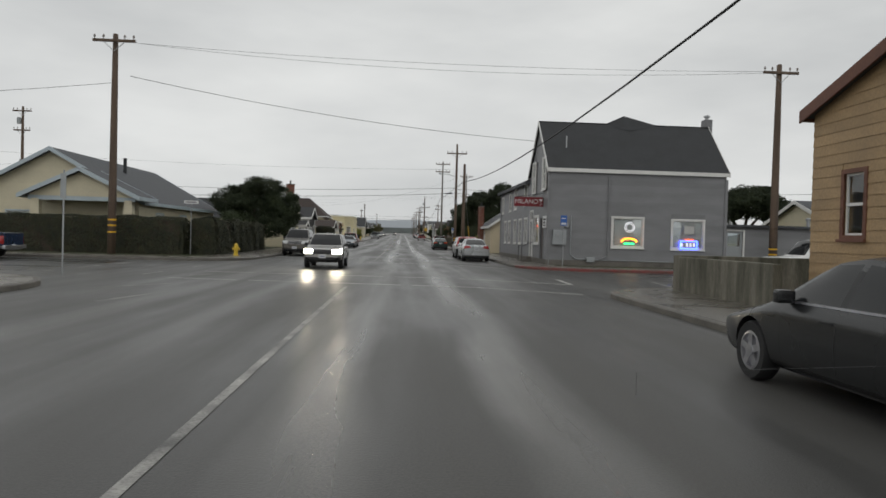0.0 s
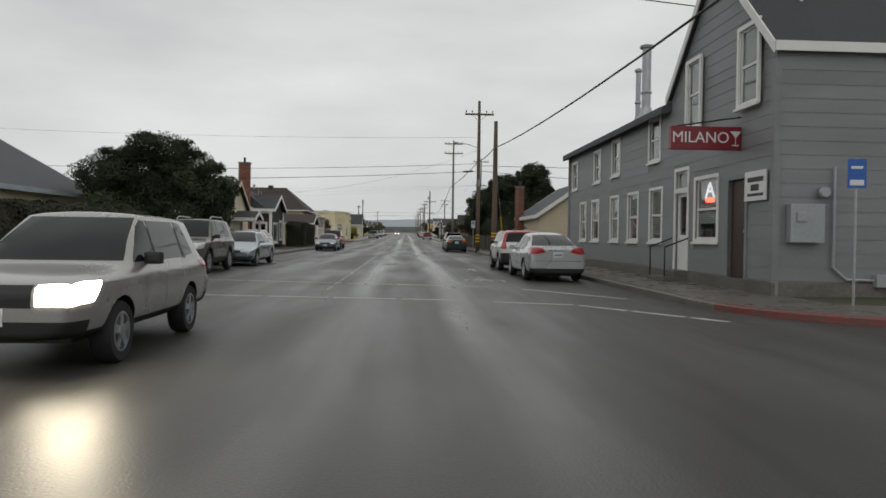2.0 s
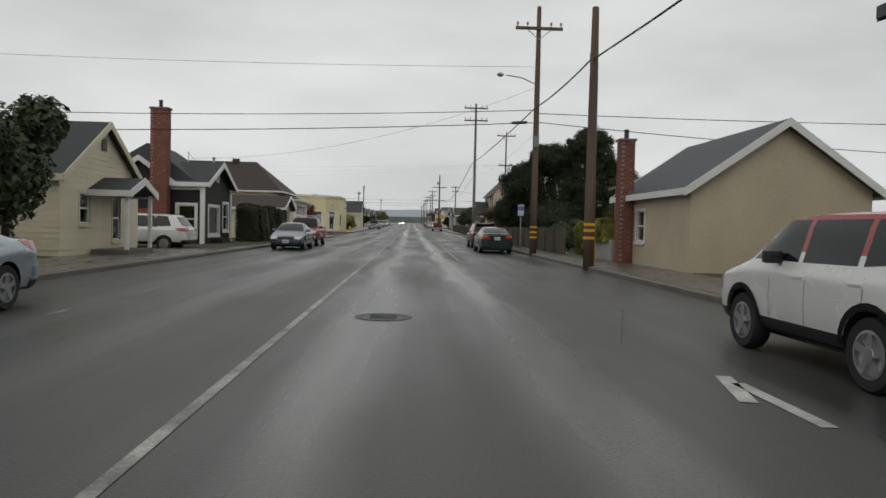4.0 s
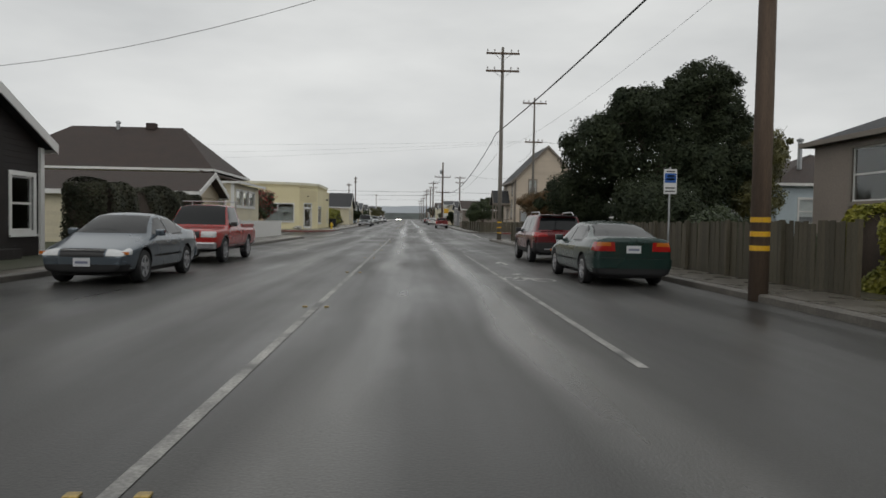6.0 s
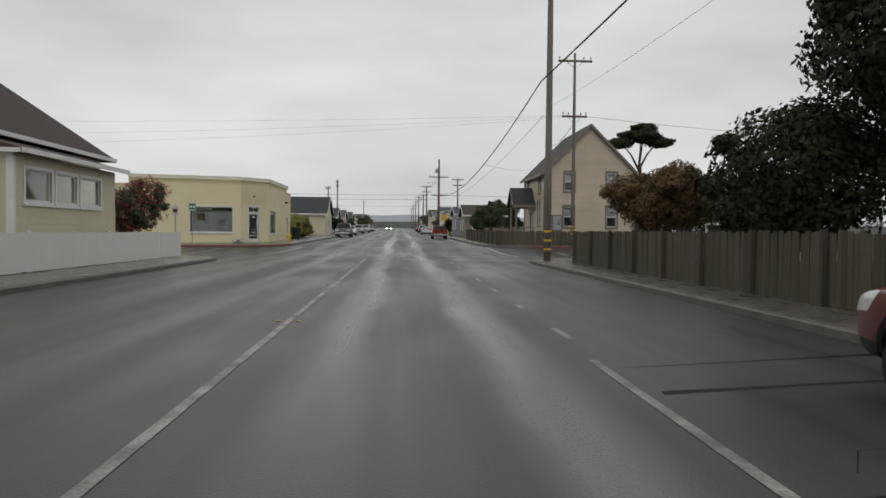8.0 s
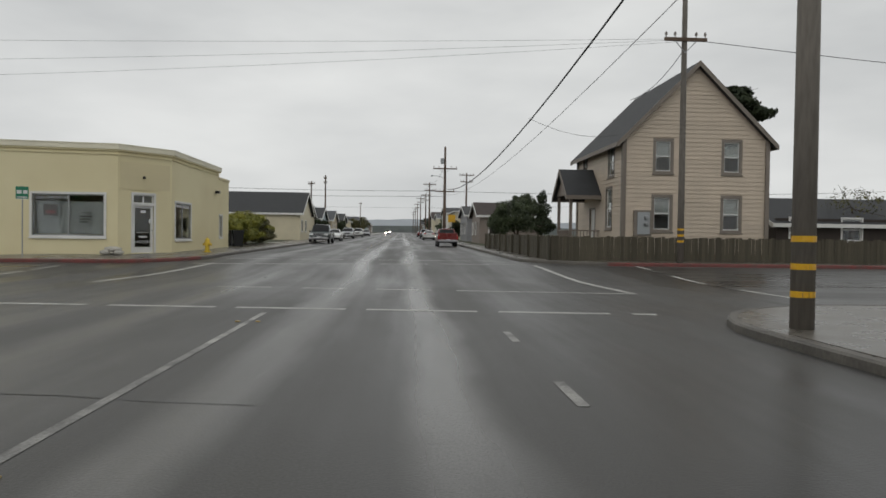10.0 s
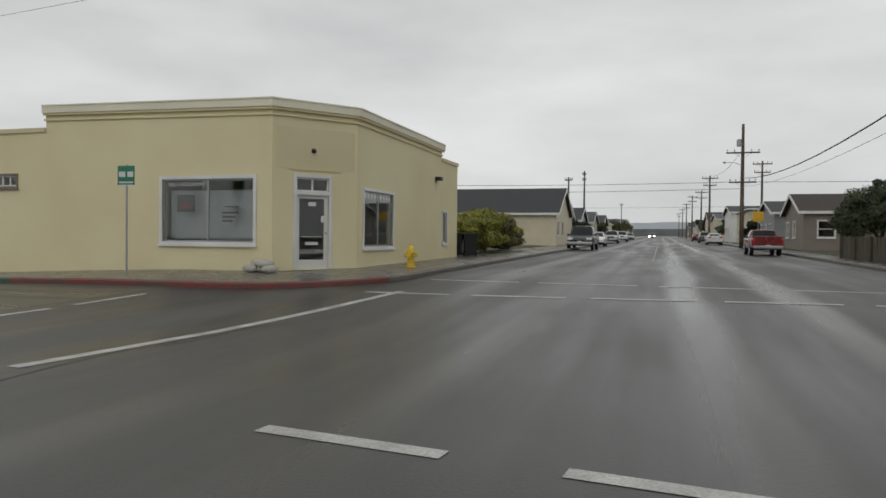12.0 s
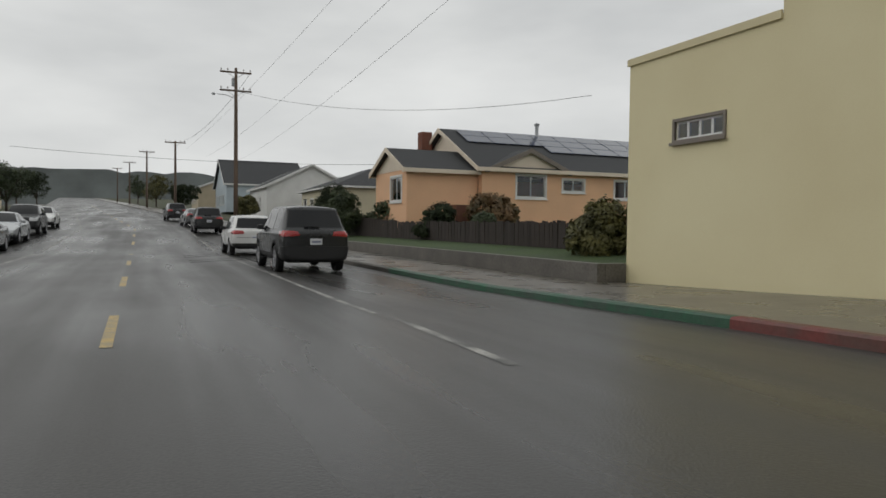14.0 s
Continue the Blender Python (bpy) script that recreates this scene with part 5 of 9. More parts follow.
    part("porch_floor", boxes((px0, px1, py0, py1, 0.4, 0.95)), "taupe_wall", t)
    rail = part("porch_rail", boxes((px0 + 0.08, px0 + 0.14, py0 + 0.2, py1 - 0.2, 1.8, 1.87), (px0 + 0.2, px1, py0 + 0.06, py0 + 0.12, 1.8, 1.87)), "taupe_wall", t)
    sp = finish(boxes((-0.02, 0.02, -0.02, 0.02, 0.95, 1.8)), "baluster", "taupe_wall")
    for k in range(16):
        piece("baluster", sp, rail, pose(px0 + 0.11, py0 + 0.3 + k * 0.155, 0))
    for k in range(9):
        piece("baluster", sp, rail, pose(px0 + 0.3 + k * 0.18, py0 + 0.09, 0))
    bm = bmesh.new()
    tube(bm, (10.92, 132.5, 6.0), (10.92, 132.5, 0.6), 0.04)
    part("downpipe", bm, "taupe", t)


beige_house()


# ---- the brown hip-roofed house with its garage and porch ----
def hip_house():
    t = thing("hip_roofed_house", "cream clapboard house under a steep brown hip roof", "house", m=pose(-18, 103, 0.4))
    zb = 0.3
    x0, x1, y0, y1 = -25.5, -12.7, 99.95, 108.6
    for a, b in (((x0, y0), (x1, y0)), ((x1, y0), (x1, y1)), ((x1, y1), (x0, y1)), ((x0, y1), (x0, y0))):
        w = wall(t, a, b, zb, 4.6, "cream")
        if a[1] == y0:
            boards(w, 0.5, 4.5, 0.17, "cream", thick=0.02)
    hip_roof(t, x0, x1, y0, y1, 4.6, 7.6, "shingle_brown", ridge_len=7.1, axis="x", label="steep brown shingle hip roof")
    part("roof_box", boxes((-17.8, -17.2, 103.9, 104.4, 7.4, 7.85), bevel=0.02), "shingle_brown", t)
    vent_pipe(t, -19.6, 104.0, 7.2, 0.55, 0.11)
    # enclosed porch
    px0, px1, py0, py1 = -12.6, -10.75, 98.4, 105.2
    eo = [(0.55, 2.05, 2.45, 3.35), (2.35, 3.7, 2.45, 3.35), (4.0, 5.5, 2.45, 3.35)]
    e = wall(t, (px1, py0), (px1, py1), zb, 3.75, "cream", eo)
    boards(e, 0.45, 2.35, 0.17, "cream", eo, thick=0.02)
    for o in eo:
        window(t, e, *o, style="plain", case=0.1)
    so = [(0.55, 1.35, 1.0, 3.3)]
    s = wall(t, (px0, py0), (px1, py0), zb, 3.75, "cream", so)
    door(t, s, *so[0], mat="taupe", light=0.8)
    for x in (px0 + 0.1, px1 - 0.05):
        part("porch_post", boxes((x - 0.1, x + 0.1, py0 - 0.12, py0 - 0.005, zb, 3.75)), "white", t)
    bm = bmesh.new()
    slab(bm, (px0, py0 - 0.3, 4.45), (px1 + 0.35, py0 - 0.3, 3.85), (px1 + 0.35, py1 + 0.3, 3.85), (px0, py1 + 0.3, 4.45), 0.1)
    part("porch_roof", bm, "shingle_brown", t)
    part("gutter", boxes((px1 + 0.36, px1 + 0.44, py0 - 0.3, py1 + 0.3, 3.72, 3.86), (px0, px1 + 0.35, py0 - 0.36, py0 - 0.31, 3.72, 3.84)), "white", t)
    bm = bmesh.new()
    tube(bm, (-11.9, 97.3, 0.9), (-11.2, 98.2, 1.7), 0.025)
    part("step_rail", bm, "black_trim", t)
    part("porch_steps", boxes((-12.2, -11.0, 97.6, 98.35, zb, 0.65), (-12.2, -11.0, 97.95, 98.35, 0.65, 0.95)), "kerb", t)
    # garage wing, its gable towards the street
    gx0, gx1, gy0, gy1 = -22.0, -10.5, 89.6, 94.2
    ge = wall(t, (gx1, gy0), (gx1, gy1), zb, 2.85, "beige_wall", [(0.7, 3.9, 0.4, 2.65)], gable=(2.3, 3.75))
    bm = bmesh.new()
    box(bm, 0.71, 3.89, -0.1, -0.07, 0.41, 2.64, ge[1])
    gd = part("garage_door", bm, "beige_wall", t, "plain beige garage door")
    for k in range(4):
        bm = bmesh.new()
        box(bm, 0.72, 3.88, -0.068, -0.045, 0.42 + 0.56 * k, 0.96 + 0.56 * k, ge[1])
        part("door_panel", bm, "beige_wall", gd)
    gs = wall(t, (gx0, gy0), (gx1, gy0), zb, 2.85, "cream")
    boards(gs, 0.5, 2.8, 0.17, "cream", thick=0.02)
    wall(t, (gx1, gy1), (gx0, gy1), zb, 2.85, "cream")
    gable_roof(t, gx0, gx1, gy0, gy1, 2.85, 3.75, "x", "shingle_brown", over=0.35, overhang_end=0.45)
    t.matrix_basis = Matrix.Translation((0, 0, -0.32)) @ t.matrix_basis
    # white board fence along the pavement
    f = thing("white_fence", "white painted board fence along the pavement", "fence", m=pose(-10.4, 102, 0.4))
    plank = finish(boxes((-0.01, 0.01, 0.0, 0.118, 0.0, 1.08), bevel=0.004), "picket", "white")
    y = 93.4
    while y < 111.7:
        piece("picket", plank, f, pose(-10.38 + random.uniform(-0.003, 0.003), y, ground_z(-10.4, y) + 0.16 + random.uniform(-0.012, 0.012)))
        y += 0.121
    for k in range(8):
        yy = 93.4 + k * 2.6
        part("post", boxes((-10.5, -10.4, yy - 0.05, yy + 0.05, ground_z(-10.4, yy) + 0.1, ground_z(-10.4, yy) + 1.3), bevel=0.008), "white", f)
    for h in (0.35, 1.0):
        bm = bmesh.new()
        solid(bm, [(-10.42, 93.4, ground_z(-10.4, 93.4) + h + a) for a in (0.1, 0.18)] + [(-10.4, 93.4, ground_z(-10.4, 93.4) + h + a) for a in (0.18, 0.1)],
              [(-10.42, 111.7, ground_z(-10.4, 111.7) + h + a) for a in (0.1, 0.18)] + [(-10.4, 111.7, ground_z(-10.4, 111.7) + h + a) for a in (0.18, 0.1)])
        part("rail", bm, "white", f)


hip_house()


# ---- the dark brown house with white trim ----
def dark_house():
    t = thing("dark_brown_house", "dark brown boarded house with white trim and a small front gable", "house", m=pose(-13, 73.5, 0.1))
    zb = 0.05
    so = [(-11.63 + 16, -10.82 + 16, 0.8, 2.1)]
    s = wall(t, (-16, 70.7), (-10.4, 70.7), zb, 3.2, "black_boards", so)
    boards(s, 0.2, 3.1, 0.15, "black_boards", so, thick=0.018)
    window(t, s, *so[0], case=0.13)
    wall(t, (-10.8, 75.5), (-10.8, 76.5), zb, 3.2, "black_boards")
    wall(t, (-10.8, 76.5), (-16, 76.5), zb, 3.2, "black_boards")
    wall(t, (-16, 76.5), (-16, 70.7), zb, 3.2, "black_boards")
    hip_roof(t, -16, -10.85, 70.75, 76.5, 3.2, 5.15, "shingle_dark", over=0.15, ridge_len=4.2, axis="y", label="dark grey shingle roof")
    # front under a gable towards the street
    eo = [(0.77, 2.62, 0.72, 2.08), (3.42, 4.45, 0.92, 2.3)]
    e = wall(t, (-10.4, 70.7), (-10.4, 75.5), zb, 3.2, "black_boards", eo, gable=(2.4, 4.25))
    boards(e, 0.2, 4.15, 0.15, "black_boards", eo, gable=(2.4, 4.25), gable_from=3.2, thick=0.018)
    window(t, e, *eo[0], case=0.13, style="plain", curtain=True)
    window(t, e, *eo[1], case=0.12)
    wall(t, (-10.4, 75.5), (-10.8, 75.5), zb, 3.2, "black_boards")
    gable_roof(t, -13.2, -10.4, 70.7, 75.5, 3.2, 4.25, "x", "shingle_dark", over=0.3, overhang_end=0.32)
    wall(t, (-15, 70.66), (-11.85, 70.66), 3.12, 3.2, "black_boards", gable=(1.575, 4.28), th=0.1)
    gable_roof(t, -15, -11.85, 70.66, 73, 3.2, 4.3, "y", "shingle_dark", over=0.15, overhang_end=0.25)
    part("frieze_board", boxes((-12.4, -10.34, 70.6, 70.68, 2.86, 3.14)), "white", t)
    v = part("gable_vent", boxes((-10.38, -10.345, 72.7, 73.2, 3.36, 3.86)), "white", t)
    for k in range(5):
        part("slat", boxes((-10.345, -10.32, 72.74, 73.16, 3.4 + 0.09 * k, 3.44 + 0.09 * k)), "taupe", v)
    part("corner_post", boxes((-10.53, -10.33, 70.5, 70.67, 0.02, 3.1), bevel=0.01), "white", t)
    part("corner_post", boxes((-10.38, -10.3, 75.38, 75.56, 0.02, 3.1), bevel=0.01), "white", t)
    part("step_box", boxes((-10.38, -9.85, 72.0, 73.6, 0.02, 0.5), bevel=0.02), "black_boards", t)
    bm = bmesh.new()
    tube(bm, (-11.9, 73.1, 4.2), (-11.9, 73.1, 4.95), 0.02, sides=6)
    tube(bm, (-11.9, 73.1, 4.85), (-11.6, 73.1, 4.5), 0.012, sides=6)
    part("service_mast", bm, "steel", t)
    brick_chimney(t, -12.35, 70.3, 0.8, 0.5, 1.9, 6.6)
    brick_chimney(t, -12.72, 70.28, 1.55, 0.55, 0.05, 1.9, name="hearth_base", cap=False)
    t.matrix_basis = Matrix.Translation((0.06, -5.61, -0.14)) @ Matrix.Scale(1.11, 4) @ t.matrix_basis


dark_house()


# ---- further houses ----
def plain_house(label, x0, x1, y0, y1, zb, ze, zr, axis, walls, roof, trim="white", windows=(), roof_kind="gable", name="house", over=0.35, step=0.0, chimney=None):
    """A house with windows given as (side, u, width, sill, head)."""
    t = thing(name, label, "house", m=pose((x0 + x1) / 2, (y0 + y1) / 2, zb))
    sides = {"s": ((x0, y0), (x1, y0)), "e": ((x1, y0), (x1, y1)), "n": ((x1, y1), (x0, y1)), "w": ((x0, y1), (x0, y0))}
    for k, (a, b) in sides.items():
        ops = [(u, u + w, z, h) for side, u, w, z, h in windows if side == k]
        gab = None
        ln = (Vector(b) - Vector(a)).length
        if roof_kind == "gable" and ((axis == "y") == (k in "sn")):
            gab = (ln / 2, zr)
        ws = wall(t, a, b, zb, ze, walls, ops, gable=gab)
        if step:
            boards(ws, zb + 0.2, zr - 0.1 if gab else ze, step, walls, ops, gable=gab, gable_from=ze, thick=0.02)
        for o in ops:
            window(t, ws, *o, trim=trim, case=0.09, blind=random.choice((0, 0.4, 0.7)))
    if roof_kind == "gable":
        gable_roof(t, x0, x1, y0, y1, ze, zr, axis, roof, over=over, trim=trim)
    else:
        hip_roof(t, x0, x1, y0, y1, ze, zr, roof, over=over, axis=axis, trim=trim)
    if chimney:
        brick_chimney(t, *chimney)
    return t


bung = plain_house("cream bungalow with pale blue trim and a grey shingle roof", -27, -16.6, 33, 50, 0.1, 3.3, 6.2, "y", "cream", "shingle_grey", "trim_blue",
                   [("e", 3, 1.4, 1.2, 2.5), ("e", 8, 1.4, 1.2, 2.5), ("s", 2.5, 1.6, 1.0, 2.4)], name="bungalow", over=0.5, step=0.2)
gable_roof(bung, -22.2, -15.9, 30.6, 33.0, 3.35, 4.85, "y", "shingle_grey", over=0.3, trim="trim_blue")
gw = wall(bung, (-22.0, 30.7), (-16.1, 30.7), 3.3, 3.4, "cream", gable=(2.95, 4.75))
for bx in (-21.7, -16.4):
    bm = bmesh.new()
    solid(bm, [(bx + a, 30.75 + b, 0.2) for a, b in ((-0.35, -0.2), (0.35, -0.2), (0.35, 0.4), (-0.35, 0.4))], [(bx + a * 0.6, 30.85 + b * 0.6, 3.3) for a, b in ((-0.35, -0.2), (0.35, -0.2), (0.35, 0.4), (-0.35, 0.4))])
    part("porch_post", bm, "cream", bung)
part("porch_beam", boxes((-22.1, -16.0, 30.72, 30.92, 3.05, 3.3)), "trim_blue", bung)
vent_pipe(bung, -20.2, 40, 5.4, 1.1, 0.12, False, "shingle_dark")

cream_house = plain_house("small cream house with a steep gable facing the street", -20.5, -11.3, 56.9, 63.2, 0.15, 2.72, 4.65, "x", "cream", "shingle_dark", "cream",
            [("e", 1.35, 0.75, 1.2, 2.2), ("e", 3.9, 0.7, 0.6, 2.2), ("s", 5.5, 1.0, 1.1, 2.1)], step=0.18, name="cream_house", over=0.25)
vn = part("gable_vent", boxes((-11.28, -11.24, 59.85, 60.2, 3.75, 4.2)), "taupe", cream_house)
for k in range(4):
    part("slat", boxes((-11.24, -11.22, 59.87, 60.18, 3.79 + 0.1 * k, 3.83 + 0.1 * k)), "black_trim", vn)
gable_roof(cream_house, -11.25, -9.95, 58.9, 61.2, 2.25, 2.68, "x", "shingle_dark", over=0.15, trim="white", overhang_end=0.1)
for yy in (59.0, 61.1):
    part("porch_post", boxes((-10.1, -9.98, yy - 0.06, yy + 0.06, 0.15, 2.25), bevel=0.008), "white", cream_house)
part("porch_step", boxes((-11.2, -9.95, 58.9, 61.2, 0.1, 0.32), bevel=0.02), "kerb", cream_house)
plain_house("beige cottage with a low gable and a brick chimney", 8.05, 13.7, 55.4, 62.6, 0.12, 2.75, 4.7, "y", "beige_wall", "shingle_grey", "white",
            [("w", 2.2, 0.9, 1.0, 2.1)], name="cottage", chimney=(7.75, 61.0, 0.55, 0.5, 0.15, 4.75), over=0.3)
plain_house("taupe boarded house with a low grey hip roof", 12.7, 22, 73.4, 79.2, 0.15, 4.1, 5.45, "x", "taupe_wall", "shingle_dark", "taupe",
            [("w", 2.0, 1.85, 2.15, 3.75), ("s", 0.5, 1.0, 2.3, 3.72), ("s", 4.2, 1.4, 2.3, 3.72), ("n", 3, 1.2, 1.8, 3.2)], roof_kind="hip", name="taupe_house", over=0.3)
teal_house = plain_house("pale teal house with a brown roof behind trees", 18.9, 27, 93, 101, 0.2, 3.7, 5.7, "y", "trim_blue", "shingle_brown", "white",
            [("s", 1.2, 1.2, 1.6, 2.9), ("w", 3, 1.2, 1.6, 2.9)], roof_kind="hip", name="teal_house")
vent_pipe(teal_house, 20.9, 94.5, 4.6, 1.5, 0.12)
plain_house("weathered ochre house with rust-brown window trim", 8.3, 16, -9.5, 3.0, 0.1, 4.3, 6.3, "x", "ochre", "shingle_grey", "rust_trim",
            [("w", 1.1, 0.6, 1.75, 2.95), ("w", 5.2, 1.1, 1.4, 3.2), ("n", 2, 1.1, 1.4, 3.2)], name="ochre_house", step=0.22, over=0.2)

# low weathered board wall behind the corner
def plank_fence(label, p0, p1, height, mat, name="board_fence", wobble=0.03, lift=0.13):
    t = thing(name, label, "fence", m=pose((p0[0] + p1[0]) / 2, (p0[1] + p1[1]) / 2, ground_z(*p0)))
    a, b = Vector(p0), Vector(p1)
    n = int((b - a).length / 0.15)
    ang = math.degrees(math.atan2(b.y - a.y, b.x - a.x))
    kinds = [finish(boxes((0, 0.142, -0.01, 0.01, 0, height + j), bevel=0.003), "board", mat) for j in (0, 0.02, -0.025, 0.035)]
    for k in range(n):
        p = a.lerp(b, k / n)
        piece("board", random.choice(kinds), t, pose(p.x, p.y, ground_z(p.x, p.y) + lift, random.uniform(-1, 1), random.uniform(-0.8, 0.8), ang))
    posts = max(2, int((b - a).length / 2.4) + 1)
    nrm = Vector((-(b - a).y, (b - a).x)).normalized() * 0.07
    for k in range(posts):
        p = a.lerp(b, k / (posts - 1)) + nrm
        part("post", boxes((p.x - 0.045, p.x + 0.045, p.y - 0.045, p.y + 0.045, ground_z(p.x, p.y) + 0.1, ground_z(p.x, p.y) + height + 0.05 + lift)), mat, t)
    return t


bm = boxes((7.6, 17.5, 8.5, 8.72, 0.1, 1.17), (7.6, 7.82, 3.2, 8.5, 0.1, 1.12), bevel=0.03)
tagged(part("corner_wall", bm, "old_concrete"), "low stained concrete wall with mossy streaks on a corner", "wall", kind="structure")
plank_fence("weathered board fence along the pavement", (7.15, 68.3), (7.0, 107.2), 1.3, "fence_wood")
plank_fence("weathered board fence round a corner garden", (7.0, 129.7), (34, 129.7), 1.05, "fence_wood")
plank_fence("weathered board fence round a corner garden", (6.95, 129.8), (6.95, 153), 1.05, "fence_wood")


# ---- the orange house up the side street ----
def orange_house():
    gz = 0.9
    t = thing("orange_house", "salmon orange stucco house with pale gables and solar panels", "house", m=pose(-48, 144, gz))
    x0, x1, y0, y1 = -54.2, -43.9, 138.9, 153.0
    eo = [(141.02 - y0, 142.8 - y0, 3.42, 4.6), (143.97 - y0, 145.35 - y0, 3.82, 4.46), (147.5 - y0, 149.0 - y0, 3.5, 4.5)]
    e = wall(t, (x1, y0), (x1, y1), gz, 4.95, "orange", eo)
    for o in eo:
        window(t, e, *o, style="split2", case=0.1)
    so = [(8.7, 9.75, 2.4, 4.3)]
    s = wall(t, (x0, y0), (x1, y0), gz, 4.95, "orange", so, gable=(5.15, 7.45))
    door(t, s, *so[0], mat="taupe", trim="taupe")
    bm = bmesh.new()
    solid(bm, [(x0 + 0.1, y0 - 0.03, 4.95), (x1 - 0.1, y0 - 0.03, 4.95), (x0 + 5.15, y0 - 0.03, 7.35)], [(x0 + 0.1, y0 - 0.004, 4.95), (x1 - 0.1, y0 - 0.004, 4.95), (x0 + 5.15, y0 - 0.004, 7.35)])
    part("pale_gable", bm, "pale_gable", t)
    wall(t, (x0, y1), (x0, y0), gz, 4.95, "orange")
    wall(t, (x1, y1), (x0, y1), gz, 4.95, "orange", gable=(5.15, 7.45))
    gable_roof(t, x0, x1, y0, y1, 4.95, 7.45, "y", "shingle_dark", over=0.35, trim="pale_gable", overhang_end=0.4, label="dark shingle roof")
    # small gable over the double window
    wall(t, (x1 + 0.14, 139.3), (x1 + 0.14, 144.1), 4.72, 4.84, "pale_gable", gable=(2.4, 5.88), th=0.12)
    gable_roof(t, -47.6, x1 + 0.16, 139.3, 144.1, 4.84, 5.9, "x", "shingle_dark", over=0.2, trim="taupe", overhang_end=0.18)
    # south wing
    wx0, wx1, wy0 = -49.5, -44.35, 134.8
    wo = [(2.7, 4.35, 3.12, 4.35)]
    w = wall(t, (wx0, wy0), (wx1, wy0), gz, 4.75, "orange", wo, gable=(2.575, 5.85))
    window(t, w, *wo[0], style="split2", case=0.12)
    bm = bmesh.new()
    solid(bm, [(wx0 + 0.1, wy0 - 0.03, 4.7), (wx1 - 0.1, wy0 - 0.03, 4.7), (wx0 + 2.575, wy0 - 0.03, 5.75)], [(wx0 + 0.1, wy0 - 0.004, 4.7), (wx1 - 0.1, wy0 - 0.004, 4.7), (wx0 + 2.575, wy0 - 0.004, 5.75)])
    part("pale_gable", bm, "pale_gable", t)
    wall(t, (wx1, wy0), (wx1, y0), gz, 4.75, "orange")
    part("porch_box", boxes((wx1 + 0.01, wx1 + 0.9, 137.2, 138.4, gz, 2.9)), "rust_trim", t, "brown boarded entry box")
    wall(t, (wx0, y0), (wx0, wy0), gz, 4.75, "orange")
    gable_roof(t, wx0, wx1, wy0, y0 - 0.1, 4.75, 5.88, "y", "shingle_dark", over=0.35, trim="pale_gable", overhang_end=0.3)
    brick_chimney(t, -50.7, 138.3, 0.75, 0.65, gz, 7.5, cap=False)
    vent_pipe(t, -48.6, 145.0, 7.2, 0.9, 0.11)
    # solar panels lie on the east slope
    sl = math.atan2(7.45 - 4.95, 5.15)
    cell = finish(boxes((-0.5, 0.5, -0.8, 0.8, 0, 0.04), bevel=0.006), "solar_panel", "solar")
    for r in range(3):
        for k in range(8):
            if r == 2 and k < 3:
                continue
            d = 0.75 + r * 1.05
            p = piece("solar_panel", cell, t, pose(-49.05 + d * math.cos(sl), 140.3 + k * 1.66, 7.45 - d * math.sin(sl) + 0.2, 0, math.degrees(sl)))
    part("base", boxes((x1 + 0.01, x1 + 0.1, 139.0, y1, gz - 0.5, 2.0)), "rust_trim", t)
    t.matrix_basis = Matrix.Translation((-1.6, 0, -0.55)) @ t.matrix_basis
    tagged(part("retaining_wall", boxes((-58, -23.95, 130.9, 131.1, -0.1, 0.5), (-24.15, -23.95, 131.1, 131.64, -0.1, 0.5), bevel=0.02), "kerb"), "low wet concrete retaining wall before a lawn", "wall", kind="structure")
    bm = bmesh.new()
    g = [[bm.verts.new((x, y, 0.42 + (y - 131) * 0.06)) for x in (-58, -45, -36, -23.98)] for y in (131.05, 134, 155)]
    for a, b in zip(g, g[1:]):
        for k in range(3):
            bm.faces.new((a[k], a[k + 1], b[k + 1], b[k]))
    tagged(part("lawn", bm, "grass"), "sloping wet green lawn", "lawn", kind="structure")


orange_house()
plank_fence("dark board fence behind a lawn", (-58, 133.9), (-25.2, 133.9), 1.25, "fence_dark", lift=0.22)


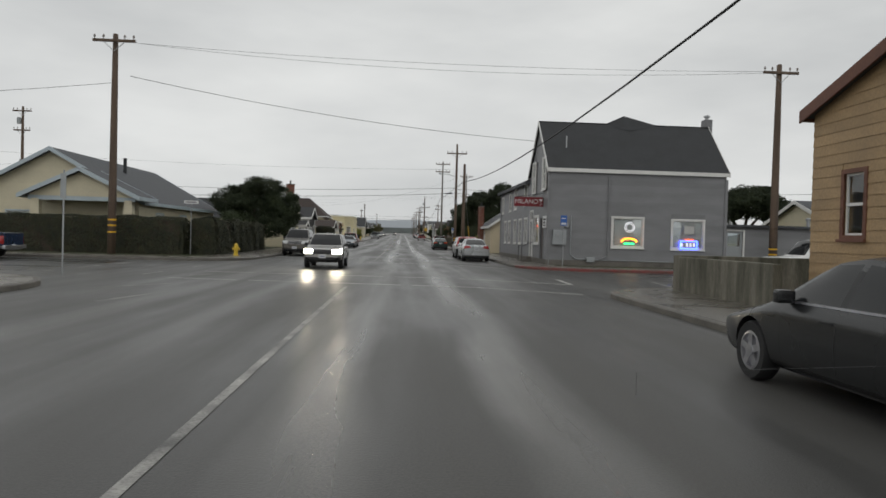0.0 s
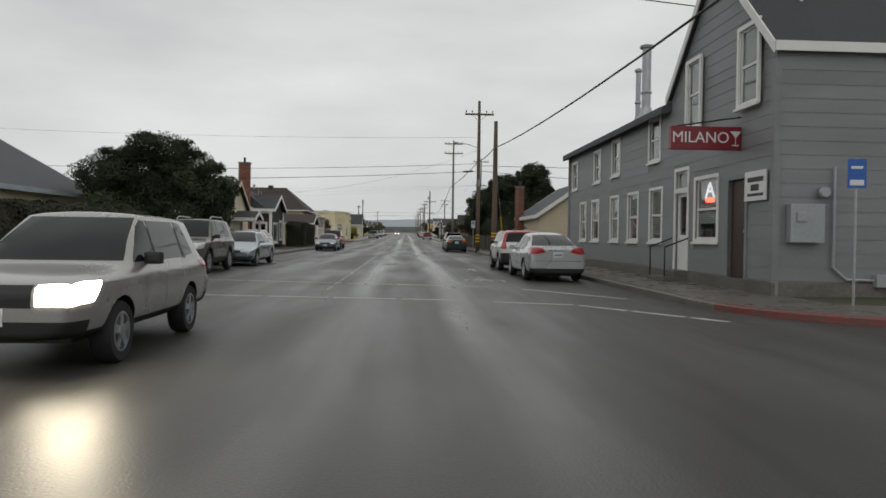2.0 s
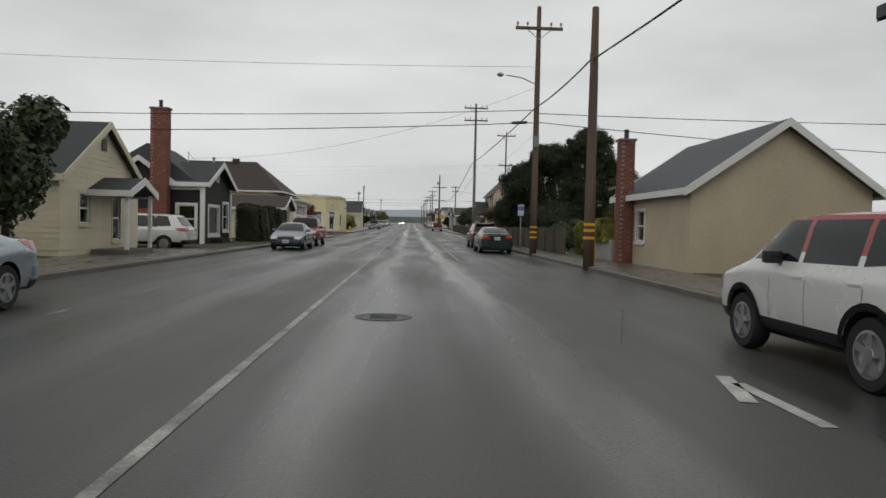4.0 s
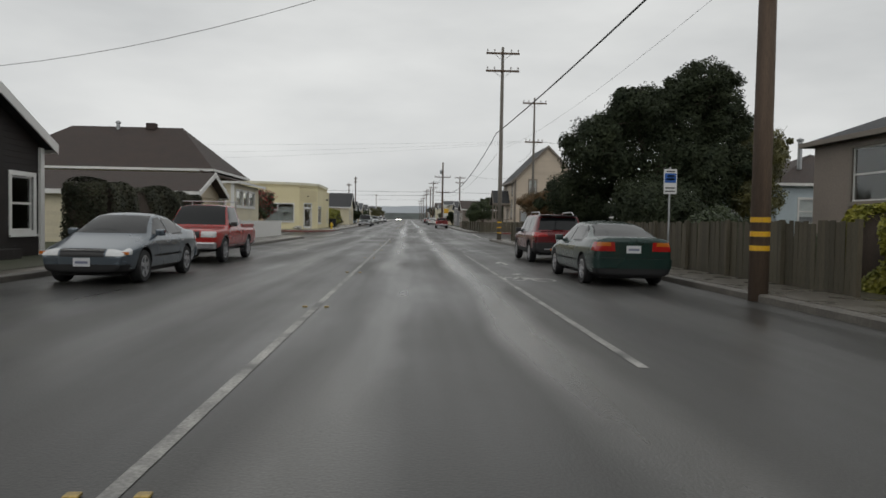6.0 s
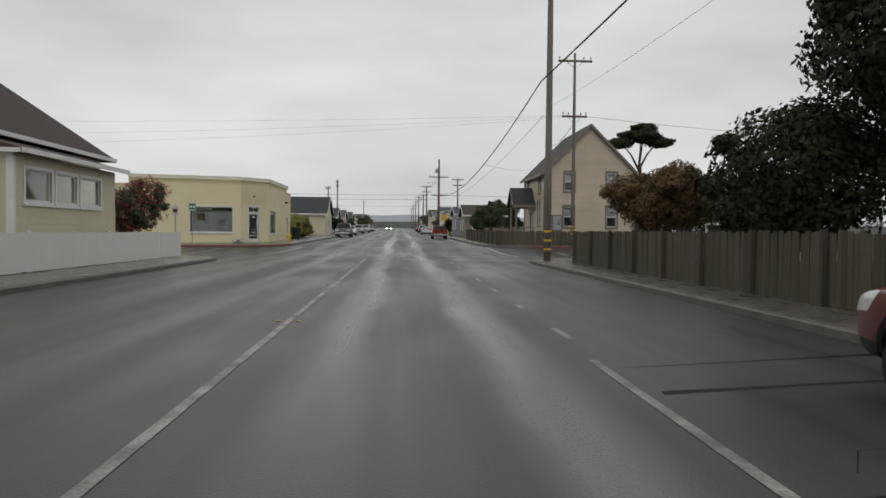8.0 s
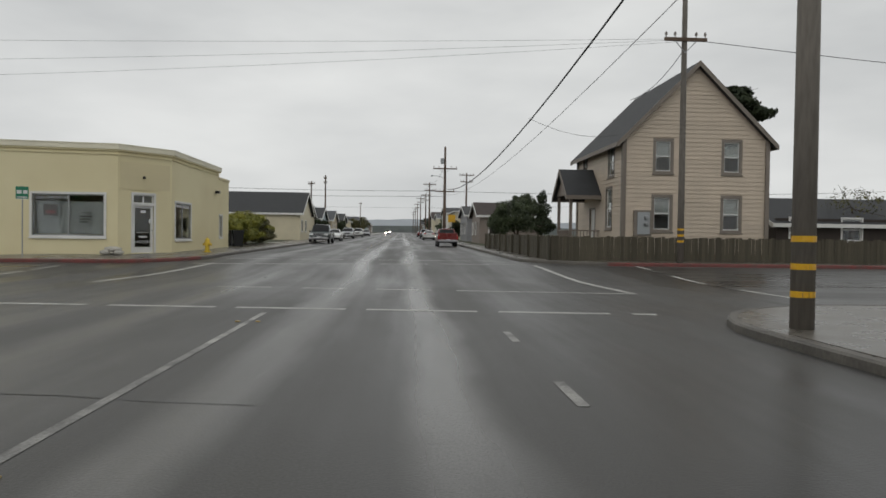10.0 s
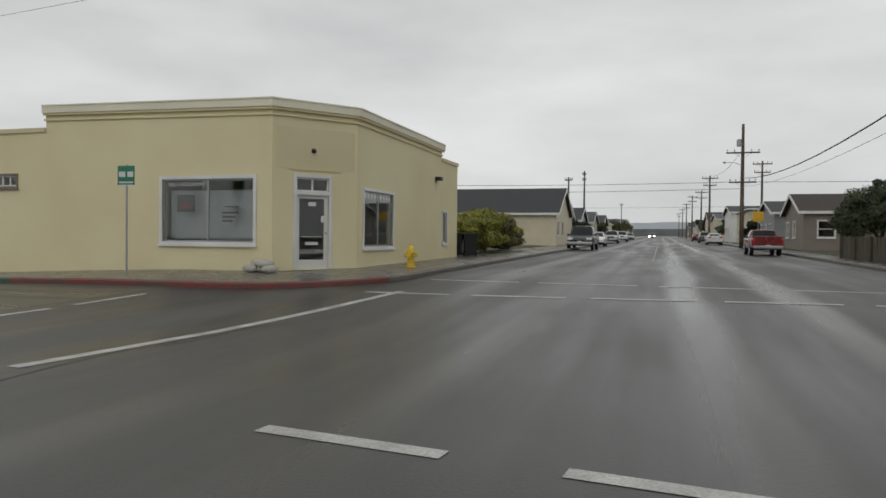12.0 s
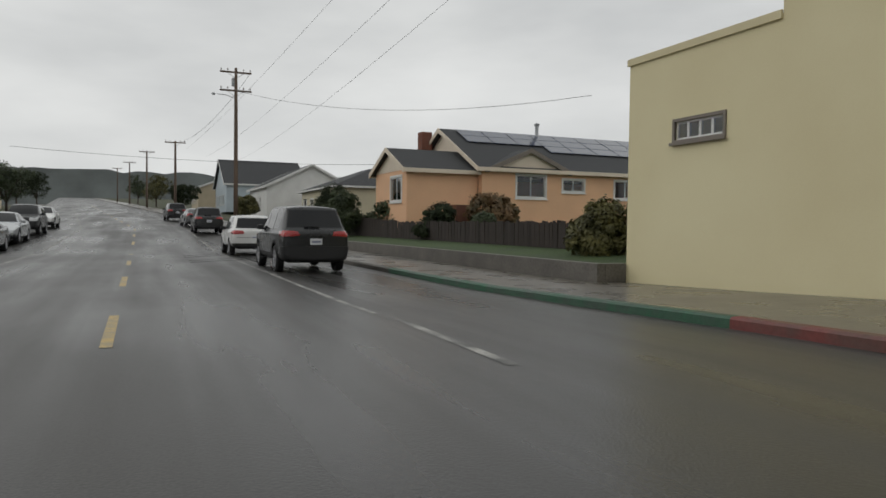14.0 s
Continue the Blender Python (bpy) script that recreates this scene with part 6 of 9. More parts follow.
# ---- vehicles ----
def car_cage(kind, L, W, H):
    """The rough cage of a body: sections from nose to tail, smoothed afterwards. Faces carry a number: 0 paint, 1 front and 2 rear screen."""
    hl, hw = L / 2, W / 2
    low = {"sedan": 0.2, "boxy": 0.24, "suv": 0.3, "pickup": 0.36}[kind]
    belt = {"sedan": 0.92, "boxy": 1.04, "suv": 0.62 * H, "pickup": 1.07}[kind]
    nose = {"sedan": 0.7, "boxy": 0.9, "suv": 0.56 * H, "pickup": 0.98}[kind]
    roof_w = {"sedan": 0.64, "boxy": 0.76, "suv": 0.73, "pickup": 0.74}[kind]
    st = []  # (y, width, bottom, top, roof or None, glass number to the next section, window)
    def sec(y, w, bot, top, roof=None, side=0, mid=0):
        st.append((y, w, bot, top, roof, side, mid))
    sec(hl, 0.82, low + 0.06, nose - 0.12)
    sec(hl - 0.05, 0.86, low + 0.02, nose - 0.03)
    sec(hl - 0.32, 0.965, low, nose + 0.03)
    if kind == "sedan":
        sec(hl - 0.95, 1.0, low, belt - 0.06)
        sec(hl - 1.2, 1.0, low, belt, "cowl", 0, 1)
        sec(hl - 1.58, 1.0, low, belt, belt + (H - belt) * 0.52, 3, 1)
        sec(hl - 2.02, 1.0, low, belt, H - 0.05, 3, 0)
        sec(-0.08, 1.0, low, belt, H, 0, 0)
        sec(-0.17, 1.0, low, belt, H, 5, 0)
        sec(-hl + 1.5, 1.0, low, belt + 0.02, H - 0.07, 5, 2)
        sec(-hl + 1.05, 1.0, low, belt + 0.04, belt + (H - belt) * 0.6, 0, 2)
        sec(-hl + 0.62, 0.99, low, belt + 0.1, "cowl", 0, 0)
        sec(-hl + 0.12, 0.95, low + 0.02, belt + 0.12)
    elif kind in ("suv", "boxy"):
        c = 0.0 if kind == "suv" else 0.28
        sec(hl - 0.85 + c * 0.6, 1.0, low, belt - 0.03)
        sec(hl - 1.12 + c, 1.0, low, belt, "cowl", 0, 1)
        sec(hl - 1.45 + c, 1.0, low, belt, belt + (H - belt) * 0.52, 3, 1)
        sec(hl - 1.85 + c, 1.0, low, belt, H - 0.05, 3, 0)
        sec(0.08, 1.0, low, belt, H, 0, 0)
        sec(-0.02, 1.0, low, belt, H, 5, 0)
        sec(-0.86, 1.0, low, belt + 0.01, H - 0.005, 0, 0)
        sec(-0.95, 1.0, low, belt + 0.01, H - 0.005, 7, 0)
        sec(-hl + 0.72, 0.99, low, belt + 0.02, H - 0.03, 0, 0)
        sec(-hl + (0.52 if kind == "suv" else 0.24), 0.985, low, belt + 0.03, H - 0.06, 0, 2)
        sec(-hl + 0.16, 0.97, low, belt + 0.02, "cowl", 0, 0)
    else:
        sec(hl - 1.1, 1.0, low, belt - 0.03)
        sec(hl - 1.38, 1.0, low, belt, "cowl", 0, 1)
        sec(hl - 1.68, 1.0, low, belt, belt + (H - belt) * 0.52, 3, 1)
        sec(hl - 2.02, 1.0, low, belt, H - 0.04, 3, 0)
        sec(-0.28, 1.0, low, belt, H, 0, 0)
        sec(-0.46, 1.0, low, belt, H - 0.04, 0, 2)
        sec(-0.56, 1.0, low, belt, "cowl", 0, 0)
        sec(-0.66, 1.0, low, belt + 0.01)
        sec(-hl + 0.3, 1.0, low + 0.04, belt + 0.01)
        sec(-hl + 0.06, 0.985, low + 0.06, belt + 0.01)
    sec(-hl + 0.04, 0.92, low + 0.03, belt + (0.11 if kind == "sedan" else 0.0))
    sec(-hl, 0.89, low + 0.06, belt + (0.05 if kind == "sedan" else -0.06))
    bm = bmesh.new()
    rows = []
    for y, w, bot, top, roof, side, mid in st:
        x = hw * w
        zm = bot + (belt - bot) * 0.48
        half = [(x * 0.86, bot), (x * 0.965, bot + 0.1), (x, zm), (x * 0.985, min(belt - 0.1, top - 0.06))]
        if roof is None:
            half += [(x * 0.9, top - 0.03), (x * 0.72, top), (0, top + 0.02)]
        elif roof == "cowl":
            half += [(x * 0.93, top - 0.015), (x * 0.82, top + 0.015), (0, top + 0.035)]
        else:
            k = (roof - belt) / (H - belt)
            half += [(x * 0.935, belt + 0.005), (x * (0.86 + (roof_w - 0.86) * k), roof - 0.035), (0, roof + 0.012)]
        ring = [(0, y, bot)] + [(a, y, z) for a, z in half] + [(-a, y, z) for a, z in half[-2::-1]]
        rows.append([bm.verts.new(p) for p in ring])
    n = len(rows[0])
    for i, (a, b) in enumerate(zip(rows, rows[1:])):
        side, mid = st[i][5], st[i][6]
        for k in range(n):
            f = bm.faces.new((a[k], a[(k + 1) % n], b[(k + 1) % n], b[k]))
            if k in (6, 7) and mid:
                f.material_index = mid
    bm.faces.new(rows[0][::-1])
    bm.faces.new(rows[-1])
    bmesh.ops.recalc_face_normals(bm, faces=bm.faces)
    bm.verts.index_update()
    cl = bm.edges.layers.float.new("crease_edge")
    for e in bm.edges:
        ms = {f.material_index for f in e.link_faces}
        if len(ms) > 1:
            e[cl] = 0.5
        i, j = e.verts[0].index, e.verts[1].index
        if i // n != j // n and i % n in (4, 10) and j % n in (4, 10):
            e[cl] = 0.4
        if i // n == j // n and i // n in (0, len(rows) - 1):
            e[cl] = 0.35
        if i // n == j // n == len(rows) - 2:
            e[cl] = 0.5
        if i // n != j // n and i % n in (5, 6, 8, 9) and i % n == j % n:
            e[cl] = max(e[cl], 0.5)
    me = bpy.data.meshes.new("cage")
    bm.to_mesh(me)
    bm.free()
    for _ in range(9):
        me.materials.append(None)
    return me, belt, low, nose


def car(label, L=4.6, W=1.78, H=1.45, kind="sedan", colour="silver", two_tone=None, wheel=0.33, lit=False,
        trim_low=False, rails=False, amber=False, chrome=False, level=2, name="car", flares=False):
    """A parked vehicle, front towards +y, standing on z = 0."""
    t = thing(name, label, "car" if kind != "pickup" else "pickup truck")
    hl, hw = L / 2, W / 2
    cage, belt, low, nose = car_cage(kind, L, W, H)
    wf, wr = hl - (0.88 if kind != "pickup" else 0.95), -hl + (0.95 if kind != "pickup" else 1.2)
    tmp = new("cage", cage)
    sub = tmp.modifiers.new("round", "SUBSURF")
    sub.levels = sub.render_levels = level
    cut_bm = bmesh.new()
    for yc in (wf, wr):
        tube(cut_bm, (-hw - 0.2, yc, wheel), (hw + 0.2, yc, wheel), wheel + 0.055, sides=22)
    bmesh.ops.recalc_face_normals(cut_bm, faces=cut_bm.faces)
    cut_me = bpy.data.meshes.new("arch")
    cut_bm.to_mesh(cut_me)
    cut_bm.free()
    cut_me.materials.append(None)
    cutter = new("arch", cut_me)
    bo = tmp.modifiers.new("arches", "BOOLEAN")
    bo.object, bo.operation, bo.solver = cutter, "DIFFERENCE", "EXACT"
    dg = bpy.context.evaluated_depsgraph_get()
    full = bpy.data.meshes.new_from_object(tmp.evaluated_get(dg))
    bpy.data.objects.remove(tmp)
    bpy.data.objects.remove(cutter)
    bm = bmesh.new()
    bm.from_mesh(full)
    tree = BVHTree.FromBMesh(bm)
    bump_z = 0.6 if kind in ("sedan",) else (0.7 if kind != "pickup" else 0.55)
    deck = belt + 0.12
    # outlines of lamps and windows: seen from the side as (y, z), from behind or before as (share of the half width, z)
    rear, flank, amber_rear, front, front_flank = {
        "modern": ([(0.4, 0.88), (0.52, 1.0), (1.1, 1.05), (1.1, 0.82), (0.74, 0.82)], [(-hl - 0.1, 0.82), (-hl + 0.18, 0.84), (-hl + 0.56, 1.0), (-hl + 0.24, 1.04), (-hl - 0.1, 1.05)], None,
                   [(0.42, 0.56), (0.46, 0.63), (1.1, 0.78), (1.1, 0.64)], [(hl + 0.1, 0.6), (hl - 0.25, 0.64), (hl - 0.85, 0.8), (hl - 0.3, 0.76), (hl + 0.1, 0.66)]),
        "older": ([(0.44, 0.76), (0.46, 0.95), (1.1, 0.95), (1.1, 0.76)], [(-hl - 0.1, 0.76), (-hl + 0.26, 0.77), (-hl + 0.2, 0.95), (-hl - 0.1, 0.95)], [(0.54, 0.87), (0.56, 0.95), (1.1, 0.95), (1.1, 0.87)],
                  [(0.5, 0.56), (0.5, 0.7), (1.1, 0.7), (1.1, 0.56)], [(hl + 0.1, 0.56), (hl - 0.3, 0.58), (hl - 0.34, 0.7), (hl + 0.1, 0.7)]),
        "suv": ([(0.46, belt - 0.13), (0.5, belt - 0.02), (1.1, belt + 0.01), (1.1, belt - 0.17)], [(-hl - 0.1, belt - 0.17), (-hl + 0.3, belt - 0.14), (-hl + 0.52, belt - 0.02), (-hl - 0.1, belt + 0.01)], None,
                [(0.5, nose - 0.22), (0.5, nose - 0.04), (1.1, nose - 0.02), (1.1, nose - 0.22)], [(hl + 0.1, nose - 0.22), (hl - 0.3, nose - 0.2), (hl - 0.46, nose - 0.02), (hl + 0.1, nose - 0.02)]),
        "boxy": ([(0.76, 0.86), (0.72, 1.46), (1.1, 1.46), (1.1, 0.86)], [(-hl - 0.1, 0.86), (-hl + 0.28, 0.9), (-hl + 0.34, 1.46), (-hl - 0.1, 1.46)], None,
                 [(0.5, 0.64), (0.5, 0.86), (1.1, 0.86), (1.1, 0.64)], [(hl + 0.1, 0.64), (hl - 0.25, 0.66), (hl - 0.25, 0.86), (hl + 0.1, 0.86)]),
        "pickup": ([(0.82, 0.66), (0.82, 1.02), (1.1, 1.02), (1.1, 0.66)], [(-hl - 0.1, 0.66), (-hl + 0.14, 0.66), (-hl + 0.14, 1.02), (-hl - 0.1, 1.02)], None,
                   [(0.5, 0.76), (0.5, 0.93), (1.1, 0.93), (1.1, 0.76)], [(hl + 0.1, 0.76), (hl - 0.2, 0.77), (hl - 0.2, 0.93), (hl + 0.1, 0.93)]),
    }[("older" if amber or lit else "modern") if kind == "sedan" else kind]
    head_z = (front[0][1], front[1][1])
    tail_z = (rear[0][1], rear[1][1])
    fwd = 0.28 if kind == "boxy" else 0.0
    top, sill = H - 0.1, belt + 0.03
    if kind == "sedan":
        glass = [[(hl - 1.42, sill), (-0.08, sill + 0.01), (-0.08, top), (hl - 2.0, top - 0.02)], [(-0.17, sill + 0.01), (-hl + 1.24, sill + 0.03), (-hl + 1.42, top - 0.06), (-0.17, top)], [(-hl + 1.21, sill + 0.03), (-hl + 0.95, sill + 0.1), (-hl + 1.38, top - 0.08)]]
        screens = [("windscreen", 1, belt + 0.05, H - 0.07, 0.82, 0.6), ("rear_window", -1, deck + 0.02, H - 0.09, 0.76, 0.56)]
    elif kind == "pickup":
        glass = [[(hl - 1.62, sill), (-0.3, sill + 0.01), (-0.3, top), (hl - 2.0, top)]]
        screens = [("windscreen", 1, belt + 0.05, H - 0.06, 0.84, 0.68), ("rear_window", -1, belt + 0.1, H - 0.1, 0.76, 0.64)]
    else:
        glass = [[(hl - 1.3 + fwd, sill), (0.1, sill), (0.1, top), (hl - 1.8 + fwd, top)], [(0.02, sill), (-0.86, sill + 0.01), (-0.86, top), (0.02, top)], [(-0.94, sill + 0.01), (-hl + 0.66, sill + 0.05), (-hl + 0.84, top - 0.02), (-0.94, top)]]
        screens = [("windscreen", 1, belt + 0.05, H - 0.07, 0.84, 0.66), ("rear_window", -1, belt + 0.08, H - 0.14, 0.78, 0.66)]

    def inside(poly, u, v):
        hit = False
        for (a, b), (p, q) in zip(poly, poly[1:] + poly[:1]):
            if (b > v) != (q > v) and u < (p - a) * (v - b) / (q - b) + a:
                hit = not hit
        return hit
    stencils = []
    for k, g in enumerate(glass):
        stencils.append(("side_window%d" % k, "x", g, lambda f: abs(f.normal.x) > 0.3))
    for nm, sgn, z0, z1, k0, k1 in screens:
        stencils.append((nm, "y", [(-k0 * hw, z0), (k0 * hw, z0), (k1 * hw, z1), (-k1 * hw, z1)], lambda f, sgn=sgn: f.normal.y * sgn > 0.12 and f.calc_center_median().y * sgn > (0 if kind != "pickup" or sgn > 0 else 0.2) and (kind != "pickup" or f.calc_center_median().y > -1.0)))
    for nm, sgn, poly, side in (("indicator", -1, amber_rear, None), ("tail_light", -1, rear, flank), ("headlight", 1, front, front_flank)):
        for m in (-1, 1):
            tail = "l" if m < 0 else "r"
            if poly:
                stencils.append((nm + tail, "y", [(x * hw * m, z) for x, z in poly], lambda f, sgn=sgn: f.normal.y * sgn > 0.35 and f.calc_center_median().y * sgn > hl - 0.7))
            if side:
                stencils.append((nm + tail, "x", side, lambda f, m=m, sgn=sgn: f.normal.x * m > 0.3 and f.normal.y * sgn <= 0.35 + 0.3))
    for nm, axis, poly, test in stencils:
        us, vs = [q[0] for q in poly], [q[1] for q in poly]
        for (a, b), (p, q) in zip(poly, poly[1:] + poly[:1]):
            bm.normal_update()
            near = []
            for f in bm.faces:
                if not test(f):
                    continue
                fu = [v.co.y if axis == "x" else v.co.x for v in f.verts]
                fv = [v.co.z for v in f.verts]
                if max(fu) > min(us) and min(fu) < max(us) and max(fv) > min(vs) and min(fv) < max(vs):
                    near.append(f)
            geom = set(near)
            for f in near:
                geom.update(f.edges)
                geom.update(f.verts)
            no = Vector((0, q - b, a - p)) if axis == "x" else Vector((q - b, 0, a - p))
            co = Vector((0, a, b)) if axis == "x" else Vector((a, 0, b))
            if near and no.length > 1e-6:
                bmesh.ops.bisect_plane(bm, geom=list(geom), plane_co=co, plane_no=no.normalized(), dist=1e-4)
    for axis, v in [("z", low + 0.2), ("z", low + 0.1), ("z", bump_z), ("x", 0.46 * hw), ("x", -0.46 * hw), ("z", head_z[0] - 0.02), ("z", head_z[1])]:
        no = Vector((axis == "x", axis == "y", axis == "z"))
        bmesh.ops.bisect_plane(bm, geom=list(bm.verts) + list(bm.edges) + list(bm.faces), plane_co=no * v, plane_no=no, dist=1e-4)
    bm.faces.ensure_lookup_table()
    bm.faces.index_update()
    bm.verts.index_update()
    bm.normal_update()
    zones = {}
    for f in bm.faces:
        c, nn = f.calc_center_median(), f.normal
        key = "body"
        for nm, axis, poly, test in stencils:
            if inside(poly, c.y if axis == "x" else c.x, c.z) and test(f):
                key = nm
                break
        if key == "body":
            k = abs(c.x) / hw
            to_wheel = min((Vector((0, c.y, c.z)) - Vector((0, w, wheel))).length for w in (wf, wr))
            if c.y > hl - 0.2 and k < 0.46 and head_z[0] - 0.02 < c.z < head_z[1] and nn.y > 0.3:
                key = "grille"
            elif c.y > hl - 0.3 and c.z < low + 0.2 and nn.y > 0.1:
                key = "front_valance"
            elif c.y < -hl + 0.3 and c.z < (bump_z if trim_low or kind == "boxy" else low + 0.2) and nn.y < -0.1:
                key = "rear_valance"
            elif c.y < -hl + 0.34 and c.z < bump_z and nn.y < -0.1:
                key = "rear_bumper"
            elif abs(to_wheel - wheel - 0.055) < 0.012 and abs(nn.x) < 0.5:
                key = "wheel_arch"
            elif c.z < low + (0.2 if trim_low else 0.1) and abs(nn.x) > 0.25 or nn.z < -0.6 and c.z < low + 0.3:
                key = "sill"
            elif kind in ("suv", "sedan") and sill < c.z < top - 0.03 and glass[-1][0][0] - 0.05 < c.y < 0.2 and abs(nn.x) > 0.3:
                key = "door_pillar" + ("l" if c.x < 0 else "r") + ("f" if c.y > -0.5 else "b")
            elif two_tone and c.z > belt + 0.12:
                key = "roof"
        if key.startswith("side_window"):
            key += "l" if c.x < 0 else "r"
        if key == "wheel_arch":
            key += ("l" if c.x < 0 else "r") + ("f" if c.y > 0 else "b")
        zones.setdefault(key, []).append(f.index)
    look_of = {"body": colour, "rear_bumper": colour, "windscreen": "car_glass", "rear_window": "car_glass", "tail_light": "lens_red", "headlight": "headlamp" if lit else "lens_clear", "grille": "black_trim", "indicator": "lens_amber", "door_pillar": "black_trim",
               "front_valance": "black_trim" if kind != "pickup" or flares else "alloy", "rear_valance": "black_trim" if kind != "pickup" else "alloy", "wheel_arch": "black_trim", "sill": "black_trim", "roof": two_tone}
    bm.faces.ensure_lookup_table()
    for key, ids in zones.items():
        plain = key[:-1] if key[:4] in ("tail", "head", "indi") else key
        plain = "side_window" if key.startswith("side_window") else "wheel_arch" if key.startswith("wheel_arch") else "door_pillar" if key.startswith("door_pillar") else plain
        mat = look_of.get(plain, "car_glass")
        b2 = bmesh.new()
        vm = {}
        for i in ids:
            vs = []
            for v in bm.faces[i].verts:
                if v.index not in vm:
                    vm[v.index] = b2.verts.new(v.co)
                vs.append(vm[v.index])
            try:
                b2.faces.new(vs)
            except ValueError:
                pass
        if plain in ("tail_light", "headlight", "grille", "indicator"):
            b2.normal_update()
            for v in b2.verts:
                v.co += v.normal * 0.004
        if plain in ("rear_bumper", "rear_valance"):
            b2.normal_update()
            bmesh.ops.solidify(b2, geom=list(b2.faces), thickness=-0.03 if plain == "rear_bumper" else -0.018)
        ob = part(plain, b2, mat, t, smooth_shade=True)
        ob.data.set_sharp_from_angle(angle=radians(40))
    bm.free()

    def skin(p, way):
        hit = tree.ray_cast(Vector(p), Vector(way))[0]
        return hit if hit is not None else Vector(p)
    for sgn in (-1, 1):
        base = skin((sgn * 3, hl - (1.62 if kind != "pickup" else 1.8), belt - 0.01), (-sgn, 0, 0))
        part("wing_mirror", boxes((base.x - 0.02 if sgn > 0 else base.x - 0.17, base.x + 0.17 if sgn > 0 else base.x + 0.02, base.y - 0.06, base.y + 0.06, belt + 0.0, belt + 0.14), bevel=0.04), colour if kind == "sedan" else "black_trim", t)
        for yd in ((0.02, -0.92) if kind != "pickup" else (-0.1,)):
            h = skin((sgn * 3, yd, belt - 0.12), (-sgn, 0, 0))
            part("door_handle", boxes((h.x - 0.012, h.x + 0.012, yd - 0.1, yd + 0.1, belt - 0.135, belt - 0.105), bevel=0.008), "alloy" if chrome else colour, t)
        for yd in ((hl - 1.5, -0.12, -1.02) if kind != "pickup" else (hl - 1.65, -0.42)):
            seam = bmesh.new()
            zs = [low + 0.14 + (belt - 0.06 - low - 0.14) * k / 6 for k in range(7)]
            pts = [skin((sgn * 3, yd, z), (-sgn, 0, 0)) for z in zs]
            strip = [[seam.verts.new((p.x + sgn * 0.0015, yd + d, p.z)) for d in (-0.005, 0.005)] for p in pts]
            for a, b in zip(strip, strip[1:]):
                seam.faces.new((a[0], a[1], b[1], b[0]))
            part("door_seam", seam, "black_trim", t)
        if rails:
            rail = bmesh.new()
            xr = sgn * hw * 0.62
            ys = (hl - 2.0, hl - 2.25, -hl + 0.95, -hl + 0.7)
            zs = (H - 0.05, H + 0.06, H + 0.05, H - 0.06)
            for j in range(3):
                tube(rail, (xr, ys[j], zs[j]), (xr, ys[j + 1], zs[j + 1]), 0.02, sides=6)
            part("roof_rail", rail, "alloy", t)
        if amber:
            q = skin((sgn * hw * 0.86, hl + 2, head_z[0] + 0.05), (0, -1, 0))
            part("indicator", boxes((q.x - 0.07, q.x + 0.07, q.y - 0.04, q.y + 0.01, q.z - 0.03, q.z + 0.03), bevel=0.012), "lens_amber", t)
        def strip_along(name, pts, half, mat):
            """A thin strip laid on the flank along (y, z) points."""
            sb = bmesh.new()
            fine = [Vector((0, *a)).lerp(Vector((0, *b)), k / 6) for a, b in zip(pts, pts[1:]) for k in range(6)] + [Vector((0, *pts[-1]))]
            prev = None
            for q in fine:
                h = [skin((sgn * 3, q.y, q.z + d), (-sgn, 0, 0)) for d in (-half, half)]
                cur = [sb.verts.new((h[j].x + sgn * (0.006 if j else 0.008), q.y, q.z + (-half, half)[j])) for j in (0, 1)]
                if prev:
                    sb.faces.new((prev[0], prev[1], cur[1], cur[0]))
                prev = cur
            bmesh.ops.solidify(sb, geom=list(sb.faces), thickness=0.006)
            part(name, sb, mat, t)
        if amber:
            strip_along("side_strip", [(wr + wheel + 0.12, 0.52), (wf - wheel - 0.12, 0.52)], 0.022, "black_trim")
        if rails or (kind == "sedan" and not amber):
            strip_along("window_trim", [(glass[-1][1][0] + 0.02, sill - 0.0), (hl - 1.4 + fwd, sill - 0.012)], 0.011, "alloy")
        if flares:
            strip_along("side_strip", [(wr + wheel + 0.14, 0.5), (wf - wheel - 0.14, 0.5)], 0.02, "alloy")
        if trim_low or flares:
            for w in (wf, wr):
                ab = bmesh.new()
                prev = None
                for k in range(15):
                    an = math.pi * (k / 14 * 1.1 - 0.05)
                    cur = []
                    for r in (wheel + 0.05, wheel + (0.085 if flares else 0.12)):
                        y, z = w + r * math.cos(an), wheel + r * math.sin(an)
                        h = skin((sgn * 3, w + (wheel + 0.14) * math.cos(an), wheel + (wheel + 0.14) * math.sin(an)), (-sgn, 0, 0))
                        cur.append(ab.verts.new((h.x + sgn * 0.01, y, z)))
                    if prev:
                        ab.faces.new((prev[0], prev[1], cur[1], cur[0]))
                    prev = cur
                bmesh.ops.solidify(ab, geom=list(ab.faces), thickness=0.02)
                part("arch_trim", ab, "alloy" if flares else "black_trim", t)
    if kind == "sedan":
        for sgn in (-1, 1):
            part("bumper_reflector", boxes((sgn * hw * 0.74 - 0.09, sgn * hw * 0.74 + 0.09, -hl - 0.014, -hl + 0.06, 0.42, 0.46), bevel=0.01), "lens_red", t)
        if not amber:
            q = skin((0, -hl - 2, 0.94), (0, 1, 0))
            part("boot_trim", boxes((-0.34, 0.34, q.y - 0.012, q.y + 0.02, 0.925, 0.955), bevel=0.006), "alloy", t)
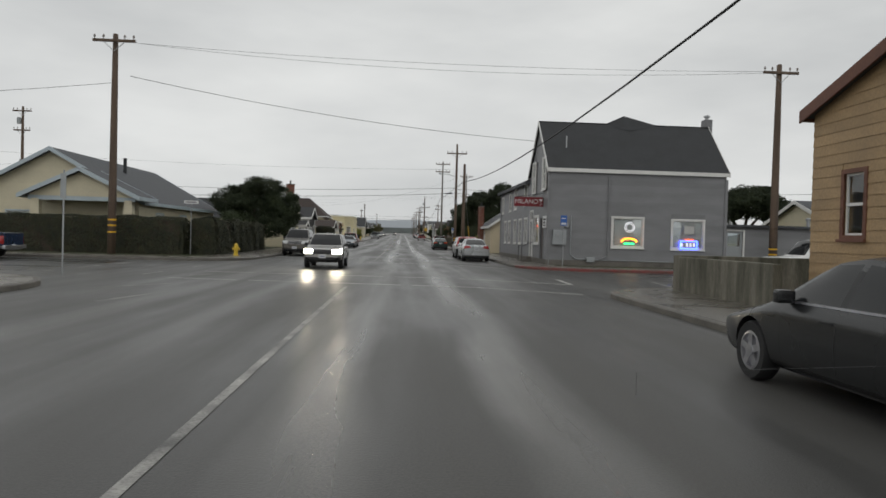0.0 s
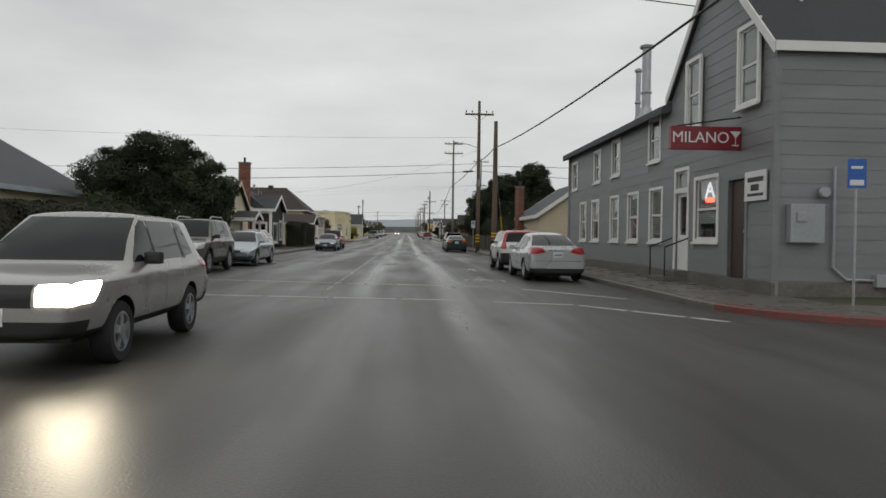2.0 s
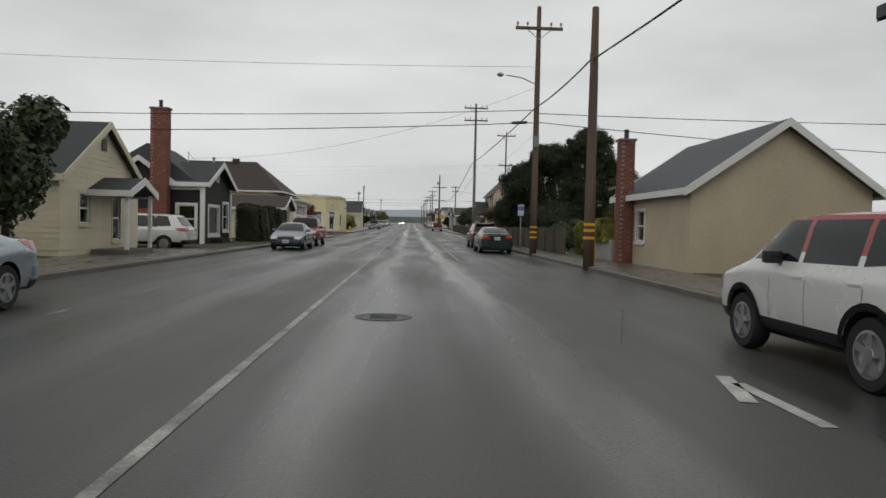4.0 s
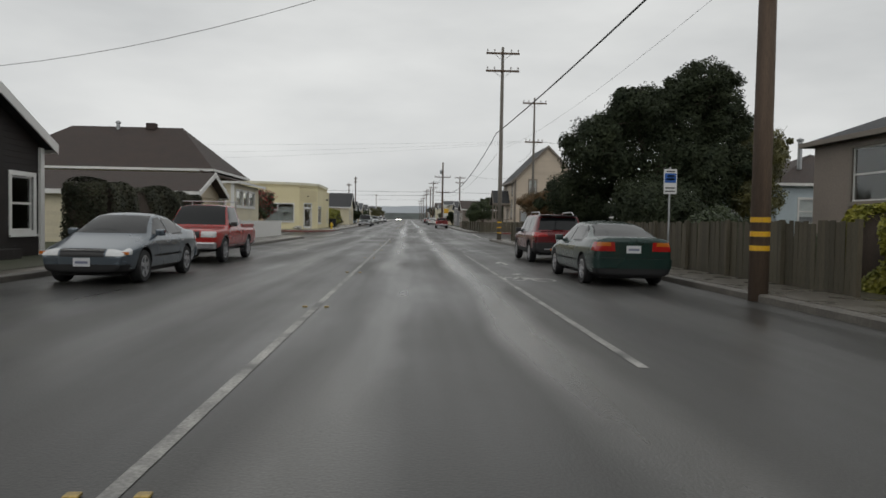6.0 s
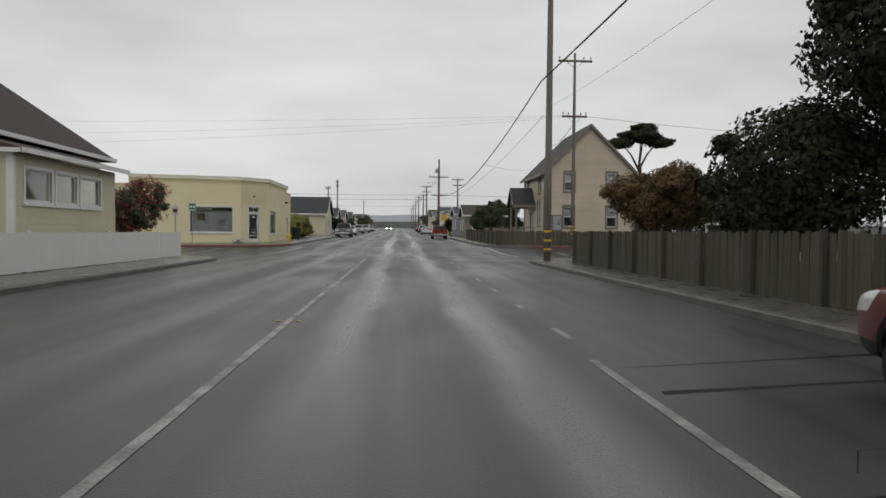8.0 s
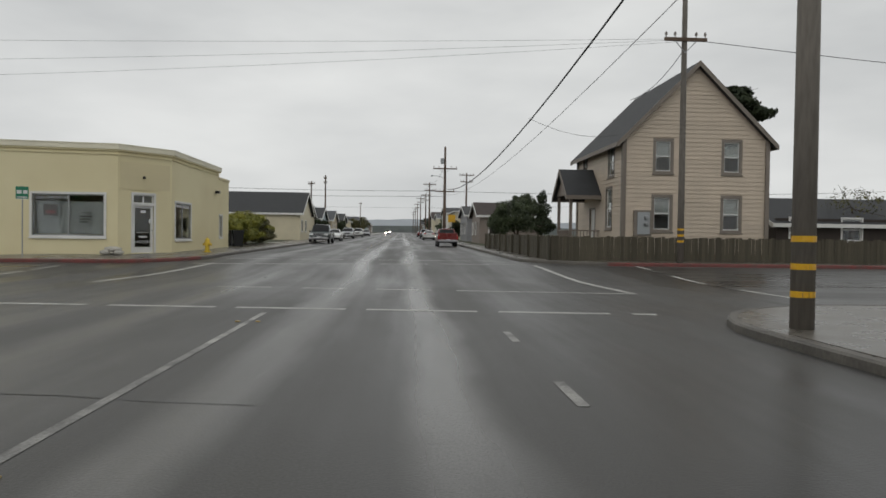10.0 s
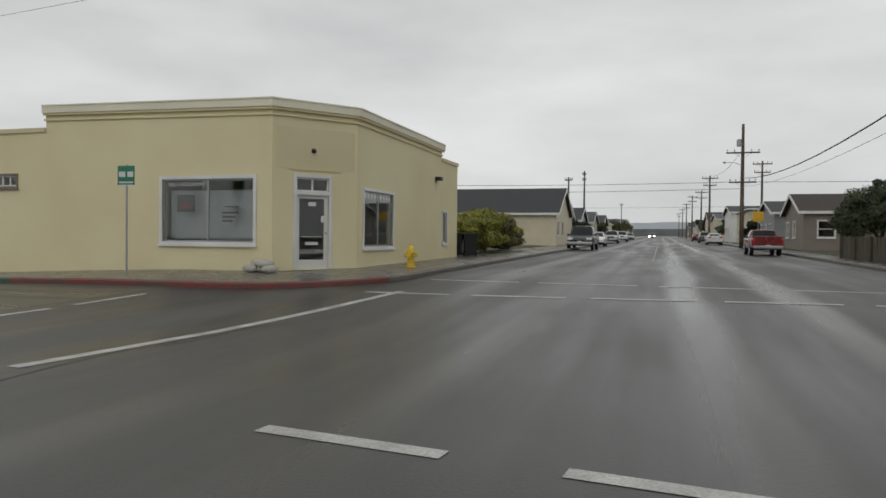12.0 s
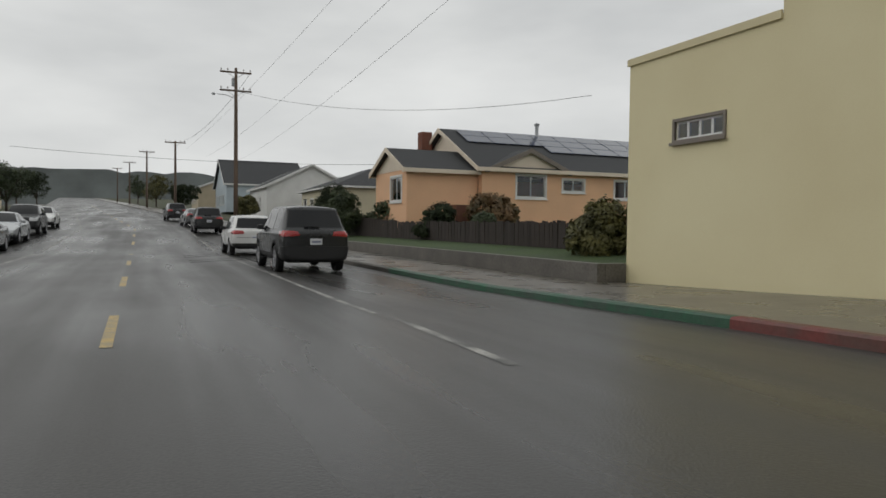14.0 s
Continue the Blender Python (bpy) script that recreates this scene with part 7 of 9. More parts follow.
    if kind in ("sedan", "suv"):
        sb = bmesh.new()
        prev = None
        for k in range(13):
            x = (-0.8 + 1.6 * k / 12) * hw
            h = [skin((x, -hl - 2, bump_z + 0.02 + d), (0, 1, 0)) for d in (-0.006, 0.006)]
            cur = [sb.verts.new((x, h[j].y - 0.002, bump_z + 0.02 + (-0.006, 0.006)[j])) for j in (0, 1)]
            if prev:
                sb.faces.new((prev[0], prev[1], cur[1], cur[0]))
            prev = cur
        part("boot_seam", sb, "black_trim", t)
    for sgn, z in ((1, low + 0.24), (-1, {"sedan": 0.8, "suv": belt - 0.28, "boxy": 0.72, "pickup": 0.55}[kind])):
        q = skin((0, sgn * (hl + 2), z), (0, -sgn, 0))
        pl = part("number_plate", boxes((-0.155, 0.155, q.y - 0.012, q.y + 0.012, z - 0.08, z + 0.08), bevel=0.004), "plate", t)
        part("plate_bar", boxes((-0.115, 0.115, q.y + sgn * 0.013, q.y + sgn * 0.016, z - 0.026, z + 0.02)), "plate_ink", pl)
    if flares:
        q = skin((0, hl + 2, low + 0.16), (0, -1, 0))
        part("chrome_bumper", boxes((-hw * 0.9, hw * 0.9, q.y - 0.1, q.y + 0.05, low + 0.13, low + 0.25), bevel=0.03), "alloy", t)
    if chrome and not flares:
        q = skin((0, hl + 2, (head_z[0] + head_z[1]) / 2), (0, -1, 0))
        for k in range(3):
            z = head_z[0] - 0.02 + k * (head_z[1] - head_z[0]) / 2.4
            part("grille_bar", boxes((-hw * 0.46, hw * 0.46, q.y - 0.01, q.y + 0.008, z, z + 0.02), bevel=0.004), "alloy", t)
    if flares:
        bars = [((-hw * 0.8, -0.62, H + 0.09), (hw * 0.8, -0.62, H + 0.09), 0.02), ((-hw * 0.75, 0.35, H + 0.07), (hw * 0.75, 0.35, H + 0.07), 0.012)]
        for sgn in (-1, 1):
            x = sgn * hw * 0.72
            bars += [((x, -0.62, belt), (x, -0.62, H + 0.09), 0.02), ((x, -0.62, H + 0.09), (x, 0.35, H + 0.07), 0.015)]
        for p, q, r in bars:
            rk = bmesh.new()
            tube(rk, p, q, r, sides=6)
            part("rack_bar", rk, "alloy", t)
        part("tool_box", boxes((-hw * 0.75, hw * 0.75, -1.25, -0.75, belt + 0.03, belt + 0.2), bevel=0.03), "alloy", t)
    if kind == "suv" and rails:
        part("spoiler", boxes((-hw * 0.66, hw * 0.66, -hl + 0.34, -hl + 0.68, H - 0.09, H - 0.05), bevel=0.015), "black_trim", t)
        q = skin((0, -hl - 2, low + 0.2), (0, 1, 0))
        part("bumper_trim", boxes((-hw * 0.6, hw * 0.6, q.y - 0.03, q.y + 0.02, low + 0.17, low + 0.2), bevel=0.01), "alloy", t)
    if kind in ("suv", "boxy"):
        q = skin((0, -hl - 2, belt + 0.1), (0, 1, 0))
        part("rear_wiper", boxes((-0.28, 0.12, q.y - 0.03, q.y - 0.015, belt + 0.09, belt + 0.11)), "black_trim", t)
    part("floor_pan", boxes((-hw * 0.7, hw * 0.7, -hl + 0.3, hl - 0.3, low - 0.03, low + 0.3)), "black_trim", t)
    if kind == "pickup":
        part("bed_cover", boxes((-hw * 0.82, hw * 0.82, -hl + 0.12, -0.72, belt + 0.022, belt + 0.034)), "black_trim", t)
        for sgn in (-1, 1):
            part("bed_rail", boxes((sgn * hw * 0.87 - 0.06, sgn * hw * 0.87 + 0.06, -hl + 0.06, -0.66, belt - 0.02, belt + 0.08), bevel=0.02), colour, t)
        part("tailgate", boxes((-hw * 0.8, hw * 0.8, -hl + 0.0, -hl + 0.1, 0.62, belt + 0.08), bevel=0.02), colour, t)
        part("rear_bumper", boxes((-hw * 0.9, hw * 0.9, -hl - 0.1, -hl + 0.05, low + 0.08, low + 0.24), bevel=0.03), "alloy", t)
        part("front_bumper", boxes((-hw * 0.93, hw * 0.93, hl - 0.1, hl + 0.08, low + 0.06, low + 0.26), bevel=0.04), "alloy", t)
    ty = bmesh.new()
    prof = [(wheel * 0.6, -0.1), (wheel * 0.93, -0.105), (wheel, -0.07), (wheel, 0.07), (wheel * 0.93, 0.105), (wheel * 0.66, 0.1), (wheel * 0.62, 0.04)]
    lathe(ty, prof, (0, 0, 0), 24, "x")
    tyre_me = finish(ty, "tyre", "tyre", True)
    tyre_me.set_sharp_from_angle(angle=radians(35))
    rm = bmesh.new()
    lathe(rm, [(wheel * 0.655, 0.03), (wheel * 0.655, 0.1), (wheel * 0.58, 0.104), (wheel * 0.56, 0.06)], (0, 0, 0), 20, "x")
    for k in range(5):
        mm = Matrix.Rotation(k * 2 * math.pi / 5, 4, "X")
        box(rm, 0.06, 0.1, -0.04, 0.04, 0.0, wheel * 0.6, mm)
    lathe(rm, [(0.07, 0.04), (0.07, 0.108), (0.03, 0.112)], (0, 0, 0), 10, "x")
    rim_me = finish(rm, "rim", "alloy")
    for sgn in (-1, 1):
        for yc in (wf, wr):
            wh = new("wheel", tyre_me)
            attach(wh, t)
            wh.matrix_basis = pose(sgn * (hw - 0.125), yc, wheel, 0, 0, 0 if sgn > 0 else 180)
            rim = new("rim", rim_me)
            rim.parent = wh
    return t


PAINT = {
    "silver": paint("silver_paint", (0.5, 0.52, 0.53), metal=0.6), "white_p": paint("white_car_paint", (0.72, 0.72, 0.7), metal=0.0),
    "tan": paint("tan_grey_paint", (0.13, 0.12, 0.105)), "slate": paint("slate_blue_paint", (0.1, 0.125, 0.15), metal=0.5),
    "red": paint("red_truck_paint", (0.34, 0.018, 0.014), metal=0.0, coat=0.35), "wine": paint("wine_red_paint", (0.12, 0.009, 0.012), metal=0.15, coat=0.35),
    "green": paint("dark_green_paint", (0.008, 0.032, 0.027), metal=0.2, coat=0.5), "black_p": paint("black_car_paint", (0.01, 0.011, 0.012), metal=0.0, coat=0.25),
    "blue_p": paint("dark_blue_paint", (0.02, 0.04, 0.09), metal=0.3), "sky_silver": paint("pale_blue_silver_paint", (0.36, 0.41, 0.45), metal=0.6),
    "orange_red": paint("orange_red_paint", (0.17, 0.022, 0.02), metal=0.1), "grey_p": paint("grey_car_paint", (0.16, 0.16, 0.165), metal=0.4),
    "deep_green": paint("deep_green_paint", (0.012, 0.028, 0.026), metal=0.2, coat=0.5), "champagne": paint("champagne_paint", (0.38, 0.37, 0.35), metal=0.5),
}
M.update(PAINT)


def park(ob, x, y, facing, lift=0.0):
    """facing: degrees the nose is turned from north, anticlockwise."""
    ob.matrix_basis = pose(x, y, ground_z(x, y - drift(x, y)) + lift + 0.002, 0, 0, facing)
    return ob


park(car("silver four-door saloon with rain on its paint", 4.62, 1.78, 1.49, "sedan", "silver"), 4.42, 35.5, 0)
park(car("boxy white hatchback with a red roof and tailgate trim", 4.14, 1.8, 1.61, "boxy", "white_p", two_tone="red", trim_low=True), 4.46, 41.5, 0)
park(car("tan-grey older off-road vehicle with black bumpers and a roof rack", 4.5, 1.8, 1.82, "suv", "tan", trim_low=True, rails=True, wheel=0.37, chrome=True), -7.4, 37.5, 180)
park(car("pale blue-silver luxury saloon with a dark grille", 4.9, 1.84, 1.44, "sedan", "sky_silver"), -7.05, 43.4, 180)
park(car("white crossover parked in a driveway", 4.5, 1.82, 1.66, "suv", "white_p", rails=False), -12.6, 67.1, 90)
park(car("slate blue older saloon with rain on its bonnet", 4.47, 1.74, 1.41, "sedan", "slate", amber=True, chrome=True), -6.64, 72.4, 180)
park(car("red older pickup truck with a chrome bumper and load bed", 5.15, 1.96, 1.78, "pickup", "red", wheel=0.38, chrome=True, flares=True), -7.0, 79.85, 180)
park(car("dark green saloon with amber and red tail lights", 4.75, 1.78, 1.42, "sedan", "green", amber=True), 4.2, 73.7, 0)
park(car("wine red sport utility vehicle with silver roof rails", 4.62, 1.86, 1.68, "suv", "wine", rails=True, trim_low=True, wheel=0.36), 4.53, 82.2, 0)
park(car("black saloon parked near a corner", 4.6, 1.8, 1.45, "sedan", "black_p"), 4.45, -5.2, 0)
park(car("silver tall hatchback with lit headlamps in the lane", 4.05, 1.72, 1.54, "suv", "champagne", lit=True, wheel=0.31), -3.75, 21.0, 180)
park(car("dark green full-size pickup truck at the kerb", 5.6, 1.98, 1.86, "pickup", "deep_green", wheel=0.39, chrome=True), -7.3, 169.0, 180)
park(car("dull red older pickup truck at the kerb", 4.9, 1.78, 1.6, "pickup", "orange_red"), 4.4, 161.5, 0)
park(car("black sport utility vehicle parked on the side street", 4.6, 1.84, 1.78, "suv", "black_p", wheel=0.36, trim_low=True), -32.0, 126.35, 90)
park(car("white crossover parked on the side street", 4.4, 1.82, 1.62, "suv", "white_p"), -42.0, 126.3, 90)
park(car("white pickup truck beside a low shed", 5.6, 1.98, 1.92, "pickup", "white_p", wheel=0.39, chrome=True), 19.9, 21.3, 90)
park(car("dark blue pickup truck on the side street", 5.3, 1.95, 1.8, "pickup", "blue_p", wheel=0.38), -20.6, 21.6, 90)
FAR = [(-7.7, 186, 180, "white_p", "sedan"), (-7.7, 208, 180, "silver", "suv"), (-7.6, 231, 180, "white_p", "suv"), (4.5, 205, 0, "white_p", "sedan"), (4.6, 226, 0, "grey_p", "suv"),
       (-61, 126.2, 90, "black_p", "suv"), (-71, 126.6, 90, "grey_p", "sedan"), (-84, 126.8, 90, "black_p", "suv"), (-50, 116.3, 270, "silver", "sedan"), (-43.2, 116.4, 270, "grey_p", "sedan"),
       (-58, 116.2, 270, "black_p", "suv"), (-66, 116.2, 270, "white_p", "sedan"), (-7.7, 262, 180, "grey_p", "sedan"), (4.6, 250, 0, "wine", "sedan")]
NAMES = {"white_p": "white", "silver": "silver", "grey_p": "grey", "black_p": "black", "wine": "dark red"}
for fx, fy, fa, fc, fk in FAR:
    c = car(NAMES[fc] + (" saloon" if fk == "sedan" else " sport utility vehicle") + " parked far along the street", 4.6, 1.8, 1.45 if fk == "sedan" else 1.7, fk, fc, level=1)
    tagged(park(c, fx, fy + drift(fx, fy), fa + (4 if fx < -66 else 0)), group="cars parked far along the street")
park(car("oncoming far car with lit headlamps", 4.5, 1.8, 1.5, "sedan", "grey_p", lit=True), -4.2, 335, 180)


# ---- poles and wires ----
def pole(x, y, h, arms=(), bands=(), lamp=None, box_at=None, r=0.16, wood="pole", label="weathered wooden utility pole with crossarms", arm_axis="x", top_pins=False, base=None, plate_at=None):
    """arms: (height, half length); bands: heights of yellow bands; lamp: (height, dx, dy)."""
    z0 = ground_z(x, y) if base is None else base
    t = thing("utility_pole", label, "utility pole", m=pose(x, y, z0))
    bm = bmesh.new()
    lathe(bm, [(r * 1.12, 0), (r * 1.05, h * 0.3), (r * 0.85, h * 0.75), (r * 0.68, h - 0.03), (r * 0.5, h)], (x, y, z0), 12)
    shaft = part("shaft", bm, wood, t, smooth_shade=True)
    for z, half in arms:
        a = (half, 0.06) if arm_axis == "x" else (0.06, half)
        off = (0, -r) if arm_axis == "x" else (-r, 0)
        arm = part("crossarm", boxes((x - a[0] + off[0], x + a[0] + off[0], y - a[1] + off[1], y + a[1] + off[1], z - 0.07 + z0 * 0, z + 0.07), bevel=0.01), "pole", t)
        for k in (-0.92, -0.5, 0.5, 0.92):
            ix, iy = (x + half * k, y + off[1]) if arm_axis == "x" else (x + off[0], y + half * k)
            b2 = bmesh.new()
            lathe(b2, [(0.02, 0), (0.02, 0.08), (0.055, 0.1), (0.06, 0.18), (0.03, 0.24)], (ix, iy, z + 0.07), 8)
            part("insulator", b2, "insulator", arm)
        for k in (-1, 1):
            b2 = bmesh.new()
            e = (x + half * 0.5 * k + off[0], y + off[1]) if arm_axis == "x" else (x + off[0], y + half * 0.5 * k + off[1])
            tube(b2, (x + off[0], y + off[1], z - 0.55), (*e, z - 0.06), 0.018, sides=6)
            part("brace", b2, "steel", arm)
    for z in bands:
        b2 = bmesh.new()
        rr = r * 1.13
        lathe(b2, [(rr, 0), (rr, 0.09)], (x, y, z0 + z), 14)
        part("marker_band", b2, "yellow_band", t)
    if lamp:
        z, dx, dy = lamp
        b2 = bmesh.new()
        pts = [Vector((x, y, z)), Vector((x + dx * 0.45, y + dy * 0.45, z + 0.28)), Vector((x + dx * 0.85, y + dy * 0.85, z + 0.32))]
        for a, b in zip(pts, pts[1:]):
            tube(b2, a, b, 0.03, sides=8)
        arm = part("lamp_arm", b2, "steel", t)
        b2 = bmesh.new()
        lathe(b2, [(0.05, 0.12), (0.15, 0.06), (0.17, 0.0), (0.1, -0.07)], (x + dx, y + dy, z + 0.3), 12)
        part("lamp_head", b2, "meter_grey", arm)
    if plate_at:
        part("meter_box", boxes((x - 0.1, x + 0.12, y - r - 0.12, y - r * 0.8, plate_at, plate_at + 0.55), bevel=0.02), "siding_grey", t)
    if box_at:
        b2 = bmesh.new()
        lathe(b2, [(0.18, 0), (0.23, 0.04), (0.23, 0.62), (0.18, 0.68), (0.05, 0.72)], (x - 0.34, y - 0.1, box_at), 14)
        part("transformer", b2, "meter_grey", t)
    return t


P = {
    "zero": (-15.8, 27.0), "a2": (5.64, 57.95), "a": (5.67, 68.9), "b": (6.34, 109.6), "c": (12.2, 128.6), "d": (5.73, 186.6), "r": (20.3, 26.6), "l2": (-13.2, 226.0),
}
pole(*P["zero"], 11.8, [(11.4, 1.1)], (1.25, 1.6, 1.9), r=0.19, label="tall brown utility pole with yellow bands")
pole(*P["a2"], 8.8, [], (1.05, 1.3, 1.5), r=0.17, label="plain wooden pole with yellow bands")
pole(*P["a"], 12.2, [(11.1, 1.15)], (0.9, 1.15, 1.4), lamp=(8.4, -1.9, -0.6), r=0.15, label="wooden utility pole with a street lamp arm and yellow bands", plate_at=5.35)
pole(*P["b"], 14.55, [(12.75, 1.25), (14.05, 1.25)], (0.6, 1.0, 1.4), r=0.15, wood="pole_grey", label="tall grey utility pole with two crossarms and yellow bands")
pole(*P["c"], 14.0, [(13.7, 1.23), (9.75, 0.9)], (1.0, 1.25, 1.5), r=0.125, wood="pole_grey", arm_axis="x", label="grey utility pole with yellow bands before a corner fence")
pole(*P["d"], 11.8, [(9.8, 1.5), (7.0, 1.2)], (), r=0.18, lamp=(8.6, -1.6, 0), box_at=10.4)
pole(*P["r"], 11.6, [(11.1, 1.0)], (1.0, 1.3), r=0.2, label="tall utility pole beside a low shed")
pole(*P["l2"], 11.1, [(11.5, 0.3), (10.7, 0.3)], (), r=0.15, label="slim far pole with short brackets")
pole(-42, 68, 14.5, [(14.0, 1.0), (11.9, 0.9)], r=0.17, box_at=12.6)
for py, px, hh in ((232, 5.6, 10.5), (262, 5.9, 10.0), (300, 5.7, 11), (345, 5.8, 11), (395, 6, 11), (450, 6, 11), (215, 11.0, 11.0)):
    tagged(pole(px, py, hh, [(hh - 0.4 + ground_z(px, py), 1.2), (hh - 1.5 + ground_z(px, py), 1.0)], r=0.16), group="far utility poles")
for px, py, hh in ((-12.5, 320, 10), (-13, 205, 8.5)):
    tagged(pole(px, py, hh, [(hh + ground_z(px, py) - 0.4, 0.5)], r=0.13), group="far utility poles")
# up the side street
for k, (px, hh) in enumerate(((-74, 13.4), (-112, 9.7), (-150, 10.4), (-190, 10), (-235, 10))):
    py, gz = 130.4 + drift(px, 130.4), ground_z(px, 130.4)
    tagged(pole(px, py, hh, [(gz + hh - 0.35, 1.3), (gz + hh - 1.9, 1.3)] if k == 0 else [(gz + hh - 0.2, 1.3)], r=0.17, arm_axis="y", lamp=(gz + hh - 2.6, -0.2, -1.8) if k == 0 else None, box_at=gz + hh - 1.5 if k == 0 else None, base=gz), group="side street poles")


def wire(p0, p1, sag, r=0.012, name="overhead_wire", label="black overhead wire sagging between poles"):
    p0, p1 = Vector(p0), Vector(p1)
    n = 16
    cu = bpy.data.curves.new(name, "CURVE")
    cu.dimensions = "3D"
    cu.bevel_depth, cu.bevel_resolution = r, 1
    sp = cu.splines.new("POLY")
    sp.points.add(n)
    for k in range(n + 1):
        q = p0.lerp(p1, k / n)
        q.z -= sag * 4 * (k / n) * (1 - k / n)
        sp.points[k].co = (*q, 1)
    tmp = new(name, cu)
    me = bpy.data.meshes.new_from_object(tmp.evaluated_get(bpy.context.evaluated_depsgraph_get()))
    bpy.data.objects.remove(tmp)
    me.materials.append(M["wire"])
    return tagged(new(name, me), label, "overhead wire", group="overhead wires")


# the thick cable along the street
wire((5.6, -32, 7.84), (5.6, 57.9, 7.06), 1.76, 0.028, label="thick black cable slung along the street")
wire((5.55, 58.1, 7.08), (5.6, 68.9, 7.28), 0.12, 0.03, label="thick black cable slung between poles")
wire((5.6, 69.1, 7.28), (6.0, 109.6, 8.15), 0.16, 0.03, label="thick black cable slung along the street")
wire((6.0, 109.8, 8.15), (5.5, 186.5, 7.45), 2.1, 0.03, label="thick black cable slung along the street")
wire((5.78, 69.1, 6.2), (6.15, 109.6, 6.85), 0.5, 0.004)
wire((6.15, 109.8, 6.65), (5.6, 186.5, 6.6), 1.4, 0.009)
# across the street
wire((-15.0, 27, 9.6), (7.5, 31.0, 7.5), 0.4, 0.014)
wire((-15.8, 26.9, 9.2), (-70, 30, 9.2), 1.5, 0.012)
wire((-15.5, 27, 11.4), (20.0, 26.6, 11.2), 0.4, 0.008)
wire((-15.1, 27, 11.4), (20.8, 26.6, 11.2), 0.75, 0.008)
wire((-46, 69, 6.9), (5.5, 69, 7.18), 0.67, 0.018, label="black wire across the street")
wire((-46, 69, 5.84), (5.5, 69, 6.57), 0.67, 0.022, label="black wire across the street")
wire((5.7, 69, 7.03), (60, 70, 8.5), 0.5, 0.02)
wire((5.7, 69, 6.6), (60, 71, 6.0), 0.8, 0.02)
wire((-12.9, 75.5, 4.95), (5.5, 68.7, 8.2), 0.9, 0.006)
wire((-46, 68, 9.6), (5.5, 69, 9.3), 0.5, 0.008)
wire((-90, 126.5, 8.9), (11.6, 129, 9.9), 1.0, 0.005)
wire((-90, 128.5, 8.2), (12.4, 129, 9.9), 1.5, 0.005)
wire((-90, 130.5, 7.4), (13.2, 129, 9.9), 1.8, 0.005)
wire((12.6, 129, 9.9), (70, 129.5, 8.6), 1.0, 0.014)
wire((5.58, 128, 6.25), (11.2, 134.2, 6.6), 0.35, 0.008, label="thin drop wire to a house")
wire((12.3, 129, 9.4), (11.4, 133, 8.1), 0.35, 0.014)
wire((-60, 187, 8.4), (5.5, 186.6, 7.05), 0.6, 0.022)
wire((-60, 187.5, 7.5), (5.5, 186.6, 6.4), 0.6, 0.022)
wire((5.5, 186.6, 7.05), (70, 187, 8.4), 0.6, 0.022)
wire((5.5, 186.7, 9.8), (5.6, 231, 11.6), 0.8, 0.016)
wire((-60, 262, 8.6), (40, 262, 8.8), 0.8, 0.02)
wire((5.6, 232, 11.4), (5.7, 300, 12.0), 1.0, 0.016)
wire((-73.9, 129.4, ground_z(-74, 130) + 11.5), (-43, 144, 8.2), 1.2, 0.014)
wire((-73.9, 130.8, ground_z(-74, 130) + 13.0), (-112, 127.1, ground_z(-112, 130) + 9.6), 1.0, 0.014)
wire((-95, 110, ground_z(-95, 112) + 7.0), (-95, 150, ground_z(-95, 130) + 7.0), 0.6, 0.02)


case = bmesh.new()
tube(case, (4.5, 68.9, 6.52), (5.2, 68.9, 6.56), 0.075, sides=10)
tube(case, (4.4, 68.9, 6.515), (4.5, 68.9, 6.52), 0.035, sides=8)
tagged(part("splice_case", case, "black_trim"), "black cylindrical splice case hung on the wires", "cable splice")


# ---- small street things ----
def hydrant(x, y):
    z = ground_z(x, y) + 0.14
    t = thing("fire_hydrant", "yellow painted fire hydrant on the pavement", "fire hydrant", m=pose(x, y, z))
    bm = bmesh.new()
    lathe(bm, [(0.17, 0), (0.17, 0.04), (0.12, 0.06), (0.105, 0.42), (0.15, 0.44), (0.15, 0.48), (0.12, 0.5), (0.11, 0.6), (0.06, 0.67), (0.03, 0.68), (0.03, 0.73)], (x, y, z), 16)
    b = part("barrel", bm, "hydrant", t, smooth_shade=True)
    b.data.set_sharp_from_angle(angle=radians(40))
    for dx, dy, r in ((0.19, 0, 0.05), (-0.19, 0, 0.05), (0, -0.2, 0.07)):
        bm = bmesh.new()
        tube(bm, (x, y, z + 0.38), (x + dx, y + dy, z + 0.38), r, sides=10)
        tube(bm, (x + dx * 0.85, y + dy * 0.85, z + 0.38), (x + dx * 1.1, y + dy * 1.1, z + 0.38), r * 1.3, sides=8)
        part("outlet_cap", bm, "hydrant", t)
    return t


hydrant(-9.7, 28.9)
hydrant(-8.95, 134.6)


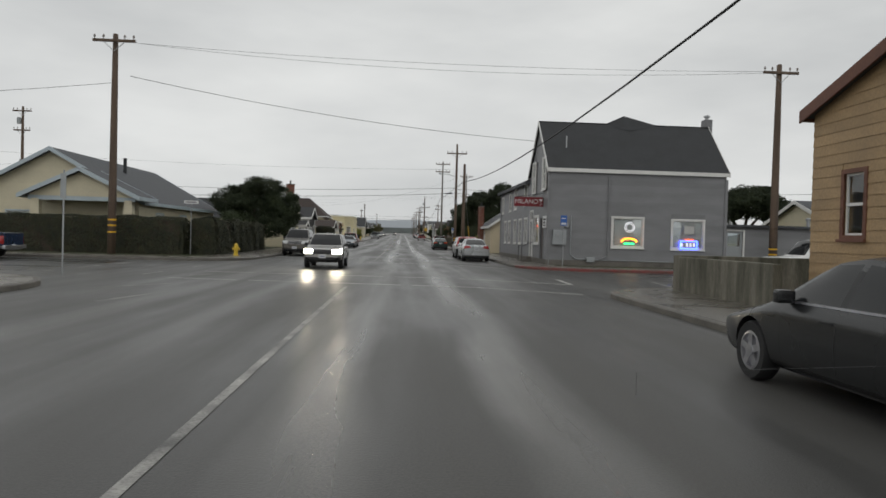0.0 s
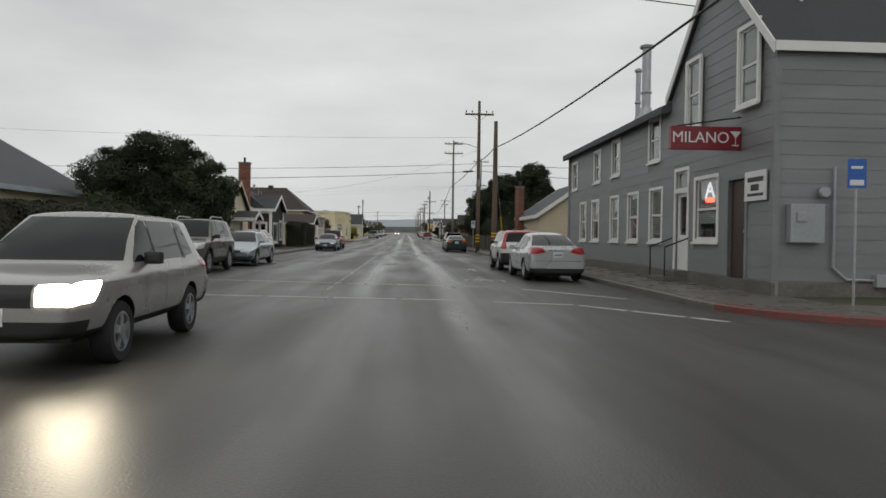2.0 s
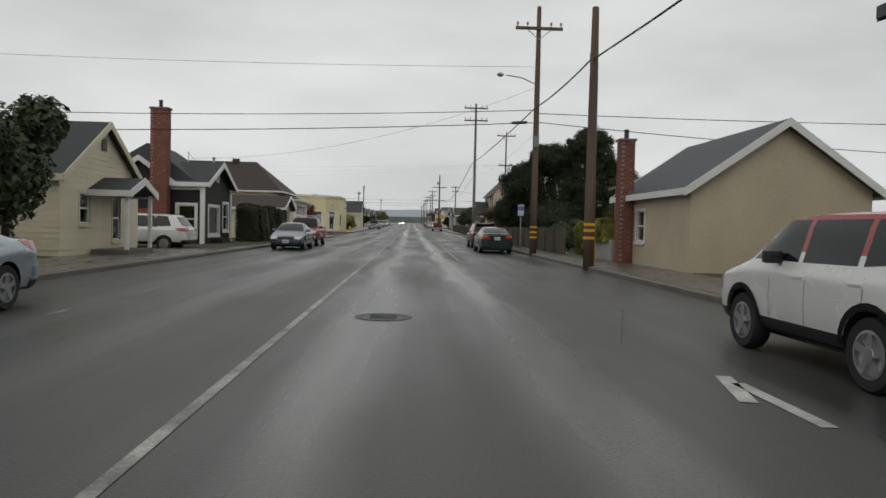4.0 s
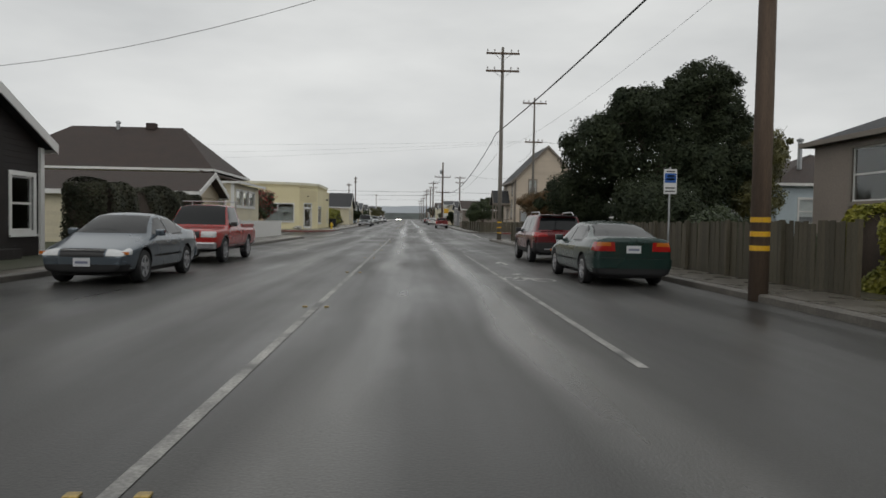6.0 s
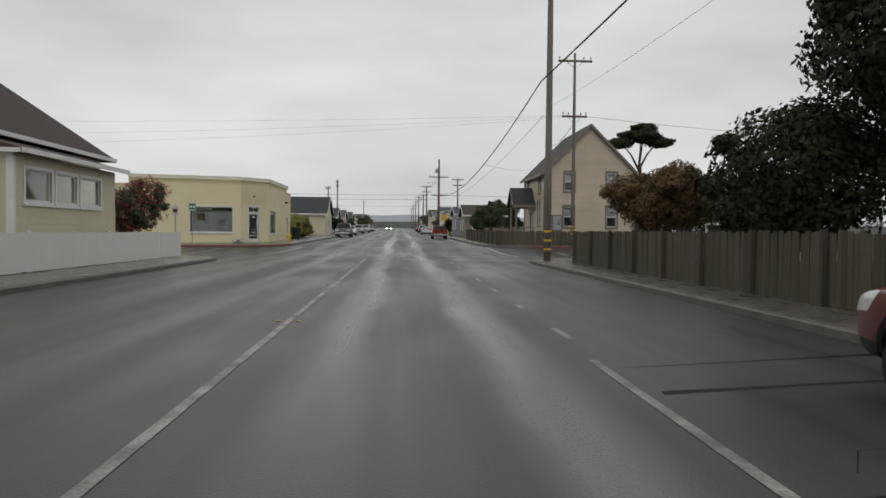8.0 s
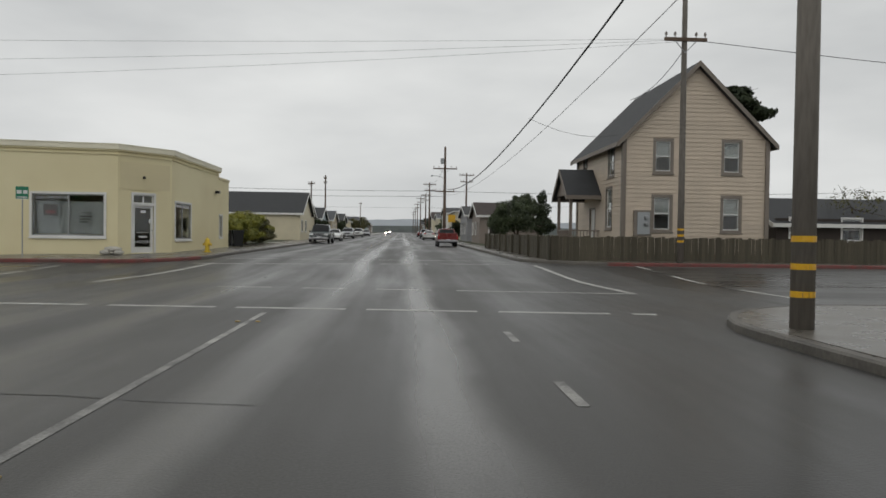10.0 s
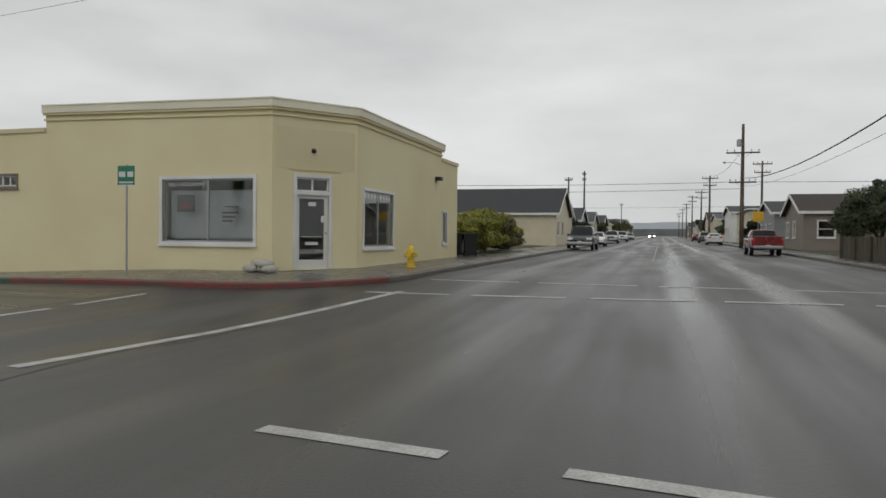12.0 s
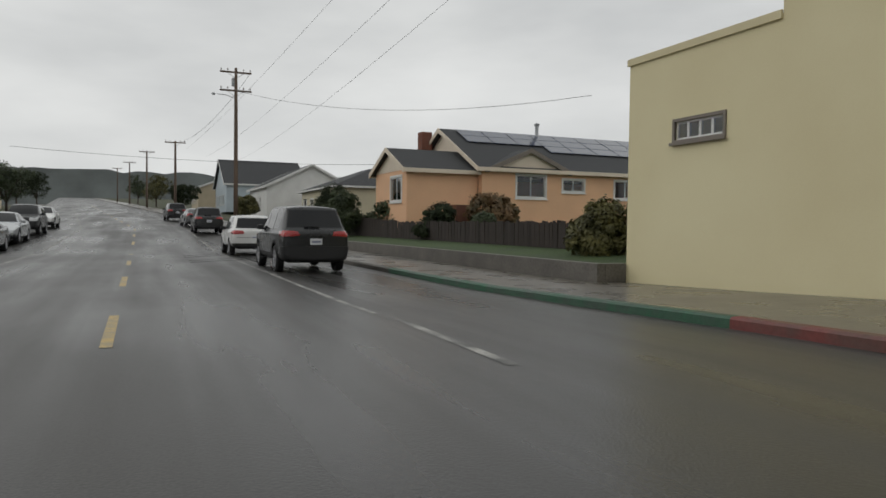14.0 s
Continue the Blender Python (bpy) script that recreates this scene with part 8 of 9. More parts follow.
def post_sign(name, label, x, y, h, plates, turn=0, r=0.025, base_lift=0.14):
    """plates: (z0, z1, half width, colour, bars) facing local -y."""
    z = ground_z(x, y) + base_lift
    m = pose(x, y, z, 0, 0, turn)
    t = thing(name, label, "sign", m=m)
    bm = bmesh.new()
    tube(bm, m @ Vector((0, 0, 0)), m @ Vector((0, 0, h)), r, sides=8)
    part("post", bm, "steel", t)
    for z0, z1, hw, colour, bars in plates:
        b2 = boxes((-hw, hw, -r - 0.012, -r - 0.004, z0, z1), bevel=0.003)
        bmesh.ops.transform(b2, matrix=m, verts=b2.verts)
        pl = part("plate", b2, colour, t)
        for bx0, bx1, bz0, bz1, c in bars:
            b3 = boxes((bx0, bx1, -r - 0.016, -r - 0.0125, bz0, bz1))
            bmesh.ops.transform(b3, matrix=m, verts=b3.verts)
            part("plate_print", b3, c, pl)
    return t


post_sign("bus_stop_sign", "white and blue bus stop sign on a steel post", 5.75, 73.5, 2.6,
          [(1.95, 2.55, 0.16, "sign_white", [(-0.14, 0.14, 2.22, 2.45, "sign_blue"), (-0.1, 0.1, 2.28, 2.33, "sign_white"), (-0.08, 0.1, 2.36, 2.4, "sign_white"), (-0.12, 0.12, 2.0, 2.03, "ink"), (-0.12, 0.12, 2.08, 2.11, "ink"), (-0.1, 0.1, 2.48, 2.51, "ink")])])
post_sign("parking_sign", "green parking sign on a steel post at the kerb", -14.87, 129.2, 2.9,
          [(2.37, 2.87, 0.24, "sign_green", [(-0.2, -0.02, 2.58, 2.72, "sign_white"), (0.04, 0.2, 2.58, 2.72, "sign_white"), (-0.2, 0.2, 2.42, 2.46, "sign_white"), (-0.2, 0.2, 2.35, 2.38, "sign_white")])], turn=8)
post_sign("street_sign", "steel post carrying a pale street name plate", -12.2, 28.8, 3.1, [(2.85, 3.02, 0.4, "sign_white", [(-0.3, 0.3, 2.91, 2.96, "ink")])])
post_sign("stop_sign_back", "grey back of a stop sign on a post", -9.85, 8.9, 2.95, [(2.15, 2.85, 0.08, "meter_grey", [])])
post_sign("parking_sign", "blue and white parking sign on a post at the bar corner", 8.1, 25.05, 2.7, [(2.15, 2.68, 0.16, "sign_blue", [(-0.12, 0.12, 2.2, 2.3, "sign_white"), (-0.1, 0.1, 2.5, 2.55, "sign_white")])], turn=-12)
post_sign("parking_sign", "small white parking sign on a post", -11.0, 113.0, 2.4, [(1.9, 2.35, 0.15, "sign_white", [(-0.1, 0.1, 2.05, 2.2, "sign_red")])])
post_sign("warning_sign", "yellow diamond warning sign far along the street", 5.9, 176, 3.0, [(2.2, 3.0, 0.4, "yellow_band", [])])
# guy wire with its yellow guard
gt = thing("guy_wire", "guy wire with a yellow plastic guard by the pole", "guy wire", m=pose(6.6, 61, 0.14))
bm = bmesh.new()
tube(bm, (5.6, 58.4, 7.4), (6.8, 61.5, 0.2), 0.01, sides=6)
part("strand", bm, "steel", gt)
bm = bmesh.new()
tube(bm, (6.37, 60.4, 2.7), (6.8, 61.5, 0.15), 0.035, sides=8)
part("guard", bm, "yellow_band", gt)


def wheeled_bin(x, y, turn):
    m = pose(x, y, ground_z(x, y) + 0.14, 0, 0, turn)
    t = thing("rubbish_bin", "black wheeled rubbish bin beside the store", "bin", m=m)
    bm = bmesh.new()
    solid(bm, [m @ Vector(p) for p in ((-0.24, -0.26, 0.05), (0.24, -0.26, 0.05), (0.24, 0.26, 0.05), (-0.24, 0.26, 0.05))],
          [m @ Vector(p) for p in ((-0.31, -0.36, 1.0), (0.31, -0.36, 1.0), (0.31, 0.36, 1.0), (-0.31, 0.36, 1.0))])
    part("bin_body", bm, "tar", t)
    b2 = boxes((-0.33, 0.33, -0.4, 0.38, 1.0, 1.07), bevel=0.02)
    bmesh.ops.transform(b2, matrix=m, verts=b2.verts)
    part("lid", b2, "tar", t)
    for sx in (-1, 1):
        b2 = bmesh.new()
        tube(b2, m @ Vector((sx * 0.26, 0.28, 0.11)), m @ Vector((sx * 0.31, 0.28, 0.11)), 0.11, sides=14)
        part("wheel", b2, "tyre", t)


wheeled_bin(-9.95, 145.4, 20)
wheeled_bin(-10.65, 145.6, 0)
random.seed(4)
for k in range(5):
    bx, by = -12.35 + 0.28 * (k % 3) + 0.12 * (k // 3), 131.1 + 0.14 * (k % 2)
    bm = bmesh.new()
    bmesh.ops.create_icosphere(bm, subdivisions=2, radius=0.5)
    for v in bm.verts:
        n_ = noise.noise(v.co * 3 + Vector((k, 0, 0))) * 0.12
        v.co = Vector((v.co.x * (0.5 + n_), v.co.y * (0.34 + n_), max(-0.12, v.co.z * 0.24 + n_ * 0.3)))
    tagged(part("sandbag", bm, "bag", smooth_shade=True, m=pose(bx, by, ground_z(bx, by) + 0.24 + 0.14 * (k // 3), 0, 0, random.uniform(0, 180))), "pale cloth sandbag lying by the store door", "sandbag", group="sandbags by the door")


# ---- plants ----
def leaves(points, normals, size, rs, lift=0.06):
    """One bmesh of small folded leaf sprays at the given points."""
    n = len(points)
    nn = normals / np.linalg.norm(normals, axis=1, keepdims=True)
    ref = rs.normal(size=(n, 3))
    u = np.cross(nn, ref)
    u /= np.linalg.norm(u, axis=1, keepdims=True) + 1e-9
    v = np.cross(nn, u)
    s = (size * rs.uniform(0.55, 1.35, n))[:, None]
    co = np.stack([points - u * s * 0.5, points - v * s * 0.28 + nn * s * lift, points + u * s * 0.6, points + v * s * 0.28 + nn * s * lift], axis=1).reshape(-1, 3)
    me = bpy.data.meshes.new("leaves")
    me.vertices.add(4 * n)
    me.vertices.foreach_set("co", co.ravel())
    me.loops.add(4 * n)
    me.loops.foreach_set("vertex_index", np.arange(4 * n))
    me.polygons.add(n)
    me.polygons.foreach_set("loop_start", np.arange(n) * 4)
    me.update()
    return me


def cloud_points(centre, radii, count, rs, hollow=0.55):
    """Points strewn over a lumpy blob, thinner inside, and their outward ways."""
    d = rs.normal(size=(count, 3))
    d /= np.linalg.norm(d, axis=1, keepdims=True)
    ph = rs.uniform(0, 6.28, 6)
    lump = 0.82 + 0.13 * np.sin(4.1 * d[:, 0] + ph[0]) * np.cos(3.7 * d[:, 2] + ph[1]) + 0.1 * np.sin(7.3 * d[:, 1] + ph[2]) * np.sin(6.7 * d[:, 0] + ph[3]) + 0.07 * np.sin(14 * d[:, 2] + ph[4]) * np.sin(13 * d[:, 1] + 11 * d[:, 0] + ph[5])
    k = (hollow + (1 - hollow) * rs.uniform(size=count) ** 0.6) * lump
    p = np.array(centre) + d * np.array(radii) * k[:, None]
    w = d + np.stack([rs.uniform(-1, 1, count), rs.uniform(-1, 1, count), rs.uniform(-0.4, 1, count)], axis=1)
    return p, w


def leaf_part(name, pts, ways, size, mat, parent, rs):
    me = leaves(np.concatenate(pts), np.concatenate(ways), size, rs)
    me.name = name
    me.materials.append(M[mat])
    return attach(new(name, me), parent)


def tree(label, x, y, clumps, leaf, count, size, trunk_r=0.25, trunk_h=2.0, seed=1, name="tree", second=None, limbs=True, blossom=None):
    """clumps: (dx, dy, z, rx, ry, rz) about the trunk's foot."""
    rng = random.Random(seed)
    z0 = ground_z(x, y) + 0.1
    t = thing(name, label, "tree" if name == "tree" else "shrub", m=pose(x, y, z0))
    bm = bmesh.new()
    top = Vector((x + rng.uniform(-0.2, 0.2), y, z0 + trunk_h))
    lathe(bm, [(trunk_r * 1.35, 0), (trunk_r, trunk_h * 0.25), (trunk_r * 0.8, trunk_h)], (x, y, z0), 10)
    for dx, dy, z, rx, ry, rz in clumps:
        e = Vector((x + dx * 0.9, y + dy * 0.9, z0 + z))
        mid = top.lerp(e, 0.5) + Vector((rng.uniform(-0.2, 0.2), rng.uniform(-0.2, 0.2), 0.15))
        tube(bm, top - Vector((0, 0, 0.2)), mid, trunk_r * 0.55, trunk_r * 0.35, 7, False)
        tube(bm, mid, e, trunk_r * 0.35, trunk_r * 0.12, 6, False)
        for _ in range(4):
            f = e + Vector((rng.uniform(-1, 1) * rx * 0.8, rng.uniform(-1, 1) * ry * 0.8, rng.uniform(-0.6, 0.9) * rz))
            tube(bm, mid.lerp(e, rng.uniform(0.3, 1)), f, trunk_r * 0.14, trunk_r * 0.04, 5, False)
    part("trunk", bm, "bark", t)
    vol = sum(rx * ry + rx * rz + ry * rz for *_, rx, ry, rz in clumps)
    rs = np.random.RandomState(seed)
    first, other, bloom = ([], []), ([], []), ([], [])
    for k, (dx, dy, z, rx, ry, rz) in enumerate(clumps):
        n = int(count * (rx * ry + rx * rz + ry * rz) / vol)
        to = other if second and k % 3 == 2 else first
        p, w = cloud_points((x + dx, y + dy, z0 + z), (rx * 0.94, ry * 0.94, rz * 0.94), int(n * 0.62), rs)
        to[0].append(p)
        to[1].append(w)
        # small tufts break the outline
        tufts = 9 if count > 8000 else 4
        for _ in range(tufts):
            d = rs.normal(size=3)
            d /= np.linalg.norm(d)
            d[2] = abs(d[2]) * 0.9 - 0.2
            at = np.array((x + dx, y + dy, z0 + z)) + d * np.array((rx, ry, rz)) * rs.uniform(0.72, 0.98)
            q = np.array((rx, ry, rz)) * rs.uniform(0.16, 0.34)
            p, w = cloud_points(at, q, int(n * 0.38 / tufts), rs, 0.1)
            (to if rs.uniform() < 0.8 else first)[0].append(p)
            (to if len(to[0]) > len(to[1]) else first)[1].append(w)
        if blossom:
            p, w = cloud_points((x + dx, y + dy, z0 + z), (rx * 1.05, ry * 1.05, rz * 1.05), 900, rs, 0.86)
            bloom[0].append(p)
            bloom[1].append(w)
    leaf_part("crown", *first, size, leaf, t, rs)
    if other[0]:
        leaf_part("crown", *other, size, second, t, rs)
    if blossom:
        leaf_part("blossom", *bloom, size * 0.9, blossom, t, rs)
    return t


def hedge(label, x0, x1, y0, y1, h, leaf, count, size=0.13, seed=1, round_top=0.15, lift=0.12):
    """A clipped hedge: a dark woody core and leaves all over its faces."""
    rng = random.Random(seed)
    t = thing("hedge", label, "hedge", m=pose((x0 + x1) / 2, (y0 + y1) / 2, ground_z((x0 + x1) / 2, (y0 + y1) / 2)))
    cz = ground_z((x0 + x1) / 2, (y0 + y1) / 2) + lift
    core = boxes((x0 + 0.14, x1 - 0.14, y0 + 0.14, y1 - 0.14, cz, cz + h - 0.16))
    part("woody_core", core, "bark", t)
    rs = np.random.RandomState(seed)
    ax, ay, az = (y1 - y0) * h, (x1 - x0) * h, (x1 - x0) * (y1 - y0)
    pts, ways = [], []
    lo, hi = np.array((x0, y0, cz)), np.array((x1, y1, cz + h))
    for axis, end, area in ((0, 0, ax), (0, 1, ax), (1, 0, ay), (1, 1, ay), (2, 1, az)):
        n = int(count * area / (2 * ax + 2 * ay + az))
        p = lo + (hi - lo) * rs.uniform(size=(n, 3))
        depth = np.abs(rs.normal(0, 0.06, n))
        p[:, axis] = (hi[axis] - depth) if end else (lo[axis] + depth)
        # rounded shoulders
        over = np.clip(p[:, 2] - (cz + h - 0.3), 0, None)
        for q in (0, 1):
            mid = (lo[q] + hi[q]) / 2
            p[:, q] -= np.sign(p[:, q] - mid) * np.where(np.abs(p[:, q] - mid) > (hi[q] - lo[q]) / 2 - 0.3, over ** 2 * 1.6, 0)
        wob = round_top * (np.sin(p[:, 0] * 1.7 + p[:, 2] * 1.3 + seed) * np.sin(p[:, 1] * 1.1 + seed * 2) * 0.6 + np.sin(p[:, 1] * 3.1 + p[:, 0] * 2.3 + p[:, 2] * 2.7) * 0.3)
        way = np.zeros((n, 3))
        way[:, axis] = 1 if end else -1
        p += way * wob[:, None]
        way += np.stack([rs.uniform(-0.7, 0.7, n), rs.uniform(-0.7, 0.7, n), rs.uniform(-0.1, 1.0, n)], axis=1)
        pts.append(p)
        ways.append(way)
    leaf_part("foliage", pts, ways, size, leaf, t, rs)
    return t


hedge("tall clipped dark hedge along a corner garden", -12.4, -10.9, 29.0, 43.5, 2.05, "leaf_hedge", 90000, 0.085, 2)
hedge("tall clipped dark hedge along a side street", -27.5, -12.4, 27.9, 29.4, 2.05, "leaf_hedge", 70000, 0.09, 3)
hedge("dark clipped hedge before the brown-roofed house", -11.4, -9.9, 79.2, 89.3, 2.25, "leaf_hedge", 60000, 0.09, 4, 0.25)
hedge("yellow-green hedge growing behind a low garden wall", 8.1, 9.6, 63.2, 70.4, 1.66, "leaf_yellow", 60000, 0.1, 5, 0.3)
hedge("yellow-green creeper trailing over a low garden wall", 7.72, 8.3, 63.4, 68.6, 0.78, "leaf_yellow", 22000, 0.1, 8, 0.26, lift=0.86)
tree("rounded yellow-olive bush beside the store", -11.5, 154.5, [(0, -4.6, 1.3, 1.7, 2.3, 1.0), (0.1, -1.4, 1.6, 1.8, 2.6, 1.15), (0, 2.2, 1.5, 1.7, 2.6, 1.1), (-0.1, 5.0, 1.1, 1.5, 2.0, 0.95), (0.3, -2.8, 0.8, 1.6, 3.0, 0.8), (0.3, 3.0, 0.8, 1.6, 3.0, 0.8)], "leaf_yellow", 70000, 0.12, 0.1, 0.6, 6, name="shrub", second="leaf_olive")
tagged(part("garden_wall", boxes((7.86, 8.06, 63.0, 67.2, 0.1, 0.98), bevel=0.06), "wall_pale"), "low pale concrete garden wall below a hedge", "wall", kind="structure")

tree("broad dense dark evergreen beside parked cars", -12.7, 47.5, [(0, 0, 3.8, 3.0, 2.8, 2.0), (-2.0, 0.5, 3.8, 2.0, 2.2, 1.7), (2.0, 0.3, 3.9, 1.9, 2.0, 1.7), (0.7, -0.8, 5.1, 2.2, 2.0, 1.1), (2.2, 1.8, 3.0, 1.6, 1.8, 1.7), (-1.0, -1.2, 2.2, 2.0, 1.4, 1.3), (1.5, -1.0, 1.9, 1.8, 1.3, 1.3)],
     "leaf_dark", 120000, 0.1, 0.28, 1.8, 11, second="leaf_mid")
tree("spiky mid-green shrub beside a cream house", -11.0, 53.5, [(0, 0, 2.6, 1.2, 1.4, 1.9), (0.5, 0.8, 3.8, 0.8, 0.8, 1.0)], "leaf_mid", 7000, 0.2, 0.12, 1.2, 12)
BIG = [(0, 0, 4.2, 3.2, 3.4, 2.8), (-3.0, -1.5, 4.8, 2.1, 2.4, 2.2), (2.2, 1.0, 6.2, 2.4, 2.8, 2.2), (0.0, 1.0, 7.0, 2.4, 2.6, 1.8), (2.8, 0.5, 8.3, 1.9, 2.1, 1.8), (3.7, 0.3, 7.2, 1.7, 2.0, 1.6), (2.0, 0.0, 7.7, 1.6, 1.8, 1.3), (-3.2, 1.2, 2.6, 2.2, 2.8, 1.9), (2.6, -1.5, 4.0, 2.2, 2.2, 2.2), (3.9, 0.6, 6.0, 1.6, 2.0, 2.0), (-1.5, -2.0, 6.6, 1.7, 1.8, 1.4), (1.0, -2.2, 2.6, 2.6, 2.0, 1.8)]
tree("large dense dark evergreen tree over a fence", 11.4, 91.5, BIG, "leaf_dark", 190000, 0.135, 0.42, 2.6, 13)
tree("dark evergreen shrub under a large tree", 9.0, 84.5, [(0, 0, 1.9, 1.7, 2.4, 1.5), (0.4, -2.2, 1.5, 1.5, 1.7, 1.2), (1.0, 2.4, 2.2, 1.8, 2.0, 1.7)], "leaf_dark", 40000, 0.11, 0.16, 1.0, 14, name="shrub")
tree("yellow-olive tree behind the large evergreen", 16.4, 90.6, [(0, 0, 4.1, 1.8, 1.9, 2.1), (0.9, 0.7, 5.3, 1.4, 1.4, 1.3), (-0.5, -1.0, 2.6, 1.7, 1.6, 1.4)], "leaf_olive", 30000, 0.12, 0.15, 1.8, 15)
tree("round rusty-leaved bush over the fence", 8.2, 101.0, [(0, 0, 2.3, 1.7, 1.8, 1.2), (-0.8, 0.3, 2.6, 1.1, 1.2, 0.9), (1.1, 0.2, 2.2, 1.2, 1.3, 1.0), (0.1, -0.9, 2.9, 1.1, 1.0, 0.8)], "leaf_rust", 34000, 0.1, 0.14, 1.2, 16, name="shrub", second="leaf_olive")
tree("dark bush over the fence", 9.4, 96.5, [(0, 0, 1.8, 1.6, 2.4, 1.5), (0.5, 1.5, 2.2, 1.3, 1.4, 1.2)], "leaf_dark", 22000, 0.11, 0.14, 1.0, 17, name="shrub")
tree("flat-topped pine far behind a house", 25.2, 152, [(0, 0, 11.2, 2.6, 2.4, 0.9), (-2.3, 0, 10.4, 1.9, 1.8, 0.7), (2.2, 0.4, 10.6, 1.8, 1.8, 0.7), (0.4, 0, 12.0, 1.8, 1.6, 0.6)], "leaf_dark", 9000, 0.3, 0.25, 7.8, 18)
tree("rounded dark tree beyond the corner fence", 10.4, 160, [(0, 0, 2.6, 2.2, 2.2, 1.9), (0.6, 0.4, 3.7, 1.4, 1.4, 1.1), (-1.4, 0, 2.0, 1.4, 1.6, 1.3)], "leaf_mid", 30000, 0.13, 0.2, 1.0, 19)
tree("thin dark conifer far behind a porch", 14.2, 168, [(0, 0, 2.0, 1.6, 1.6, 1.2), (0, 0, 3.4, 1.1, 1.1, 1.2), (0, 0, 4.6, 0.6, 0.6, 1.0)], "leaf_dark", 5000, 0.22, 0.12, 2.0, 20)
tree("red-blossomed shrub behind a white fence", -12.0, 110.2, [(0, 0, 2.1, 1.5, 1.6, 1.3), (0.4, 0.6, 2.8, 1.1, 1.1, 0.9), (-0.4, -0.8, 1.7, 1.3, 1.3, 1.0)], "leaf_mid", 12000, 0.11, 0.1, 0.9, 21, name="shrub", blossom="flower_red")
tree("leafless-looking pale tree behind a corner house", 26.5, 139, [(0, 0, 3.0, 2.2, 2.0, 1.6)], "leaf_olive", 600, 0.15, 0.18, 1.6, 22)
tree("dark round tree behind a bar", 27.5, 45, [(0.8, 0, 5.0, 2.9, 2.9, 1.8), (-1.2, 0, 4.3, 1.7, 1.7, 1.4), (2.8, 0, 4.4, 1.9, 1.9, 1.5)], "leaf_dark", 40000, 0.15, 0.3, 2.4, 23)
tree("dark green shrub beside the orange house", -49.5, 135.8, [(0, 0, 1.6, 2.0, 1.8, 1.5), (-2.2, 0.3, 1.5, 1.7, 1.5, 1.3), (1.6, 0, 1.3, 1.2, 1.2, 1.0)], "leaf_mid", 9000, 0.2, 0.14, 0.8, 24, name="shrub")
tree("rust-brown shrub before the orange house", -43.4, 138.2, [(0, 0, 1.9, 1.8, 1.4, 1.2), (1.2, 0, 1.5, 1.2, 1.2, 0.9)], "leaf_rust", 6000, 0.18, 0.12, 0.9, 25, name="shrub", second="leaf_dark")
tree("yellow-green bush against the store's end wall", -26.6, 135.4, [(0, 0, 1.5, 1.2, 1.5, 1.3), (-0.3, 0.6, 2.5, 0.9, 1.1, 1.0)], "leaf_olive", 8000, 0.17, 0.12, 0.8, 26, name="shrub", second="leaf_mid")
for k, (bx, by, br) in enumerate(((-27.0, 133.2, 1.0), (-37.5, 134.9, 0.9), (-41.2, 134.6, 1.15), (-52.0, 133.0, 1.5), (-55.5, 133.3, 1.7))):
    tagged(tree("dark olive garden shrub by a dark fence", bx, by, [(0, 0, br * 0.9, br, br, br * 0.9), (br * 0.3, 0, br * 1.5, br * 0.65, br * 0.7, br * 0.6), (-br * 0.5, 0.1, br * 1.2, br * 0.6, br * 0.6, br * 0.6)], ("leaf_olive", "leaf_mid", "leaf_dark", "leaf_mid", "leaf_dark")[k], 12000, 0.11, 0.08, 0.5, 70 + k, name="shrub"), group="shrubs by the dark fence")
tree("low weeds along the corner wall", 11.5, 8.9, [(0, 0, 0.12, 3.6, 0.2, 0.22), (3.0, 0.05, 0.15, 2.2, 0.25, 0.3), (-2.5, 0, 0.1, 1.4, 0.22, 0.16)], "leaf_mid", 9000, 0.07, 0.05, 0.3, 27, name="shrub")
for sx, sy, sr in ((9.3, 79.6, 0.95), (9.9, 77.4, 0.85), (8.9, 75.3, 0.7), (10.8, 82.0, 1.1), (9.2, 73.4, 0.6)):
    tagged(tree("dark green garden bush behind a board fence", sx, sy, [(0, 0, sr, sr, sr * 1.1, sr), (0.2, 0.4, sr * 1.35, sr * 0.7, sr * 0.8, sr * 0.6)], "leaf_mid", 9000, 0.1, 0.06, 0.4, int(sx * 7), name="shrub"), group="garden bushes")
for sx, sy in ((12.8, 78.5), (14.0, 77.6), (16.2, 81.5)):
    tagged(tree("rounded clipped garden shrub", sx, sy, [(0, 0, 0.6, 0.7, 0.7, 0.6)], "leaf_mid", 2200, 0.11, 0.05, 0.3, int(sx * 10), name="shrub"), group="garden shrubs")


# ---- far along the streets ----
random.seed(11)
def far_house(x0, x1, y0, y1, walls, roof, label, ze=2.9, zr=4.6, axis="x", side="e", roof_kind="gable"):
    zb = ground_z((x0 + x1) / 2, (y0 + y1) / 2) + 0.1
    dy = drift((x0 + x1) / 2, (y0 + y1) / 2)
    y0, y1 = y0 + dy, y1 + dy
    n = max(1, int(((y1 - y0) if side in "ew" else (x1 - x0)) / 3.2))
    wins = [(side, 0.8 + 3.0 * k, 1.1, zb + 1.0, zb + 2.2) for k in range(n)]
    wins.append(("s", 1.0, 1.1, zb + 1.0, zb + 2.2))
    return tagged(plain_house(label, x0, x1, y0, y1, zb, zb + ze, zb + zr, axis, walls, roof, "white", wins, roof_kind=roof_kind, name="far_house"), group="far houses")


